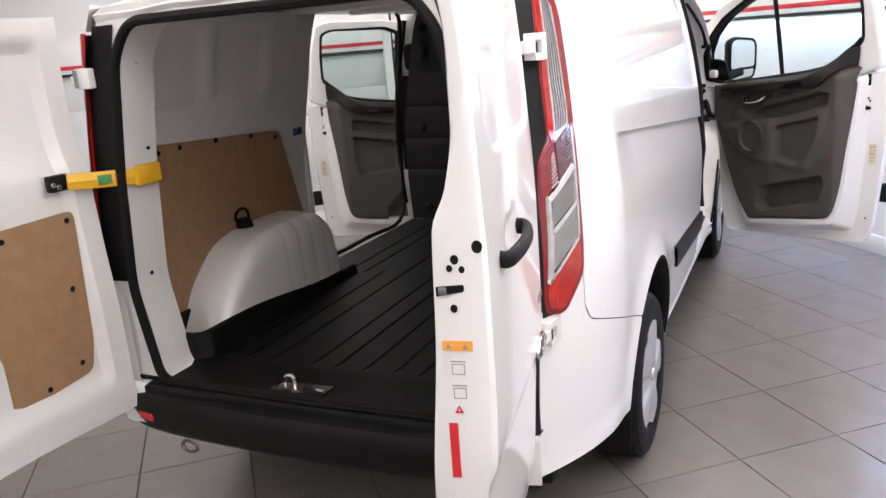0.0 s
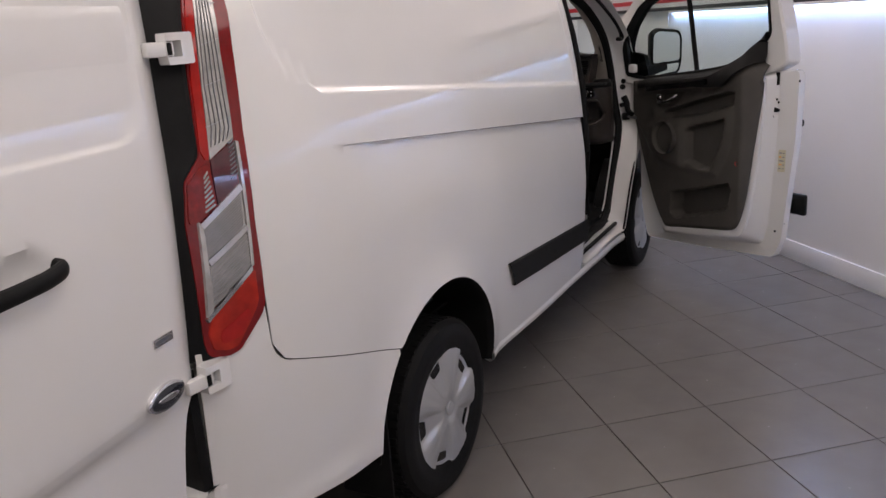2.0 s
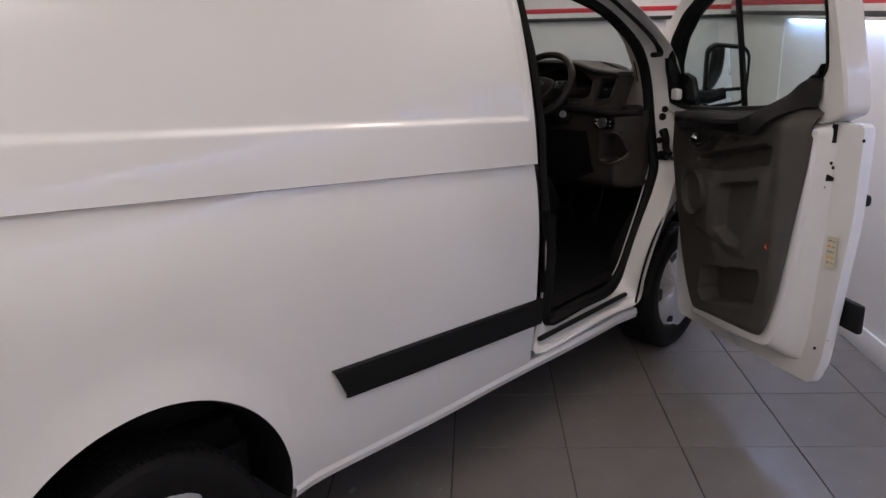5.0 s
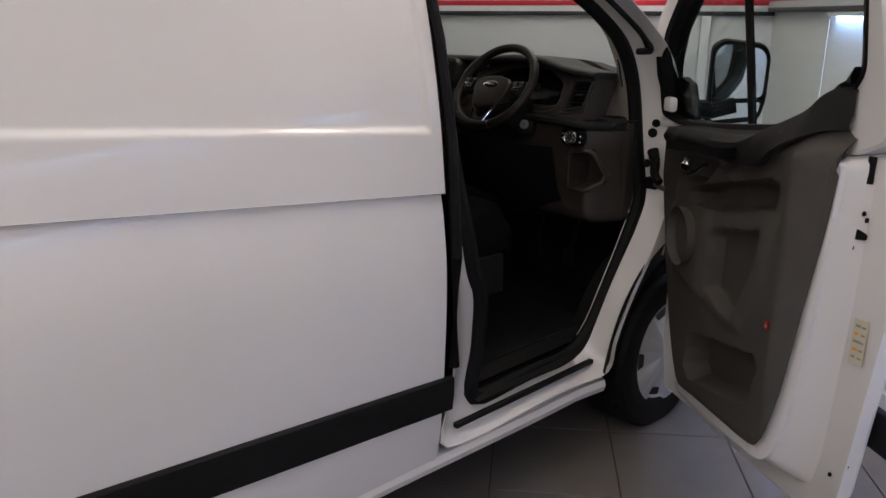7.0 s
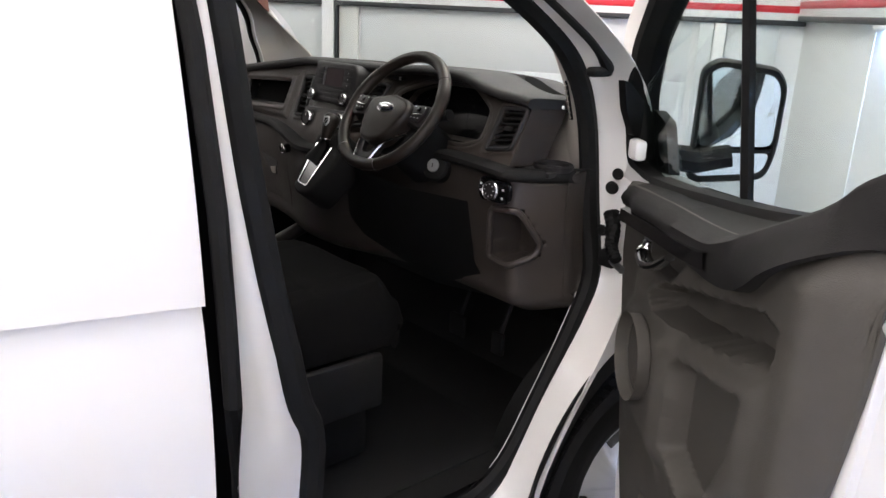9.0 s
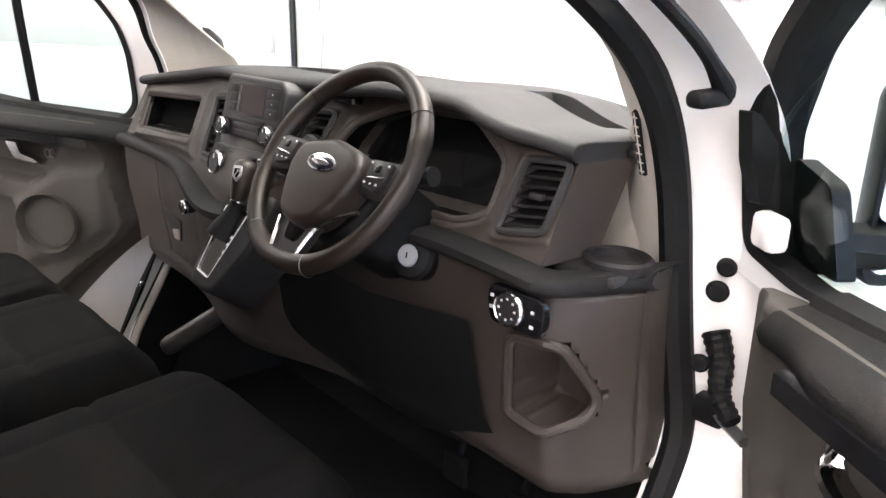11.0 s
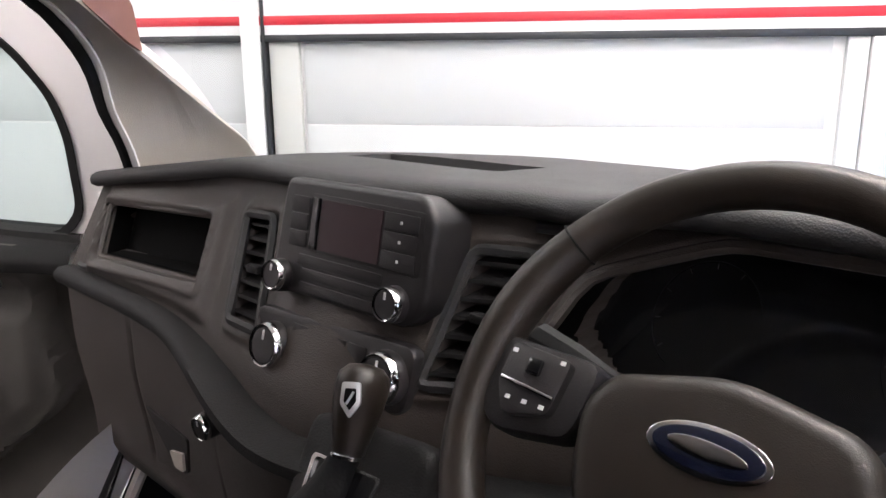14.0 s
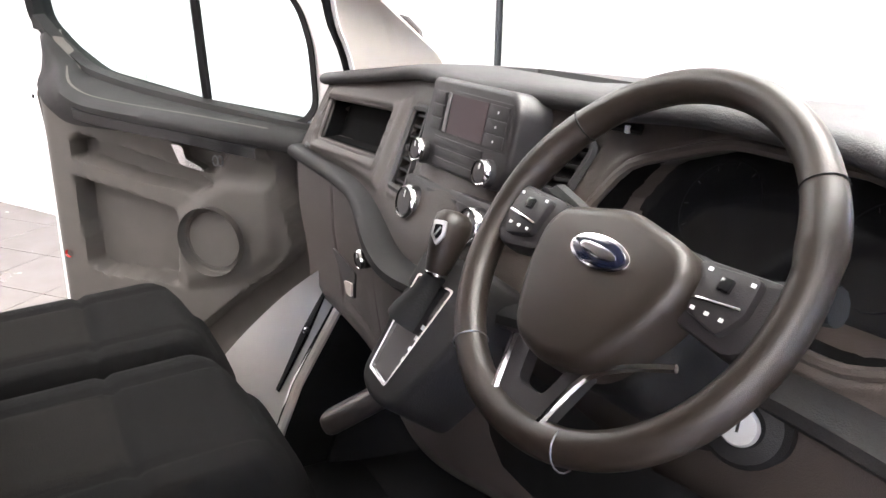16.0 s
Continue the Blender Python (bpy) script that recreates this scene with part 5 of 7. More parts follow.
# wheel boxes
for sd in (-1, 1):
    rows = []
    prof = curve_of([-0.78, -0.72, -0.61, -0.43, -0.28, -0.10, 0.06, 0.14, 0.18, 0.20], [0.585, 0.66, 0.82, 0.955, 0.985, 0.992, 0.985, 0.93, 0.72, 0.585])
    for i in range(56):
        y = -0.78 + 0.98 * i / 55
        top = prof(y)
        groove = 0.010 * max(0, math.cos((y + 0.02) * 2 * math.pi / 0.105)) ** 8 * sstep(-0.32, -0.2, y) * sstep(0.27, 0.2, y)
        row = []
        W = 0.225
        for k in range(15):
            f = k / 14
            if f < 0.5:
                x, z = inner(1.0) - W * f * 2 * 0.86, top - 0.012 * (f * 2) ** 3
            else:
                g = (f - 0.5) * 2
                x = inner(1.0) - W * (0.86 + 0.16 * (1 - (1 - min(1, g * 4)) ** 2))
                z = top - 0.012 - (top - 0.012 - 0.575) * (g ** 1.3)
                x -= 0.02 * g
            if math.hypot(y, z - 0.40) < 0.47:
                x = min(x, 0.70)
            row.append((x + (groove if f > 0.35 else 0), y, z - (groove * 0.6 if f <= 0.5 else 0)))
        rows.append(row)
    bx_ = part("wheel_box", mirrored(sheet(rows), sd), PRIMER, van, "white ribbed wheel box", 50)
    part("tie_ring", tube([(sd * (inner(1.0) - 0.05), -0.28 + 0.045 * math.cos(a), 1.035 + 0.035 * math.sin(a)) for a in [2 * math.pi * i / 20 for i in range(20)]], 0.007, 6, True, up=(1, 0, 0)), RUBBER, bx_, "black tie-down ring")
    part("ring_foot", lathe([(0, 0.045), (0.026, 0.04), (0.034, 0.02), (0.04, 0)], 16, pose(sd * (inner(1.0) - 0.05), -0.27, 0.985)), RUBBER, bx_, "black ring foot")

# ribbed floor liner
b = bmesh.new()
xs = []
x = -0.80
rib_x = [-0.62, -0.52, -0.42, -0.30, -0.12, -0.02, 0.10, 0.22, 0.32, 0.44, 0.54, 0.64]
cuts = sorted([-0.80, 0.80] + [r + o for r in rib_x for o in (-0.012, -0.006, 0.006, 0.012)])
ys = [-1.03, -1.0, -0.90, -0.86] + [-0.86 + 2.30 * i / 46 for i in range(1, 47)]
rows = []
for y in ys:
    row = []
    for x in cuts:
        near = min(abs(x - r) for r in rib_x) < 0.007
        on_ = near and y > -0.80 and (int((y + 3.0) / 0.55) + int(abs(x) * 10)) % 7 != 3
        z = 0.600 - (0.008 if on_ else 0)
        z -= 0.012 * sstep(-0.86, -0.90, y)
        row.append((x, y, z))
    rows.append(row)
sheet(rows, b, flip=False)
bmesh.ops.recalc_face_normals(b, faces=b.faces[:])
liner = part("floor_liner", b, LINER, van, "black ribbed load floor liner", 20)
thick(liner, 0.012, 1)
part("liner_lip", tube([(-0.64, -1.035, 0.590), (0.0, -1.05, 0.592), (0.64, -1.035, 0.590)], 0.012, 8), LINER, van, "black rounded sill edge")
part("sill_step", box((0, -1.015, 0.558), (1.40, 0.09, 0.05), 0.01), BLACK, van, "black loading sill")
# side skirts of the liner
for sd in (1, -1):
    part("liner_side", box((sd * 0.795, -0.72, 0.66), (0.018, 0.44, 0.15), 0.006), LINER, van, "black liner upstand")
    rows = []
    for k in range(25):
        y = -0.82 + 1.10 * k / 24
        x = 0.568
        top = 0.655 + 0.055 * sstep(0.1, -0.6, y)
        rows.append([(x - 0.035, y, 0.598), (x - 0.018, y, 0.606), (x - 0.008, y, top - 0.008), (x, y, top), (x + 0.020, y, top)])
    rows = [[(0.80, p[1] - 0.045 + (p[0] - 0.568) * 0.4, p[2]) for p in rows[0]], [(0.62, p[1] - 0.040 + (p[0] - 0.568) * 0.4, p[2]) for p in rows[0]], [(p[0] + 0.012, p[1] - 0.024, p[2]) for p in rows[0]]] + rows
    thick(part("liner_side", mirrored(sheet(rows), sd), LINER, van, "black liner upstand", 50), 0.006, 0)
# door lock in the floor edge
rc = part("lock_recess", box((-0.055, -0.985, 0.601), (0.22, 0.085, 0.012), 0.004), GLOSSBLACK, van, "dark lock recess")
part("lock_plate", prism(rounded([(-0.05, -0.02), (0.05, -0.03), (0.055, 0.012), (-0.05, 0.02)], 0.006, 3), 0.006, pose(-0.085, -0.985, 0.608)), CHROME, rc, "bright lock plate")
part("striker", tube(spline([(-0.115, -0.985, 0.61), (-0.11, -0.985, 0.645), (-0.08, -0.985, 0.648), (-0.075, -0.985, 0.612)], 5), 0.006, 8), CHROME, rc, "bright lock loop")

# bulkhead
b = bmesh.new()
rows = []
for i in range(41):
    x = -0.80 + 1.60 * i / 40
    row = []
    for k in range(53):
        z = 0.60 + 1.30 * k / 52
        lim = inner(z) + 0.01
        xx = max(-lim, min(lim, x * lim / 0.80))
        y = 1.50 - 0.02 * math.cos(3 * xx)
        d = min(abs(xx) - 0.02, 0.66 - abs(xx), z - 1.52, 1.86 - z)
        y += 0.03 * sstep(0, 0.03, d)
        for zz in (0.92, 1.12, 1.32):
            y += 0.010 * math.exp(-((z - zz) / 0.012) ** 2)
        row.append((xx, y, z))
    rows.append(row)
bulk = thick(part("bulkhead", sheet(rows, flip=True), BLACK, van, "black moulded bulkhead"), 0.02, 1)
for z in (0.68, 1.20):
    part("bulkhead_stud", lathe([(0, 0.01), (0.022, 0.008), (0.03, 0)], 16, axes((-0.70, 1.478, z), (1, 0, 0), (0, 0, 1))), RUBBER, bulk, "black fixing boss")
# pillar beside the sliding door opening and its edge
part("door_pillar", box((-0.87, 0.335, 1.22), (0.13, 0.04, 1.36), 0.02), PRIMER, van, "white pillar of the side opening")
part("opening_seal", loop_tube([(-0.93, 0.365, 0.62), (-0.95, 0.36, 0.9), (-0.93, 0.36, 1.3), (-0.87, 0.38, 1.75), (-0.83, 0.46, 1.90), (-0.82, 1.1, 1.93), (-0.83, 1.52, 1.91), (-0.88, 1.62, 1.7), (-0.94, 1.60, 1.2), (-0.94, 1.58, 0.62), (-0.94, 1.1, 0.575)], 0.013), RUBBER, van, "black door opening seal")
part("notice", box((-0.793, 0.255, 1.375), (0.004, 0.075, 0.10), 0.001), BLUE, van, "dark blue notice")
part("notice_line", tube([(-0.7900, 0.28, 1.41), (-0.7900, 0.25, 1.37), (-0.7900, 0.235, 1.34)], 0.002, 5), ICON, van, "pale line")
rl_ = part("headlining", box((0, 0.25, 1.915), (1.30, 2.5, 0.012), 0.004), PRIMER, van, "pale inner roof skin")
for y in (-0.45, 0.15, 0.75, 1.3):
    part("roof_bow", box((0, y, 1.900), (1.40, 0.07, 0.03), 0.01), PRIMER, van, "white roof bow")


PALEKICK = mat("pale_kick_plastic", (0.40, 0.385, 0.37), 0.45, vary=0.05, scale=8, grain=0.2, grain_scale=500)

# ---- cab: door frames, pillars, glass, nose ----
FRAME = [(1.70, 0.37, 1.92, 0.43), (1.70, 0.60, 1.935, 0.62), (1.70, 0.80, 1.944, 0.79), (1.70, 0.95, 1.904, 0.915), (1.70, 1.30, 1.847, 1.306), (1.685, 1.65, 1.815, 1.66), (1.675, 1.86, 1.80, 1.80),
         (1.80, 1.915, 1.90, 1.865), (2.10, 1.905, 2.10, 1.855), (2.45, 1.80, 2.44, 1.765), (2.75, 1.63, 2.68, 1.635), (2.90, 1.50, 2.785, 1.53), (2.95, 1.35, 2.835, 1.40), (2.935, 1.15, 2.848, 1.20),
         (2.905, 0.98, 2.855, 0.99), (2.82, 0.88, 2.795, 0.85), (2.66, 0.70, 2.66, 0.64), (2.55, 0.50, 2.55, 0.49), (2.53, 0.365, 2.42, 0.425), (2.2, 0.36, 2.2, 0.425)]
XIN = curve_of([0.3, 0.95, 1.1, 1.2, 1.4, 1.55, 1.72, 1.87], [0.835, 0.828, 0.806, 0.795, 0.772, 0.755, 0.73, 0.69])
def set_frame(bm, sd):
    """A piece of the door frame on its side; the left one's front post lies a little further back."""
    mirrored(bm, sd)
    if sd < 0:
        for v in bm.verts:
            v.co.y -= 0.125 * sstep(2.2, 2.65, v.co.y) * sstep(1.74, 1.50, v.co.z)
    return bm


o2 = spline([(0, a, b) for a, b, c, d in FRAME], 5, True)
i2 = spline([(0, c, d) for a, b, c, d in FRAME], 5, True)
for sd in (1, -1):
    rows = [[(skin(p.y, p.z), p.y, p.z) for p in o2],
            [(skin(p.y, p.z) - 0.012, p.y * 0.97 + q.y * 0.03, p.z * 0.97 + q.z * 0.03) for p, q in zip(o2, i2)],
            [(skin(p.y, p.z) * 0.62 + XIN(q.z) * 0.38, p.y * 0.72 + q.y * 0.28, p.z * 0.72 + q.z * 0.28) for p, q in zip(o2, i2)],
            [(XIN(q.z) + 0.045, p.y * 0.5 + q.y * 0.5, p.z * 0.5 + q.z * 0.5) for p, q in zip(o2, i2)],
            [(XIN(q.z) + 0.006, p.y * 0.2 + q.y * 0.8, p.z * 0.2 + q.z * 0.8) for p, q in zip(o2, i2)],
            [(XIN(q.z), q.y, q.z) for q in i2],
            [(XIN(q.z) - 0.03, q.y, q.z) for q in i2]]
    fr_ = thick(part("door_frame", set_frame(sheet(rows, loop=True), sd), WHITE, van, "white painted door frame", 40), 0.003, 0)
    part("door_seal", set_frame(tube([(XIN(q.z) + 0.004, q.y, q.z) for q in i2], 0.030 if sd > 0 else 0.013, 8, True, squash=0.8, up=(1, 0, 0)), sd), RUBBER, fr_, "thick black door seal")
    # seal strip along the panel's front edge
    part("pillar_seal", set_frame(tube([(skin(1.70, 0.66) + 0.002, 1.697, 0.66), (skin(1.70, 1.0) + 0.002, 1.697, 1.0), (skin(1.70, 1.16) + 0.002, 1.697, 1.16), (skin(1.69, 1.34) + 0.004, 1.692, 1.34), (skin(1.68, 1.60) + 0.004, 1.684, 1.60), (skin(1.66, 1.86) + 0.004, 1.670, 1.86)], 0.017, 8), sd), RUBBER, fr_, "black pillar seal strip")
    part("sill_cover", set_frame(sheet([[(0.88, 1.90, 0.432), (0.80, 1.90, 0.455), (0.55, 1.92, 0.46)], [(0.88, 2.43, 0.432), (0.80, 2.44, 0.455), (0.55, 2.44, 0.46)]]), sd), BLACK, fr_, "black step cover")
    part("step_strip", set_frame(box((0, 0, 0), (0.02, 0.72, 0.018), 0.004, m=pose(0.905, 2.13, 0.405)), sd), BLACK, fr_, "black strip along the sill")
    for y, z, r in ((2.895, 1.225, 0.016), (2.915, 1.26, 0.014), (2.87, 1.11, 0.014)):
        part("grommet", set_frame(lathe([(0, 0.004), (r * 0.7, 0.004), (r * 0.75, 0.008), (r, 0.006), (r * 1.15, 0)], 18, axes((0.855, y - 0.025, z), (1, 0.35, 0), (0, 0, 1))), sd), RUBBER, fr_, "black rubber grommet")
    part("wire_boot", set_frame(tube(spline([(0.862, 2.868, 1.16), (0.885, 2.855, 1.12), (0.90, 2.835, 1.075), (0.935, 2.815, 1.05)], 8), [0.021 - 0.0003 * i + 0.0022 * (i % 2) for i in range(25)], 10), sd), RUBBER, fr_, "black ribbed wire boot")
    part("door_check", set_frame(box((0.88, 2.853, 1.035), (0.05, 0.03, 0.045), 0.005), sd), BLACK, fr_, "black door check block")
    part("check_arm", set_frame(tube([(0.89, 2.85, 1.035), (0.96, 2.81, 1.03)], 0.010, 6), sd), STEEL, fr_, "dark door check arm")
    if sd > 0:
        part("mirror_bracket", set_frame(prism(rounded([(2.82, 1.515), (2.85, 1.505), (2.975, 1.415), (2.95, 1.36), (2.885, 1.37), (2.84, 1.44)], 0.008, 3), 0.02, axes((0.875, 0, 0), (0, 1, 0), (0, 0, 1))), sd), BLACK, fr_, "black corner cover")
    for z in (1.34, 0.78):
        part("door_hinge", set_frame(box((0, 0, 0), (0.06, 0.035, 0.055), 0.012, m=pose(0.925, 2.865, z, 0, 0, -35)), sd), WHITE, fr_, "white door hinge")
    # pale pillar trim inside
    if sd > 0:
        part("outer_seal", mirrored(tube(spline([(0.80, 2.36, 1.825), (0.84, 2.50, 1.735), (0.868, 2.62, 1.655), (0.876, 2.71, 1.597), (0.882, 2.775, 1.535)], 6), [0.010] * 20 + [0.011, 0.013, 0.015, 0.014, 0.010], 8), sd), RUBBER, fr_, "black rubber along the screen pillar")
    if sd > 0:
        part("seal_end", mirrored(box((0.872, 2.745, 1.534), (0.034, 0.075, 0.024), 0.010, 3), sd), RUBBER, fr_, "black rubber end block")
    tri = [((x, y, z), (x - 0.045, y + 0.018, z + 0.003), (x - 0.075, y + 0.052, z + 0.010)) for x, y, z in ((0.775, 2.852, 1.20), (0.768, 2.836, 1.303), (0.752, 2.812, 1.46), (0.738, 2.758, 1.57), (0.728, 2.690, 1.64), (0.716, 2.555, 1.725), (0.70, 2.40, 1.80), (0.67, 2.15, 1.855))]
    if sd < 0:
        tri = [((a[0] + 0.012, a[1] - 0.115 * sstep(1.74, 1.50, a[2]), a[2]), (b_[0], b_[1] - 0.05 * sstep(1.74, 1.50, b_[2]), b_[2]), (0.655 - 0.15 * max(0, e[2] - 1.65), 2.912 - 1.195 * (max(e[2], 1.38) - 1.428), e[2])) for a, b_, e in tri]
    else:
        tri = [(a, b_, (e[0] - 0.07 * sstep(1.42, 1.36, e[2]), e[1] + 0.03 * sstep(1.42, 1.36, e[2]), e[2])) for a, b_, e in tri]
    rows = [[tuple(v) for v in spline(r, 4)] for r in tri]
    pil = thick(part("pillar_trim", mirrored(sheet(rows), sd), TRIM, van, "pale grey pillar trim", 60), 0.006, 0)
    if sd > 0:
        thick(part("pillar_foot", sheet([[(0.60, 2.890, z), (0.68, 2.880, z), (0.76, 2.862 - 0.3 * (z - 1.15) * 0.2, z)] for z in (1.15, 1.25, 1.365)]), TRIM, pil, "pale foot of the pillar trim"), 0.004, 0)
        gm = axes((0.731, 2.826, 1.448), (0.93, -0.37, 0), (-0.09, -0.24, 0.966)) @ pose(0, 0, 0.011)
        part("grille", mirrored(prism(rounded([(-0.0085, -0.052), (0.0085, -0.052), (0.0085, 0.036), (0.004, 0.056), (-0.006, 0.05)], 0.003, 3), 0.004, gm @ pose(0, 0, 0.002)), sd), RUBBER, pil, "dark pillar vent")
        for k in range(7):
            part("grille_bar", mirrored(box((0, -0.045 + 0.0145 * k, 0.0063), (0.014, 0.0025, 0.003), 0.001, m=gm), sd), TRIM, pil)
        part("grille_bar", mirrored(box((0, 0, 0.0065), (0.002, 0.10, 0.003), 0.001, m=gm), sd), TRIM, pil)
    # cab side and footwell panels
    if sd > 0:
        # black colour carries the shade of the driver's footwell
        part("kick_panel", sheet([[(0.80, 2.85, 1.30), (0.80, 2.86, 0.95), (0.80, 2.72, 0.64), (0.80, 2.58, 0.46)], [(0.74, 3.0, 1.30), (0.74, 3.0, 0.95), (0.74, 2.95, 0.62), (0.74, 2.9, 0.46)]]), BLACK, van, "kick panel coloured black for the footwell's shade")
    else:
        kp = part("kick_panel", sheet([[tuple(v) for v in spline(r, 6)] for r in ([(-0.768, 2.69, 1.01), (-0.800, 2.52, 0.90), (-0.812, 2.34, 0.72), (-0.81, 2.22, 0.46)], [(-0.764, 2.70, 1.01), (-0.786, 2.60, 0.90), (-0.787, 2.45, 0.71), (-0.78, 2.36, 0.46)], [(-0.76, 2.71, 1.01), (-0.757, 2.645, 0.89), (-0.755, 2.53, 0.70), (-0.75, 2.44, 0.46)])], flip=True), PALEKICK, van, "pale grey kick panel", 60)
        part("step_edge", tube([(-0.752, 2.70, 0.95), (-0.747, 2.545, 0.70), (-0.742, 2.45, 0.48)], 0.012, 8), TRIM, kp, "pale rounded step edge")
        part("kick_slot", tube([(-0.772, 2.630, 0.915), (-0.768, 2.570, 0.815), (-0.764, 2.500, 0.690)], [0.010, 0.022, 0.012], 10, squash=0.35), GLOSSBLACK, kp, "black slot in the kick panel")
        part("kick_stud", lathe([(0, 0.006), (0.008, 0.004), (0.010, 0)], 12, axes((-0.752, 2.575, 0.835), (0, 1, 0), (0, 0, 1))), CHROME, kp, "bright stud")
        # the dark of the passenger footwell is put into this panel's colour
        part("footwell_side", sheet([[(-0.765, 2.84, 1.30), (-0.755, 2.68, 0.95), (-0.75, 2.53, 0.70), (-0.745, 2.44, 0.46)], [(-0.73, 3.05, 1.30), (-0.73, 3.05, 0.95), (-0.73, 3.0, 0.62), (-0.73, 2.95, 0.46)]], flip=True), BLACK, van, "footwell side coloured black for its shade")
    part("pillar_cover", mirrored(sheet([[(XIN(q.z) - 0.01, q.y - 0.01, q.z) for q in i2[0:36]], [(XIN(q.z) - 0.05, 1.60, q.z) for q in i2[0:36]]]), sd), BLACK, van, "dark inner pillar cover")
    # fender
    rows = []
    for i in range(31):
        y = 2.535 + 1.25 * i / 30
        top = 1.17 - 0.20 * sstep(3.0, 3.85, y)
        lo = arch_z(y, 2.933, 0.36)
        if y < 2.93:
            top = min(top, curve_of([2.50, 2.53, 2.55, 2.64, 2.80, 2.88, 2.93], [0.36, 0.40, 0.50, 0.70, 0.88, 0.98, 1.15])(y))
        lo = min(lo, top - 0.004) if y < 2.93 else lo
        rows.append([(skin(y, lo + (top - lo) * k / 12), y, lo + (top - lo) * k / 12) for k in range(13)])
    thick(part("fender", mirrored(sheet(rows, flip=True), sd), WHITE, van, "white front wing"), 0.004, -1)

# windscreen
WSY = curve_of([0, 0.3, 0.5, 0.75, 1], [2.965, 2.845, 2.745, 2.535, 2.24])
WSZ = curve_of([0, 0.3, 0.5, 0.75, 1], [1.385, 1.560, 1.650, 1.780, 1.885])
rows = []
for i in range(17):
    f = i / 16
    hw = 0.80 - 0.10 * f
    rows.append([(hw * q / 10, WSY(f) + 0.24 * (1 - 0.4 * f) * (1 - abs(q / 10) ** 2.2), WSZ(f) + 0.014 * (1 - abs(q / 10) ** 2)) for q in range(-10, 11)])
part("windscreen", sheet(rows), GLASS, van, "clear windscreen")
part("windscreen_frame", tube([rows[0][i] for i in range(21)] + [rows[k][20] for k in range(1, 17)] + [rows[16][i] for i in range(19, -1, -1)], 0.004, 6), RUBBER, van, "black windscreen edge")
vo = [(2.56, 1.735), (2.645, 1.745), (2.672, 1.690), (2.681, 1.622), (2.66, 1.636), (2.60, 1.690)]
part("visor_tip", prism(rounded(vo, 0.004, 2), 0.012, axes((-0.658, 0, 0), (0, 1, 0), (0, 0, 1))), mat("red_brown_visor", (0.20, 0.085, 0.065), 0.6, vary=0.1, scale=14), van, "red-brown visor end above the pillar")
# bonnet and nose
rows = []
for i in range(13):
    f = i / 12
    y = 3.16 + 0.74 * f
    z = 1.36 - 0.28 * f - 0.16 * f ** 3
    hw = 0.84 - 0.10 * f
    rows.append([(hw * q / 8, y - 0.18 * abs(q / 8) ** 3 - 0.12 * f * abs(q / 8) ** 2, z - 0.07 * abs(q / 8) ** 4) for q in range(-8, 9)])
thick(part("bonnet", sheet(rows, flip=True), WHITE, van, "white bonnet"), 0.01, -1)
rows = []
for i in range(11):
    f = i / 10
    z = 0.94 - 0.66 * f
    rows.append([((0.76 + 0.12 * math.sin(math.pi * f)) * q / 8, 3.90 + 0.05 * math.sin(math.pi * f) - 0.30 * abs(q / 8) ** 2.4, z) for q in range(-8, 9)])
nose = thick(part("front_bumper", sheet(rows, flip=True), WHITE, van, "white front bumper"), 0.01, -1)
part("radiator_grille", prism(rounded([(-0.42, 0.62), (0.42, 0.62), (0.48, 0.86), (-0.48, 0.86)], 0.05, 4), 0.05, axes((0, 3.915, 0), (-1, 0, 0), (0, 0, 1))), BLACK, nose, "black front grille")
# cab floor, back wall, headlining
part("cab_floor", sheet([[(-0.83, 1.5, 0.47), (0.83, 1.5, 0.47)], [(-0.83, 2.55, 0.47), (0.83, 2.55, 0.47)], [(-0.80, 2.95, 0.50), (0.80, 2.95, 0.50)], [(-0.78, 3.12, 0.66), (0.78, 3.12, 0.66)], [(-0.76, 3.2, 1.2), (0.76, 3.2, 1.2)]], flip=True), RUBBER, van, "black rubber cab floor")
part("cab_lining", sheet([[(-0.80, 1.53, 1.87), (0.80, 1.53, 1.87)], [(-0.72, 2.0, 1.895), (0.72, 2.0, 1.895)], [(-0.66, 2.30, 1.875), (0.66, 2.30, 1.875)]]), TRIM, van, "pale cab headlining")


# ---- dashboard ----
FACEY = curve_of([0.9, 1.0, 1.2, 1.25, 1.30, 1.40, 1.48, 1.55], [2.60, 2.60, 2.60, 2.61, 2.635, 2.69, 2.73, 2.76])
LIP = curve_of([-0.86, -0.6, -0.35, -0.1, 0.1, 0.3, 0.45, 0.6, 0.72, 0.88], [1.412, 1.448, 1.478, 1.486, 1.486, 1.500, 1.497, 1.462, 1.447, 1.43])
LEDGE = curve_of([-0.88, -0.5, -0.26, -0.1, 0.1, 0.5, 0.75, 0.9], [1.250, 1.245, 1.232, 1.215, 1.222, 1.278, 1.268, 1.25])


def face(x, z):
    w = 0.28 if x < -0.09 else 0.20
    return FACEY(z) - 0.08 * math.exp(-((x + 0.09) / w) ** 2)


def DF(x, z, off=0.0):
    """A point on the dashboard's face; off: metres behind it."""
    return Vector((x, face(x, z) + off, z))


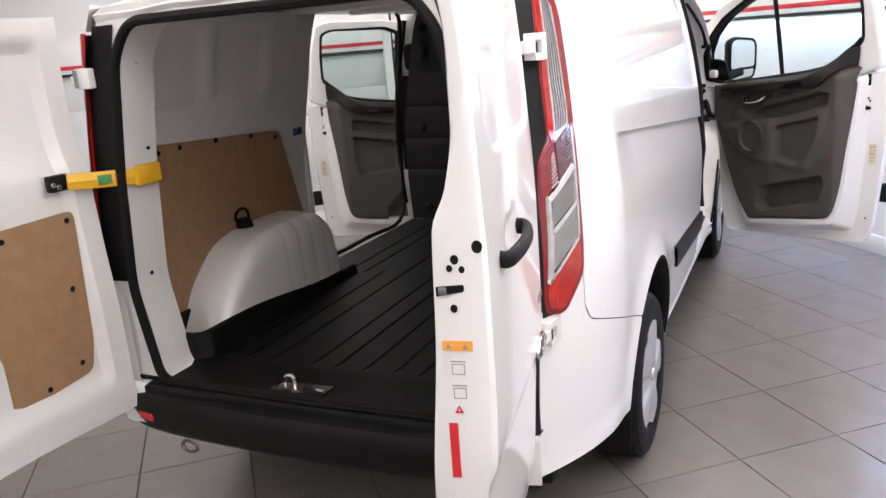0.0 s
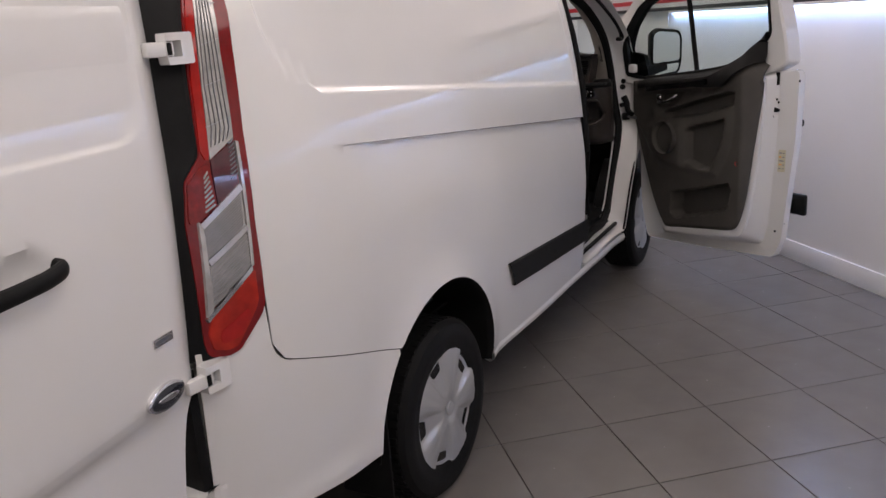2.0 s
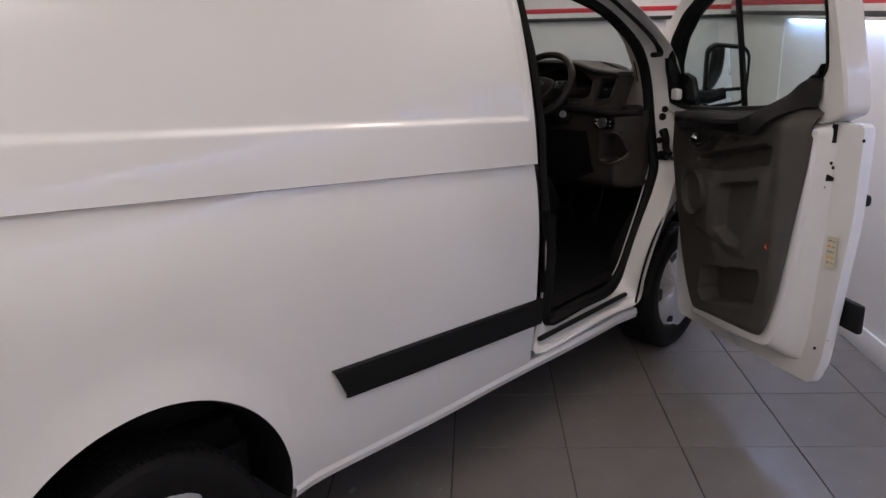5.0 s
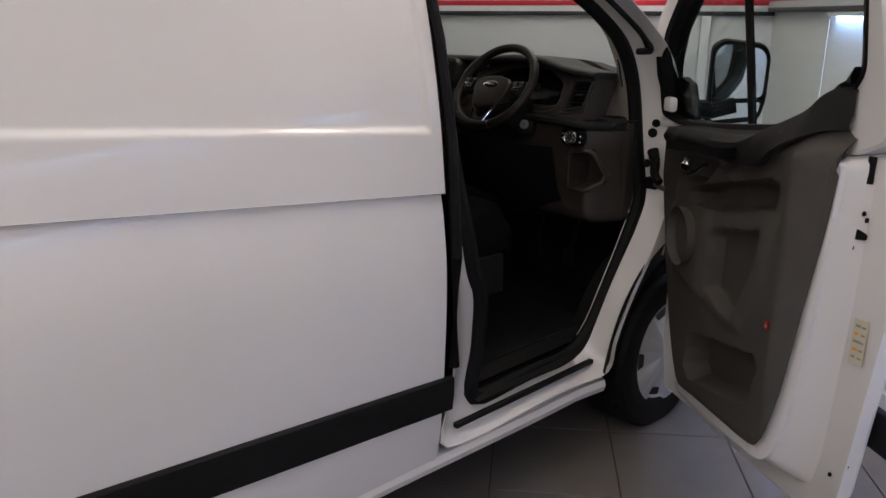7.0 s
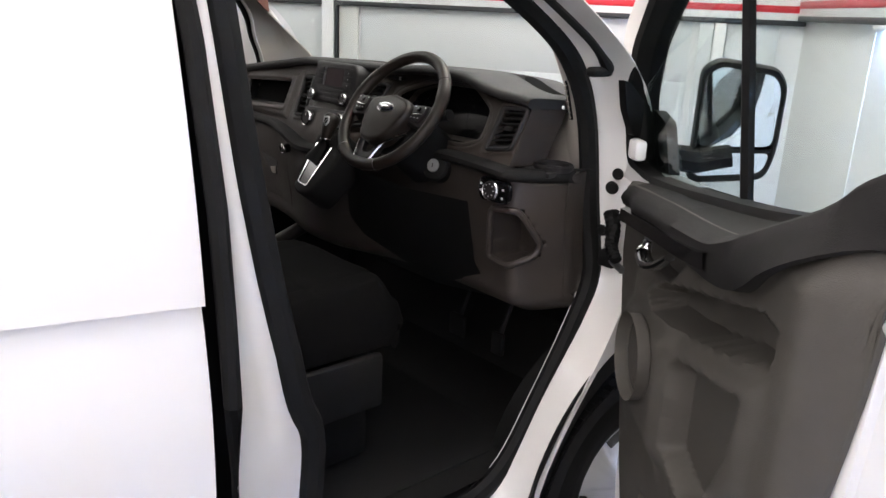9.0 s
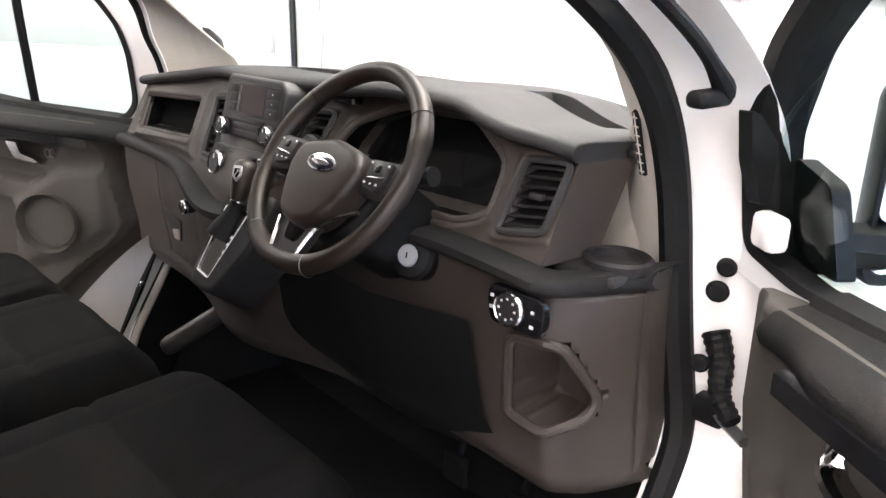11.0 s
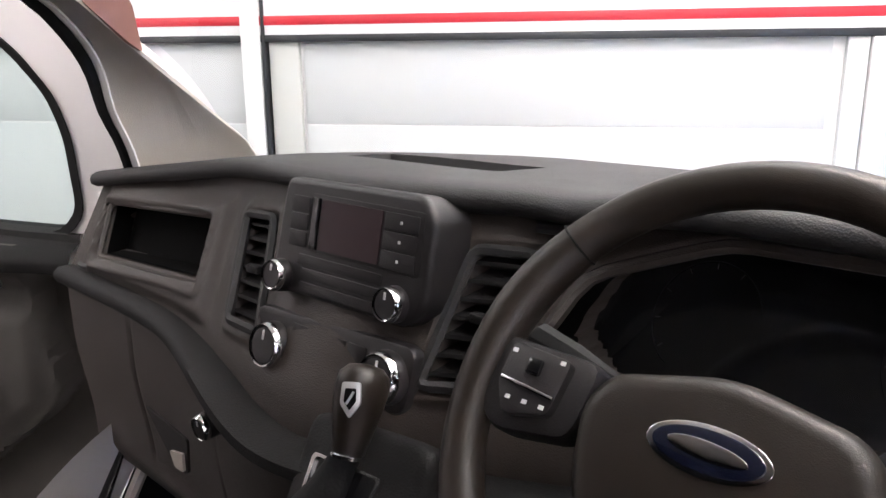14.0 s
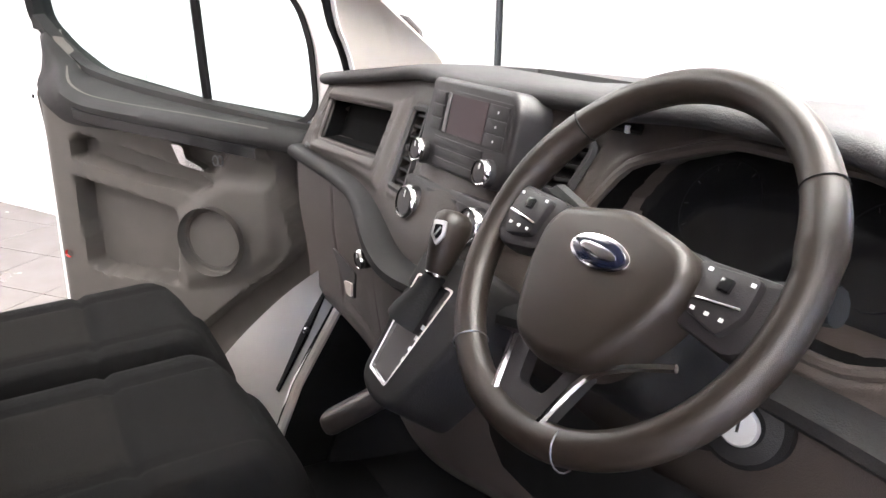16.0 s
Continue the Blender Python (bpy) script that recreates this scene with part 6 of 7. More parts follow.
def within(a, z, poly):
    d, c = 9.0, False
    for i in range(len(poly)):
        (x0, y0), (x1, y1) = poly[i - 1], poly[i]
        t = min(1, max(0, ((a - x0) * (x1 - x0) + (z - y0) * (y1 - y0)) / ((x1 - x0) ** 2 + (y1 - y0) ** 2)))
        d = min(d, math.hypot(a - x0 - t * (x1 - x0), z - y0 - t * (y1 - y0)))
        if (y0 > z) != (y1 > z) and a < (x1 - x0) * (z - y0) / (y1 - y0) + x0:
            c = not c
    return d if c else -d


CUBBY = [(-0.785, 1.370), (-0.446, 1.391), (-0.420, 1.306), (-0.757, 1.285)]
CLUSTER = rounded([(0.135, 1.345), (0.165, 1.415), (0.285, 1.458), (0.465, 1.458), (0.565, 1.405), (0.572, 1.325), (0.51, 1.302), (0.19, 1.300)], 0.02, 2)
VENT_D = [(0.606, 1.416), (0.692, 1.422), (0.688, 1.322), (0.600, 1.308)]
VENT_L = [(-0.352, 1.410), (-0.268, 1.418), (-0.205, 1.300), (-0.297, 1.292)]
VENT_R = [(0.052, 1.428), (0.118, 1.428), (0.098, 1.305), (0.040, 1.300)]


def bound(poly, x, z, m=0.03):
    return min(p[0] for p in poly) - m < x < max(p[0] for p in poly) + m and min(p[1] for p in poly) - m < z < max(p[1] for p in poly) + m


def carved(x, z):
    y = 0.0
    for poly, dep, soft in ((CUBBY, 0.14, 0.012), (CLUSTER, 0.09, 0.010), (VENT_D, 0.035, 0.005), (VENT_L, 0.035, 0.005), (VENT_R, 0.035, 0.005)):
        if bound(poly, x, z):
            d = within(x, z, poly)
            y += dep * sstep(0, soft, d)
            y -= 0.006 * math.exp(-((d + 0.010) / 0.006) ** 2)
    # soft moulded rim round the store and the centre stack
    y -= 0.012 * sstep(-0.012, 0.012, within(x, z, [(-0.80, 1.40), (-0.41, 1.42), (-0.37, 1.27), (-0.78, 1.262)])) if x < -0.33 and z > 1.25 else 0
    return y


def turn_in(x):
    """How far the face turns away at the driver's end."""
    return 0.135 * sstep(0.704, 0.80, x)


def sweep(x):
    """How far the ledge and the lower dashboard curve away beside the driver's door."""
    return 0.19 * sstep(0.715, 0.835, x) ** 1.5


def tuck(x):
    """The face and pad stop short of the pillar trim."""
    return x if x < 0.704 else 0.704 + 0.03 * (x - 0.704)


XS = sorted([-0.845 + 1.672 * i / 230 for i in range(231)])
top_rows, face_rows, ledge_rows, low_rows = [], [], [], []
for x in XS:
    L = LIP(x)
    hood = 0.045 * sstep(0.08, 0.20, x) * sstep(0.66, 0.50, x)
    yl = face(x, L - 0.03) - 0.020 - hood + turn_in(x)
    end = 0.05 * sstep(0.80, 0.88, abs(x))
    slot = 0.0
    row = [(x, 3.22 - 0.26 * (abs(x) / 0.87) ** 2.2, L - 0.055)]
    for f in (0.82, 0.64, 0.605, 0.595, 0.445, 0.435, 0.41, 0.40, 0.3, 0.26, 0.25, 0.18, 0.08):
        y = yl + (row[0][1] - yl) * f
        dip = 0.03 * (1 if 0.44 < f < 0.60 and 0.42 < x < 0.62 or 0.255 < f < 0.405 and -0.29 < x < -0.02 else 0)
        row.append((x, y, L - 0.05 * f ** 1.6 - dip + 0.004))
    row += [(x, yl + 0.012, L + 0.002), (x, yl + 0.003, L - 0.003), (x, yl, L - 0.010), (x, yl + 0.002, L - 0.018), (x, yl + 0.012, L - 0.024), (x, face(x, L - 0.03) + 0.02 + turn_in(x), L - 0.026)]
    top_rows.append([(tuck(p[0]), p[1], p[2]) for p in row])
    zl = LEDGE(x)
    z1 = L - 0.022
    n = 58
    face_rows.append([(tuck(x), face(x, z) + carved(x, z) + turn_in(x), z) for z in [z1 + (zl + 0.008 - z1) * k / n for k in range(n + 1)]])
    yf = face(x, zl)
    pro = 0.045 - 0.015 * sstep(-0.2, -0.5, x)
    row = [(x, yf + 0.004 + 0.4 * turn_in(x), zl + 0.010), (x, yf - pro * 0.7, zl + 0.010), (x, yf - pro, zl + 0.003), (x, yf - pro - 0.002, zl - 0.008), (x, yf - pro * 0.8, zl - 0.018), (x, yf - pro * 0.35, zl - 0.022)]
    bulge = 0.02 * sstep(0.74, 0.80, x)
    pocket = [(0.668, 1.165), (0.756, 1.172), (0.785, 1.08), (0.778, 1.045), (0.730, 1.012), (0.655, 1.02), (0.664, 1.09)]
    for k in range(34):
        z = zl - 0.026 - (zl - 0.026 - 0.93) * k / 33
        y = yf - pro * 0.30 + 0.02 * sstep(1.15, 0.95, z) - bulge
        if bound(pocket, x, z):
            y += 0.11 * sstep(-0.002, 0.010, within(x, z, pocket))
        g = [(-0.62, 1.21), (-0.30, 1.20), (-0.31, 0.95), (-0.62, 0.96)]
        y += 0.004 * math.exp(-(within(x, z, g) / 0.003) ** 2) if bound(g, x, z, 0.01) else 0
        row.append((x, y, z))
    row += [(x, yf + 0.02, 0.90), (x, yf + 0.07, 0.875), (x, yf + 0.30, 0.86), (x, yf + 0.42, 0.95)]
    row = [(min(p[0], 0.812), p[1] + sweep(x), p[2]) for p in row]
    ledge_rows.append(row[:6])
    low_rows.append(row[5:])
dash = part("dashboard", sheet(face_rows, flip=True), DASHFACE, van, "dark grey moulded dashboard", 50)
part("dash_pad", sheet(top_rows, flip=True), DASHTOP, dash, "soft dark dash top", 50)
part("dash_ledge", sheet(ledge_rows, flip=True), DOORDARK, dash, "soft black ledge along the dashboard", 50)
part("lower_dash", sheet(low_rows, flip=True), DASH, dash, "grey lower dashboard", 50)
part("dash_end", sheet([[(0.812, 2.74, 1.265), (0.812, 2.735, 1.15), (0.810, 2.76, 0.92)], [(0.800, 2.84, 1.265), (0.800, 2.85, 1.15), (0.800, 2.86, 0.92)]]), DASH, dash, "grey dashboard end")
# sheets in front of the moulded store walls, coloured as its deep shade
part("store_back", sheet([[DF(x, z, 0.045) for x, z in ((-0.79, 1.28), (-0.41, 1.30))], [DF(x, z, 0.045) for x, z in ((-0.79, 1.38), (-0.41, 1.40))]]), PIT, dash, "near-black back that paints in the store's shade")

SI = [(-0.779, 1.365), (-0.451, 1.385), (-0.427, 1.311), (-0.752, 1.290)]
part("store_lining", sheet([[DF(x, z, o) for x, z in SI] for o in (0.006, 0.020, 0.043)], loop=True), PIT, dash, "near-black lining that paints in the store's shade")
part("store_rim", tube([DF(x, z, -0.003) for x, z in rounded(CUBBY, 0.014, 4)], 0.0055, 8, True, up=(0, 1, 0)), DASH, dash, "rounded rim of the store")
part("gauge_rim", tube([DF(x, z, 0.001) for x, z in CLUSTER], 0.0075, 8, True, up=(0, 1, 0)), DASH, dash, "rounded rim round the gauges")
POCKET = rounded([(0.668, 1.165), (0.756, 1.172), (0.785, 1.08), (0.778, 1.045), (0.730, 1.012), (0.655, 1.02), (0.664, 1.09)], 0.02, 3)
part("bin_rim", tube([(x, face(x, LEDGE(x)) - 0.016 + 0.02 * sstep(1.15, 0.95, z) - 0.02 * sstep(0.74, 0.80, x) + sweep(x), z) for x, z in POCKET], 0.009, 8, True, up=(0, 1, 0)), DASH, dash, "rounded rim of the door-side bin")

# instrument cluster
# gauge recess walls coloured near black, so their shade starts at the rim
part("gauge_lining", sheet([[DF(x, z, o) for x, z in shift(CLUSTER, k)] for o, k in ((0.004, 0.007), (0.030, 0.008), (0.079, 0.004))], loop=True), PIT, dash, "near-black lining that paints in shade round the gauges")
b = bmesh.new()
vs = [b.verts.new(DF(x, z, 0.080)) for x, z in shift(CLUSTER, -0.01)]
b.faces.new(vs)
clu = part("instrument_panel", b, GLOSSBLACK, dash, "black instrument panel, switched off")
for cx, cz, r in ((0.255, 1.375, 0.050), (0.455, 1.375, 0.050)):
    part("dial_ring", tube([DF(cx + r * math.cos(a), cz + r * math.sin(a), 0.074) for a in [2 * math.pi * i / 40 for i in range(40)]], 0.0005, 5, True, up=(0, 1, 0)), RUBBER, clu, "faint dial ring")
    for i in range(9):
        a = math.radians(220 - 32 * i)
        part("dial_mark", tube([DF(cx + r * 0.86 * math.cos(a), cz + r * 0.86 * math.sin(a), 0.075), DF(cx + r * 0.96 * math.cos(a), cz + r * 0.96 * math.sin(a), 0.075)], 0.0006, 4, up=(0, 1, 0)), BUTTON, clu)


def vent(poly, slats, name="air_vent"):
    """A louvred vent in the dashboard, corners from the upper left clockwise."""
    tl, tr, br, bl = [Vector(p) for p in poly]
    fr = rounded(poly, 0.012, 3)
    ob = part(name, tube([DF(x, z, -0.005) for x, z in fr], 0.0065, 6, True, up=(0, 1, 0)), DASHTOP, dash, "louvred air vent")
    b = bmesh.new()
    b.faces.new([b.verts.new(DF(x, z, 0.032)) for x, z in fr])
    part("vent_back", b, RUBBER, ob, "dark vent throat")
    for k in range(slats):
        f = (k + 0.7) / (slats + 0.4)
        p, q = tl.lerp(bl, f), tr.lerp(br, f)
        b = sheet([[DF(p.x, p.y, 0.000), DF(p.x, p.y - 0.004, 0.001), DF(p.x, p.y + 0.004, 0.028), DF(p.x, p.y + 0.007, 0.027)], [DF(q.x, q.y, 0.000), DF(q.x, q.y - 0.004, 0.001), DF(q.x, q.y + 0.004, 0.028), DF(q.x, q.y + 0.007, 0.027)]])
        part("slat", b, DOORDARK, ob)
        if k == slats // 2:
            c = p.lerp(q, 0.55)
            part("vent_tab", box((0, 0, 0), (0.026, 0.012, 0.011), 0.003, m=Matrix.Translation(DF(c.x, c.y, -0.004))), DASHTOP, ob, "vent finger tab")
    return ob


vent(VENT_D, 7)
vent(VENT_L, 7)
vent(VENT_R, 7)
for x0, x1, z0, z1 in ((0.620, 0.688, 1.437, 1.440), (0.105, 0.165, 1.452, 1.452)):
    sl = part("thumb_wheel", tube([DF(x0, z0, -0.001), DF(x1, z1, -0.001)], 0.0065, 8), BUTTON, dash, "black slot with thumb wheel")
    part("wheel_dot", box((0, 0, 0), (0.006, 0.006, 0.010), 0.001, m=Matrix.Translation(DF(x0 + 0.75 * (x1 - x0), z1, -0.008))), ICON, sl, "pale mark")


# radio and climate controls
def plane_at(x, z, y, tilt=-8.0):
    """A pose on a nearly upright panel: x right, y up, z towards the driver."""
    return Matrix.Translation((x, y, z)) @ Matrix(((1, 0, 0), (0, 0, -1), (0, 1, 0))).to_4x4() @ pose(0, 0, 0, tilt, 0, 0)


RM = plane_at(-0.088, 1.415, 2.612, -12)
out = rounded([(-0.104, 0.066), (0.112, 0.068), (0.134, 0.048), (0.134, -0.040), (0.110, -0.066), (-0.108, -0.066), (-0.114, -0.05)], 0.014, 4)
radio = part("radio", prism(out, 0.055, RM @ pose(0, 0, -0.035), 0.008, 3), BUTTON, dash, "dark radio unit with small screen")
part("radio_screen", prism(rect(-0.034, -0.010, 0.062, 0.046, 0.002), 0.0022, RM @ pose(0, 0, 0.0195)), SCREEN, radio, "dark reddish screen")
part("screen_frame", prism(rect(-0.052, -0.014, 0.120, 0.051, 0.004), 0.0012, RM @ pose(0, 0, 0.0195), 0.0005), BUTTON, radio, "dark panel round the screen")
part("screen_strip", prism(rect(-0.050, -0.011, -0.036, 0.047, 0.002), 0.0020, RM @ pose(0, 0, 0.0195), 0.0006), GLOSSBLACK, radio, "gloss strip beside the screen")
for i in range(3):
    for x0, x1 in ((-0.086, -0.055), (0.066, 0.114)):
        key = part("button", prism(rect(x0, -0.011 + 0.0195 * i, x1, 0.0070 + 0.0195 * i, 0.002), 0.0024, RM @ pose(0, 0, 0.0195), 0.0005), BUTTON, radio, "flat radio button")
        if x0 > 0:
            part("key_mark", box((0.090, -0.002 + 0.0195 * i, 0.0222), (0.003, 0.003, 0.0006), m=RM), ICON, key)
for z0, z1 in ((-0.0305, -0.0185), (-0.0455, -0.0335), (-0.0600, -0.0490)):
    part("key_bar", prism(rect(-0.066 if z0 > -0.04 else -0.058, z0, 0.070, z1, 0.002), 0.0022, RM @ pose(0, 0, 0.0195), 0.0007), BUTTON, radio, "long bar of flat keys")


def knob(name, m, r, h, parent, cap=BUTTON):
    k = part(name, lathe([(0, h), (r * 0.72, h), (r * 0.80, h - 0.002), (r * 0.92, h - 0.006), (r, 0.004), (r, -0.01)], 28, m), BUTTON, parent, "black knob with chrome ring")
    part("chrome_ring", lathe([(r * 0.80, h + 0.0005), (r * 0.86, h + 0.0012), (r * 0.95, h - 0.002), (r * 0.985, h - 0.006), (r * 0.9, h - 0.009)], 32, m), CHROME, k, "chrome ring")
    part("pointer", box((0, r * 0.45, h + 0.001), (0.003, r * 0.4, 0.0015), 0.0005, m=m), ICON, k, "pale pointer")
    return k


knob("volume_knob", RM @ pose(-0.092, -0.048, 0.02), 0.019, 0.016, radio)
knob("tuning_knob", RM @ pose(0.094, -0.044, 0.02), 0.019, 0.016, radio)
CM = plane_at(-0.086, 1.298, 2.572, -14)
clim = part("climate_panel", prism(rounded([(-0.135, 0.034), (0.130, 0.042), (0.125, -0.030), (-0.125, -0.040)], 0.02, 4), 0.016, CM @ pose(0, 0, -0.008), 0.005), BUTTON, dash, "dark climate control panel")
knob("climate_knob", CM @ pose(-0.088, -0.007, 0.008), 0.028, 0.018, clim)
knob("climate_knob", CM @ pose(0.097, 0.005, 0.008), 0.028, 0.018, clim)
for i in range(4):
    part("button", prism(rect(-0.060 + 0.031 * i, 0.004, -0.032 + 0.031 * i, 0.026, 0.002), 0.0014, CM @ pose(0, 0, 0.008), 0.0006), BUTTON, clim, "climate button")
    part("button", prism(rect(-0.060 + 0.031 * i, -0.022, -0.032 + 0.031 * i, 0.001, 0.002), 0.0014, CM @ pose(0, 0, 0.008), 0.0006), BUTTON, clim, "climate button")
knob("mode_knob", plane_at(-0.252, 1.185, 2.514, 5), 0.017, 0.014, dash)
CATCHY = 2.480
gl = part("glovebox_catch", prism(rounded([(-0.455, 1.140), (-0.345, 1.125), (-0.345, 1.075), (-0.375, 1.072)], 0.006, 3), 0.004, axes((0, CATCHY, 0), (1, 0, 0), (0, 0.05, 1))), BUTTON, dash, "recessed glovebox catch")
part("catch_plate", prism(rounded([(-0.385, 1.098), (-0.352, 1.104), (-0.350, 1.078), (-0.372, 1.078)], 0.003, 2), 0.006, axes((0, CATCHY - 0.002, 0), (1, 0, 0), (0, 0.05, 1))), TRIM, gl, "pale catch plate")

# ends of the ledge: cup holders
for cx, cy in ((0.757, 2.738), (-0.80, face(-0.80, 1.262) + 0.045)):
    cz = LEDGE(cx) + 0.006
    cup = part("cup_holder", lathe([(0.054, -0.004), (0.055, 0.010), (0.050, 0.014), (0.044, 0.010), (0.042, -0.06), (0, -0.062)], 28, Matrix.Translation((cx, cy, cz)) @ Matrix.Diagonal((1.03, 0.92, 1, 1))), BUTTON, dash, "black cup holder")
    part("shelf", box((cx - math.copysign(0.015, cx), cy - 0.01, cz - 0.008), (0.115, 0.11, 0.016), 0.006), DASHTOP, dash, "dark end shelf")

# light switch
LM = plane_at(0.698, 1.218, 2.586, -4)
sw = part("light_switch", prism(rounded([(-0.056, 0.030), (0.050, 0.030), (0.058, 0.0), (0.052, -0.028), (-0.048, -0.030), (-0.058, 0.0)], 0.014, 4), 0.012, LM @ pose(0, 0, -0.004), 0.003), GLOSSBLACK, dash, "gloss black light switch panel")
part("dial", lathe([(0, 0.006), (0.022, 0.006), (0.024, 0.004), (0.024, 0)], 30, LM @ pose(-0.012, 0, 0.007)), BUTTON, sw, "black rotary dial")
part("dial_ring", lathe([(0.0238, 0.005), (0.026, 0.0065), (0.0285, 0.003), (0.0285, 0)], 36, LM @ pose(-0.012, 0, 0.007)), CHROME, sw, "chrome dial ring")
for i in range(8):
    a = 2 * math.pi * i / 8
    part("dial_icon", box((-0.012 + 0.016 * math.cos(a), 0.016 * math.sin(a), 0.0133), (0.004, 0.003, 0.0008), m=LM), ICON, sw, "pale symbol")
for x, z in ((0.034, 0.008), (0.034, -0.014), (-0.047, 0.012), (-0.047, -0.006)):
    part("switch_icon", box((x, z, 0.0085), (0.007, 0.005, 0.0008), m=LM), ICON, sw, "pale symbol")

# steering column, stalks, ignition
WC = Vector((0.376, 2.488, 1.392))
TH = radians(37)
WM = Matrix.Translation(WC) @ Matrix(((1, 0, 0), (0, math.sin(TH), -math.cos(TH)), (0, math.cos(TH), math.sin(TH)))).to_4x4()    # x right, y up the wheel, z to the driver
col = part("steering_column", prism(rounded([(-0.07, 0.06), (0.07, 0.06), (0.085, 0.0), (0.07, -0.075), (0.0, -0.10), (-0.07, -0.075), (-0.085, 0.0)], 0.03, 4), 0.17, WM @ pose(0, -0.02, -0.20), 0.02, 3), BLACK, dash, "black column shroud")
ig = part("ignition", lathe([(0, 0.012), (0.018, 0.012), (0.021, 0.008), (0.036, 0.005), (0.042, -0.002), (0.044, -0.05)], 30, axes((0.462, 2.578, 1.243), (0.93, 0.36, 0), (-0.1, 0.28, 0.95))), BLACK, dash, "black ignition housing")
part("key_barrel", lathe([(0, 0.014), (0.0165, 0.014), (0.019, 0.010), (0.019, 0)], 26, axes((0.462, 2.576, 1.243), (0.93, 0.36, 0), (-0.1, 0.28, 0.95))), SILVER, ig, "silver key barrel")
part("key_slot", box((0, 0, 0.0145), (0.0025, 0.010, 0.001), m=axes((0.462, 2.576, 1.243), (0.93, 0.36, 0), (-0.1, 0.28, 0.95))), RUBBER, ig, "dark key slot")
for sg in (1, -1):
    part("stalk", tube([WM @ Vector((sg * 0.05, 0.015, -0.05)), WM @ Vector((sg * 0.10, 0.025, -0.050)), WM @ Vector((sg * 0.135, 0.032, -0.048)), WM @ Vector((sg * 0.172, 0.040, -0.046))], [0.009, 0.010, 0.015, 0.016], 10), BLACK, col, "black control stalk")

# steering wheel
R = 0.1775
rp = []
for i in range(72):
    a = 2 * math.pi * i / 72
    rr = R - 0.004 * max(0, -math.sin(a)) ** 6
    rp.append((rr * math.cos(a), rr * math.sin(a), 0.0))
rad = [0.0165 + 0.0022 * (math.exp(-((((i - 4) % 72) - 0) / 3.5) ** 2) + math.exp(-((i - 32) / 3.5) ** 2)) for i in range(72)]
wheel_ = part("steering_wheel", tube(rp, rad, 14, True, m=WM), LEATHER, dash, "black leather-rimmed steering wheel")
hub = rounded([(-0.088, 0.010), (-0.075, 0.034), (0.0, 0.052), (0.075, 0.038), (0.096, 0.012), (0.085, -0.030), (0.050, -0.088), (0.0, -0.104), (-0.050, -0.092), (-0.080, -0.035)], 0.02, 4)
b = prism(hub, 0.046, WM @ pose(0.008, -0.013, -0.016), 0.014, 4)
part("airbag_cover", b, LEATHER, wheel_, "dark airbag cover")
part("hub_back", prism([(x * 0.8, y * 0.8) for x, y in hub], 0.05, WM @ pose(0, 0, -0.065)), BLACK, wheel_, "black hub back")
for sg in (1, -1):
    sp = rounded([(sg * 0.082, 0.026), (sg * 0.178, 0.030), (sg * 0.180, -0.012), (sg * 0.150, -0.040), (sg * 0.088, -0.030)], 0.012, 3)
    if sg < 0:
        sp = sp[::-1]
    part("spoke", prism(sp, 0.024, WM @ pose(0, 0, -0.016), 0.006), BUTTON, wheel_, "black wheel spoke")
    pad = rounded([(sg * 0.100, 0.020), (sg * 0.150, 0.024), (sg * 0.152, -0.006), (sg * 0.140, -0.028), (sg * 0.104, -0.020)], 0.006, 3)
    if sg < 0:
        pad = pad[::-1]
    part("switch_pad", prism(pad, 0.008, WM @ pose(0, 0, 0.008), 0.002), BUTTON, wheel_, "wheel switch pad")
    part("chrome_bar", box((0, 0, 0), (0.046, 0.003, 0.003), 0.001, m=WM @ pose(sg * 0.126, -0.006, 0.017, 0, 0, sg * 6)), CHROME, wheel_, "chrome bar")
    part("rocker", box((0, 0, 0), (0.012, 0.012, 0.005), 0.002, m=WM @ pose(sg * 0.126, 0.009, 0.017)), GLOSSBLACK, wheel_, "black rocker key")
    for k in range(3):
        part("key_mark", box((0, 0, 0), (0.004, 0.003, 0.0008), m=WM @ pose(sg * (0.110 + 0.014 * k), -0.016, 0.0165)), ICON, wheel_, "pale symbol")
        part("key_mark", box((0, 0, 0), (0.004, 0.003, 0.0008), m=WM @ pose(sg * (0.106 + 0.020 * k), 0.017, 0.0165)), ICON, wheel_, "pale symbol") if k != 1 else None
low = rounded([(-0.052, -0.092), (0.052, -0.092), (0.030, -0.176), (-0.030, -0.176)], 0.01, 3)
lowi = rounded([(-0.028, -0.105), (0.028, -0.105), (0.018, -0.140), (-0.018, -0.140)], 0.008, 3)
part("lower_spoke", ring(low, lowi, 0.014, WM @ pose(0, 0, -0.008)), BUTTON, wheel_, "black lower spoke")
part("spoke_trim", tube(spline([(0.120, -0.062, 0.006), (0.080, -0.082, 0.008), (0.050, -0.108, 0.008), (0.034, -0.160, 0.008), (0.026, -0.168, 0.008), (-0.026, -0.168, 0.008), (-0.034, -0.160, 0.008), (-0.050, -0.108, 0.008)], 6), 0.0038, 6, m=WM), CHROME, wheel_, "satin chrome spoke trim")
part("badge_rim", prism(ell(0.037, 0.0155), 0.003, WM @ pose(0.009, -0.010, 0.029), 0.001), CHROME, wheel_, "chrome oval rim")
part("badge", prism(ell(0.033, 0.0125), 0.0042, WM @ pose(0.009, -0.010, 0.029), 0.0008), BADGEBLUE, wheel_, "dark blue oval badge")
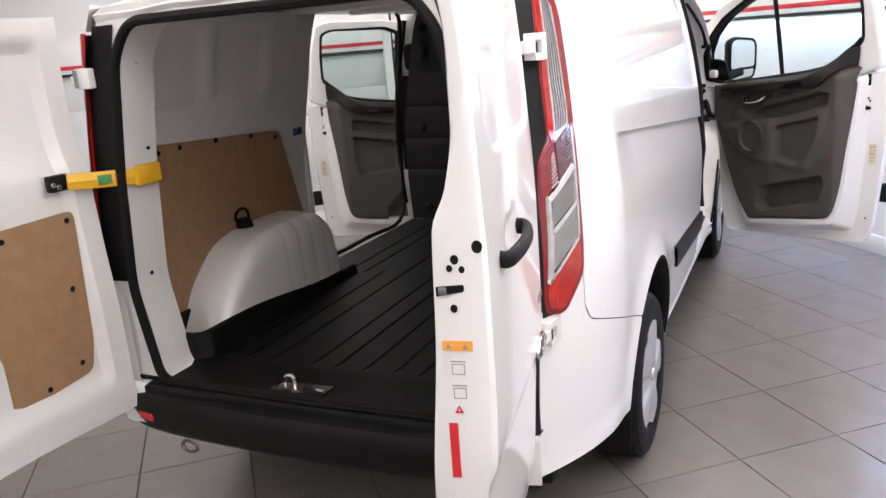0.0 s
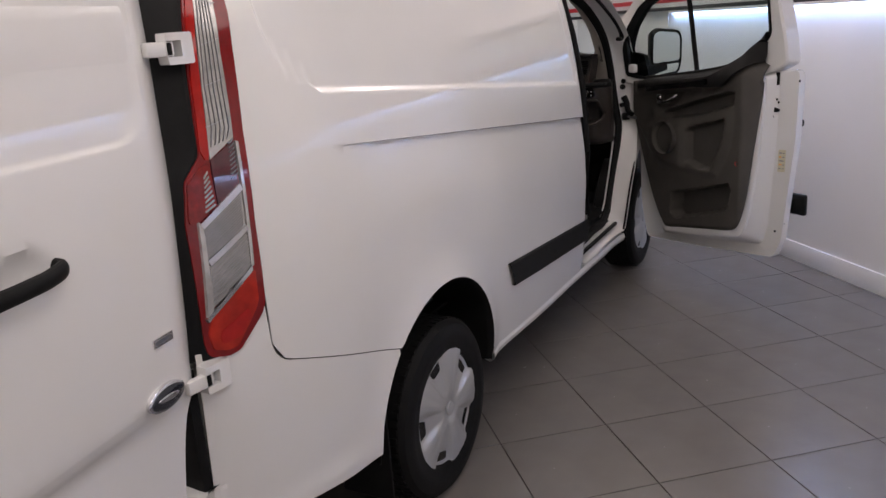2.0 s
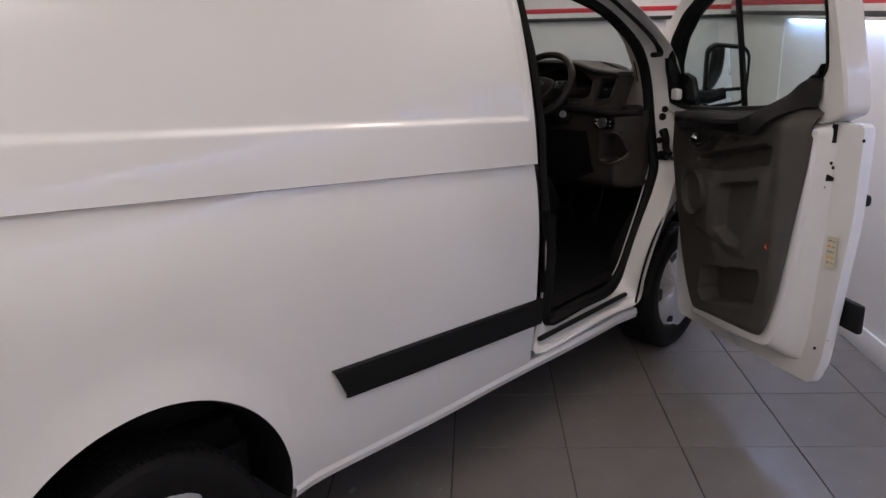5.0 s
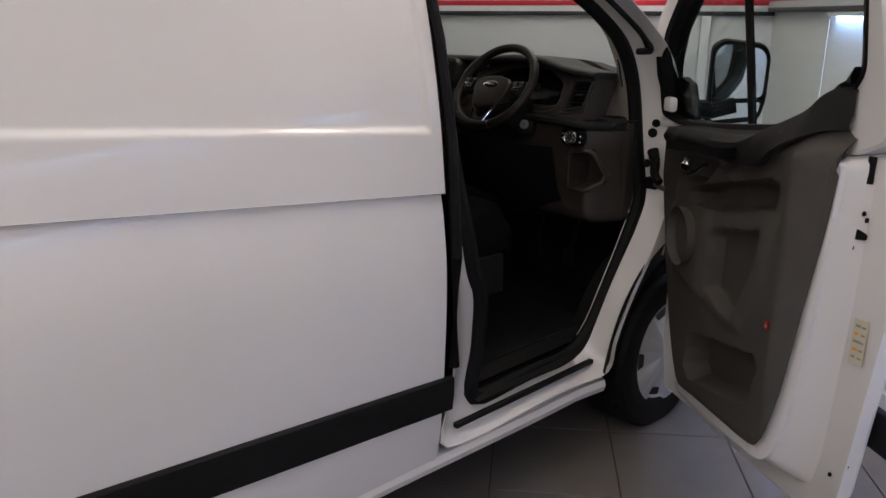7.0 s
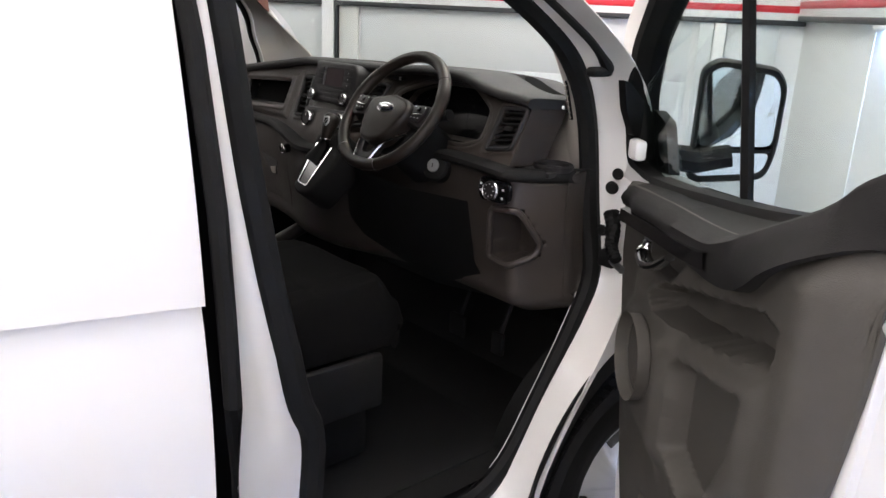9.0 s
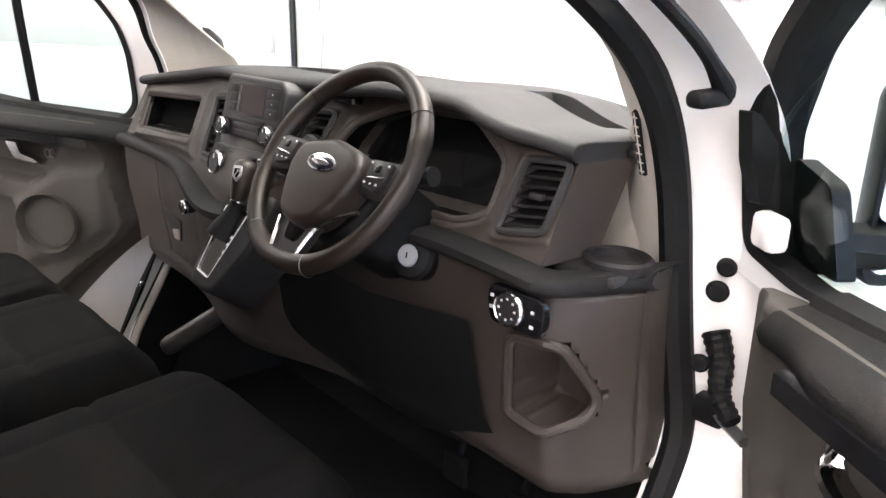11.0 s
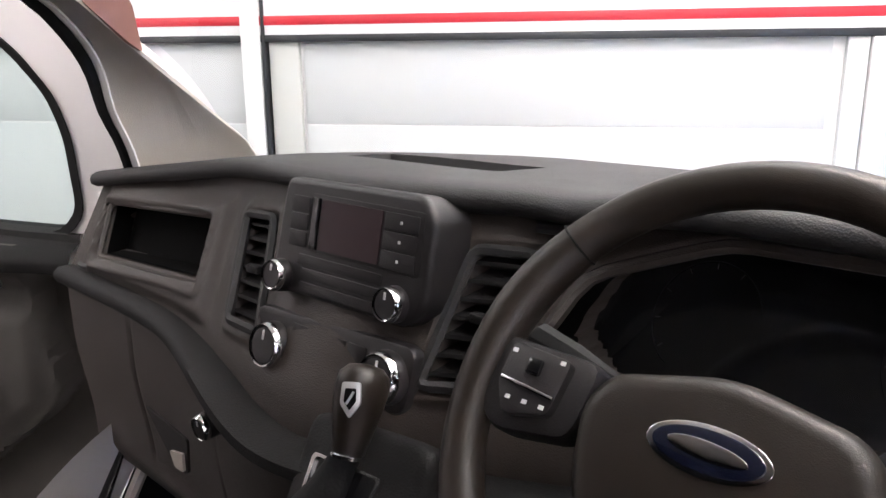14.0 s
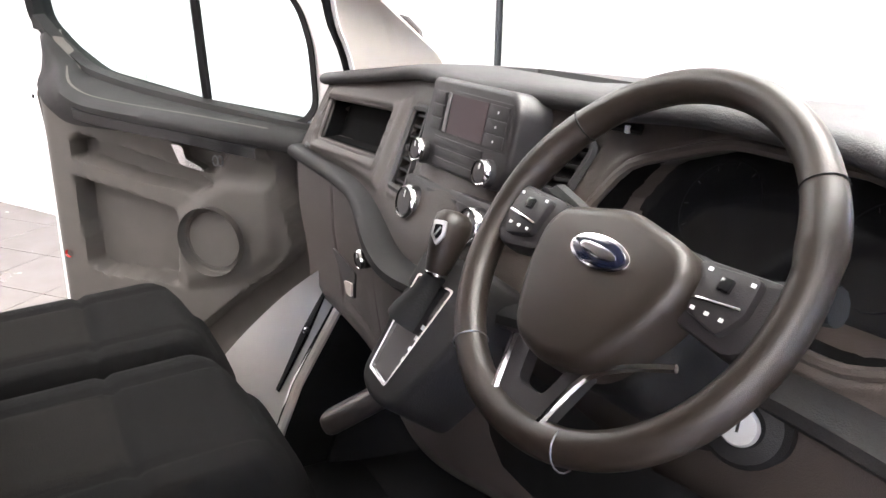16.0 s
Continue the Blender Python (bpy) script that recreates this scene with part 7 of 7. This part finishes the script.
part("badge_bar", prism(ell(0.024, 0.0058), 0.0048, WM @ pose(0.009, -0.010, 0.029, 0, 0, -3), 0.0006), CHROME, wheel_, "chrome bar on the badge")
for a in (38, 142, 232, 292):
    aa = radians(a)
    part("rim_seam", tube([(R * math.cos(aa) + 0.0178 * math.cos(t) * math.cos(aa), R * math.sin(aa) + 0.0178 * math.cos(t) * math.sin(aa), 0.0178 * math.sin(t)) for t in [2 * math.pi * i / 16 for i in range(16)]], 0.0009, 4, True, m=WM, up=(0.3, 0.2, 1)), RUBBER if a < 200 else STEEL, wheel_, "rim seam")

# gear lever on its sloping console
con = part("gear_console", prism(rounded([(-0.075, 0.10), (0.095, 0.11), (0.105, 0.0), (0.06, -0.11), (0.0, -0.115), (-0.045, -0.10)], 0.025, 4), 0.10, axes((0.02, 2.47, 1.185), (1, 0, 0.02), (0, 0.60, 0.80)) @ pose(0, 0, -0.09), 0.012, 3), DOORDARK, dash, "dark gear lever console")
GM = axes((0.02, 2.47, 1.185), (1, 0, 0.02), (0, 0.60, 0.80)) @ pose(0, 0, 0.010)
go = rounded([(-0.040, 0.060), (0.055, 0.064), (0.035, -0.088), (-0.020, -0.082)], 0.006, 3)
part("gear_plate", prism([(x * 0.98, y * 0.98) for x, y in go], 0.003, GM), GLOSSBLACK, con, "gloss black gear plate")
part("gear_trim", ring(go, [(x * 0.90 + 0.001, y * 0.955) for x, y in go], 0.006, GM), CHROME, con, "chrome surround")
part("gear_boot", tube([(0.010, 2.462, 1.186), (0.013, 2.470, 1.200), (0.018, 2.482, 1.222), (0.023, 2.492, 1.245), (0.026, 2.498, 1.258)], [0.032, 0.030, 0.022, 0.016, 0.0135], 16), RUBBER, con, "black lever boot")
for i in range(4):
    part("gear_mark", box((0, 0, 0), (0.008, 0.006, 0.0008), m=GM @ pose(0.036, -0.045 + 0.016 * i, 0.0035)), ICON, con, "pale bar")
KM = axes((0.030, 2.508, 1.298), (1, 0.25, 0), (-0.12, 0.42, 0.90)) @ Matrix.Scale(0.76, 4)
part("lever_stem", tube([(0.012, 2.478, 1.190), (0.020, 2.488, 1.225), (0.028, 2.500, 1.262)], [0.012, 0.012, 0.012], 10), BLACK, con, "black lever stem")
rows = []
for v, w, d in ((-0.062, 0.014, 0.016), (-0.055, 0.019, 0.021), (-0.03, 0.024, 0.027), (0.0, 0.030, 0.034), (0.025, 0.033, 0.037), (0.042, 0.030, 0.035), (0.052, 0.020, 0.024), (0.055, 0.004, 0.005)):
    rows.append([(w * math.cos(a), v, d * math.sin(a)) for a in [2 * math.pi * i / 20 for i in range(20)]])
b = sheet(rows, loop=True)
bmesh.ops.transform(b, matrix=KM, verts=b.verts)
bmesh.ops.recalc_face_normals(b, faces=b.faces[:])
kn = part("gear_knob", b, LEATHER, con, "black leather gear knob", 60)
BM = axes(Vector((0.030, 2.508, 1.300)) + Vector((0.513, -0.738, 0.43)) * 0.0245 + Vector((0, 0, 0.008)), (0.82, 0.57, 0), (-0.25, 0.35, 0.90)) @ Matrix.Scale(0.80, 4)
shield = rounded([(-0.0105, 0.018), (0.0105, 0.018), (0.012, -0.006), (0.0, -0.023), (-0.012, -0.006)], 0.003, 2)
kb = part("knob_badge", prism(shield, 0.006, BM, 0.001), SILVER, con, "chrome knob emblem")
part("badge_field", prism([(x * 0.60, y * 0.60) for x, y in shield], 0.0068, BM), GLOSSBLACK, kb, "black emblem field")
part("badge_stroke", box((0, 0, 0.007), (0.003, 0.016, 0.001), m=BM @ pose(0, 0, 0, 0, 0, -30)), SILVER, kb, "chrome stroke")
part("knob_collar", tube([KM @ Vector((0.0175 * math.cos(a), -0.058, 0.019 * math.sin(a))) for a in [2 * math.pi * i / 20 for i in range(20)]], 0.003, 5, True), CHROME, con, "chrome collar")
part("floor_duct", box((0, 0, 0), (0.075, 0.22, 0.05), 0.020, 3, m=axes((-0.44, 2.60, 0.80), (0.80, -0.50, 0.30), (0.42, 0.72, 0.50))), DASH, dash, "grey footwell duct")
# knee bolster below the column and pedals
part("knee_panel", sheet([[(-0.02, 2.56, 1.20), (0.10, 2.54, 1.18), (0.40, 2.535, 1.17), (0.60, 2.58, 1.17)], [(-0.02, 2.58, 1.05), (0.12, 2.55, 1.0), (0.40, 2.545, 1.0), (0.62, 2.60, 1.0)], [(0.0, 2.66, 0.88), (0.14, 2.66, 0.86), (0.40, 2.66, 0.86), (0.62, 2.68, 0.88)]]), BLACK, dash, "black knee panel", 60)
for x, w in ((0.33, 0.07), (0.52, 0.05)):
    pd = part("pedal", box((x, 2.82, 0.66), (w, 0.02, 0.075), 0.008, m=None), RUBBER, van, "black foot pedal")
    part("pedal_arm", tube([(x, 2.83, 0.69), (x, 2.90, 0.85), (x, 2.95, 0.95)], 0.009, 6), RUBBER, pd, "dark pedal arm")


# ---- seats ----
def cushion(name, x0, x1, y0, y1, zt, label, thick_=0.16, parent=None):
    rows = []
    nx, ny = 28, 34
    for i in range(nx + 1):
        x = x0 + (x1 - x0) * i / nx
        u = (i / nx - 0.5) * 2
        row = []
        for k in range(ny + 1):
            f = k / ny
            y = y0 + (y1 - y0) * f
            crown = 0.022 * (1 - u ** 4) + 0.018 * (abs(u) ** 2) * (1 - abs(u) ** 8)
            front = -0.10 * sstep(0.80, 1.0, f) ** 2.2
            edge = -0.075 * sstep(0.84, 1.0, abs(u)) ** 2
            z = zt + crown + front + edge - 0.03 * (1 - f)
            for uu in (-0.56, 0.56):
                z -= 0.008 * math.exp(-((u - uu) / 0.02) ** 2) * (1 - sstep(0.86, 0.93, f))
            z -= 0.008 * math.exp(-((f - 0.56) / 0.010) ** 2)
            row.append((x, y - 0.075 * abs(u) ** 5 * f ** 3, z))
        row.append((x, y1 + 0.015 - 0.075 * abs(u) ** 5, zt - thick_ * 0.75))
        row.append((x, y1 - 0.04 - 0.075 * abs(u) ** 5, zt - thick_))
        rows.append(row)
    rows = [[(x0 + 0.004, p[1], zt - thick_) for p in rows[0]]] + rows + [[(x1 - 0.004, p[1], zt - thick_) for p in rows[-1]]]
    ob = part(name, sheet(rows, flip=True), FABRIC, parent or van, label, 60)
    w = x1 - x0
    ins = []
    for i in range(13):
        u = -0.54 + 1.08 * i / 12
        x = (x0 + x1) / 2 + u * w / 2
        ins.append([(x, y0 + (y1 - y0) * f, zt + 0.022 * (1 - u ** 4) + 0.018 * u * u - 0.03 * (1 - f) + 0.003 - 0.006 * sstep(0.50, 0.55, f) - 0.006 * sstep(0.49, 0.54, abs(u))) for f in [0.02 + 0.53 * k / 14 for k in range(15)]])
    part("seat_insert", sheet(ins, flip=True), FABRIC2, ob, "charcoal woven seat insert", 60)
    return ob


def backrest(x0, x1, y, zb, zt, parent):
    rows = []
    for i in range(17):
        u = (i / 16 - 0.5) * 2
        x = (x0 + x1) / 2 + u * (x1 - x0) / 2
        row = []
        for k in range(15):
            f = k / 14
            z = zb + (zt - zb) * f
            row.append((x * 1.0 - u * 0.05 * f * f, y - 0.13 * f + 0.03 * math.sin(math.pi * f) - 0.02 * (1 - u ** 4) - 0.09 * sstep(0.85, 1.0, max(abs(u), f if f > 0.85 else 0)), z))
        row.append((x - u * 0.05, y - 0.24, zt - 0.03))
        row.append((x, y - 0.16, zb))
        rows.append(row)
    return part("backrest", sheet(rows, flip=False), FABRIC, parent, "black fabric backrest", 60)


for nm, x0, x1, y1, zt in (("driver_seat", 0.08, 0.60, 2.42, 0.970), ("passenger_seat", -0.515, -0.06, 2.37, 0.950), ("outer_passenger_seat", -0.93, -0.525, 2.36, 0.945)):
    st = cushion(nm, x0, x1, 1.80, y1, zt, "black fabric seat cushion with charcoal insert")
    part("seat_base", box(((x0 + x1) / 2, 2.03, 0.62), (x1 - x0 - 0.06, 0.52, 0.28), 0.03), BLACK, st, "black seat base")
    backrest(x0, x1, 1.80, 0.90, 1.52, st)
    part("head_restraint", box(((x0 + x1) / 2, 1.635, 1.63), (0.25, 0.09, 0.17), 0.04, 4), FABRIC, st, "black head restraint")
part("seat_side_cover", box((0.625, 2.05, 0.74), (0.03, 0.46, 0.15), 0.012), BLACK, van, "black plastic seat side cover")


# ---- tiled floor: the setting's last and smallest pieces ----
S = 0.472
ORI = Vector((1.472, 1.992, 0))
floor = finish("floor", box((-1.0, 1.0, -0.055), (24, 24, 0.10)), GROUT)
tagged(floor, "dark grout bed under grey floor tiles", "floor", kind="structure")
JOINT = 0.0045
b = box((0, 0, -0.0035), (S - JOINT, S - JOINT, 0.009), 0.0012, 1)
tile_me = bpy.data.meshes.new("tile")
b.to_mesh(tile_me)
b.free()
tile_me.materials.append(TILE)
turn = math.atan2(U.y, U.x)
near, far = [], []
for i in range(-22, 23):
    for j in range(-26, 20):
        c = ORI + U * (S * (i + 0.5)) + N * (S * (j + 0.5))
        if (c - CORNER).dot(N) > 0.35 or (c - CORNER).dot(N) < -10.6 or (c - CORNER).dot(U) < -5.5 or (c - CORNER).dot(U) > 9.3:
            continue
        (near if (-1.6 < c.x < 3.3 and -2.6 < c.y < 4.9 and not (-0.75 < c.x < 0.75 and -0.6 < c.y < 3.6)) else far).append(c)
near.sort(key=lambda c: (c - Vector((1.6, 0.8, 0))).length)
far += near[295:]
for c in near[:295]:
    t = new("tile", tile_me)
    t.parent = floor
    t.matrix_basis = pose(c.x, c.y, random.uniform(-0.0004, 0.0004), 0, 0, math.degrees(turn))
vs, fs = [], []
h = (S - JOINT) / 2
for c in far:
    k = len(vs)
    for z, q in ((0.001, h - 0.001), (-0.005, h)):
        for a, d in ((-1, -1), (1, -1), (1, 1), (-1, 1)):
            p = c + U * (a * q) + N * (d * q)
            vs.append((p.x, p.y, z))
    fs.append((k, k + 1, k + 2, k + 3))
    for a in range(4):
        fs.append((k + a, k + 4 + a, k + 4 + (a + 1) % 4, k + (a + 1) % 4))
me = bpy.data.meshes.new("far_tiles")
me.from_pydata(vs, [], fs)
me.materials.append(TILE)
rest = new("far_tiles", me)
rest.parent = floor
rest["kind"] = "stuff"
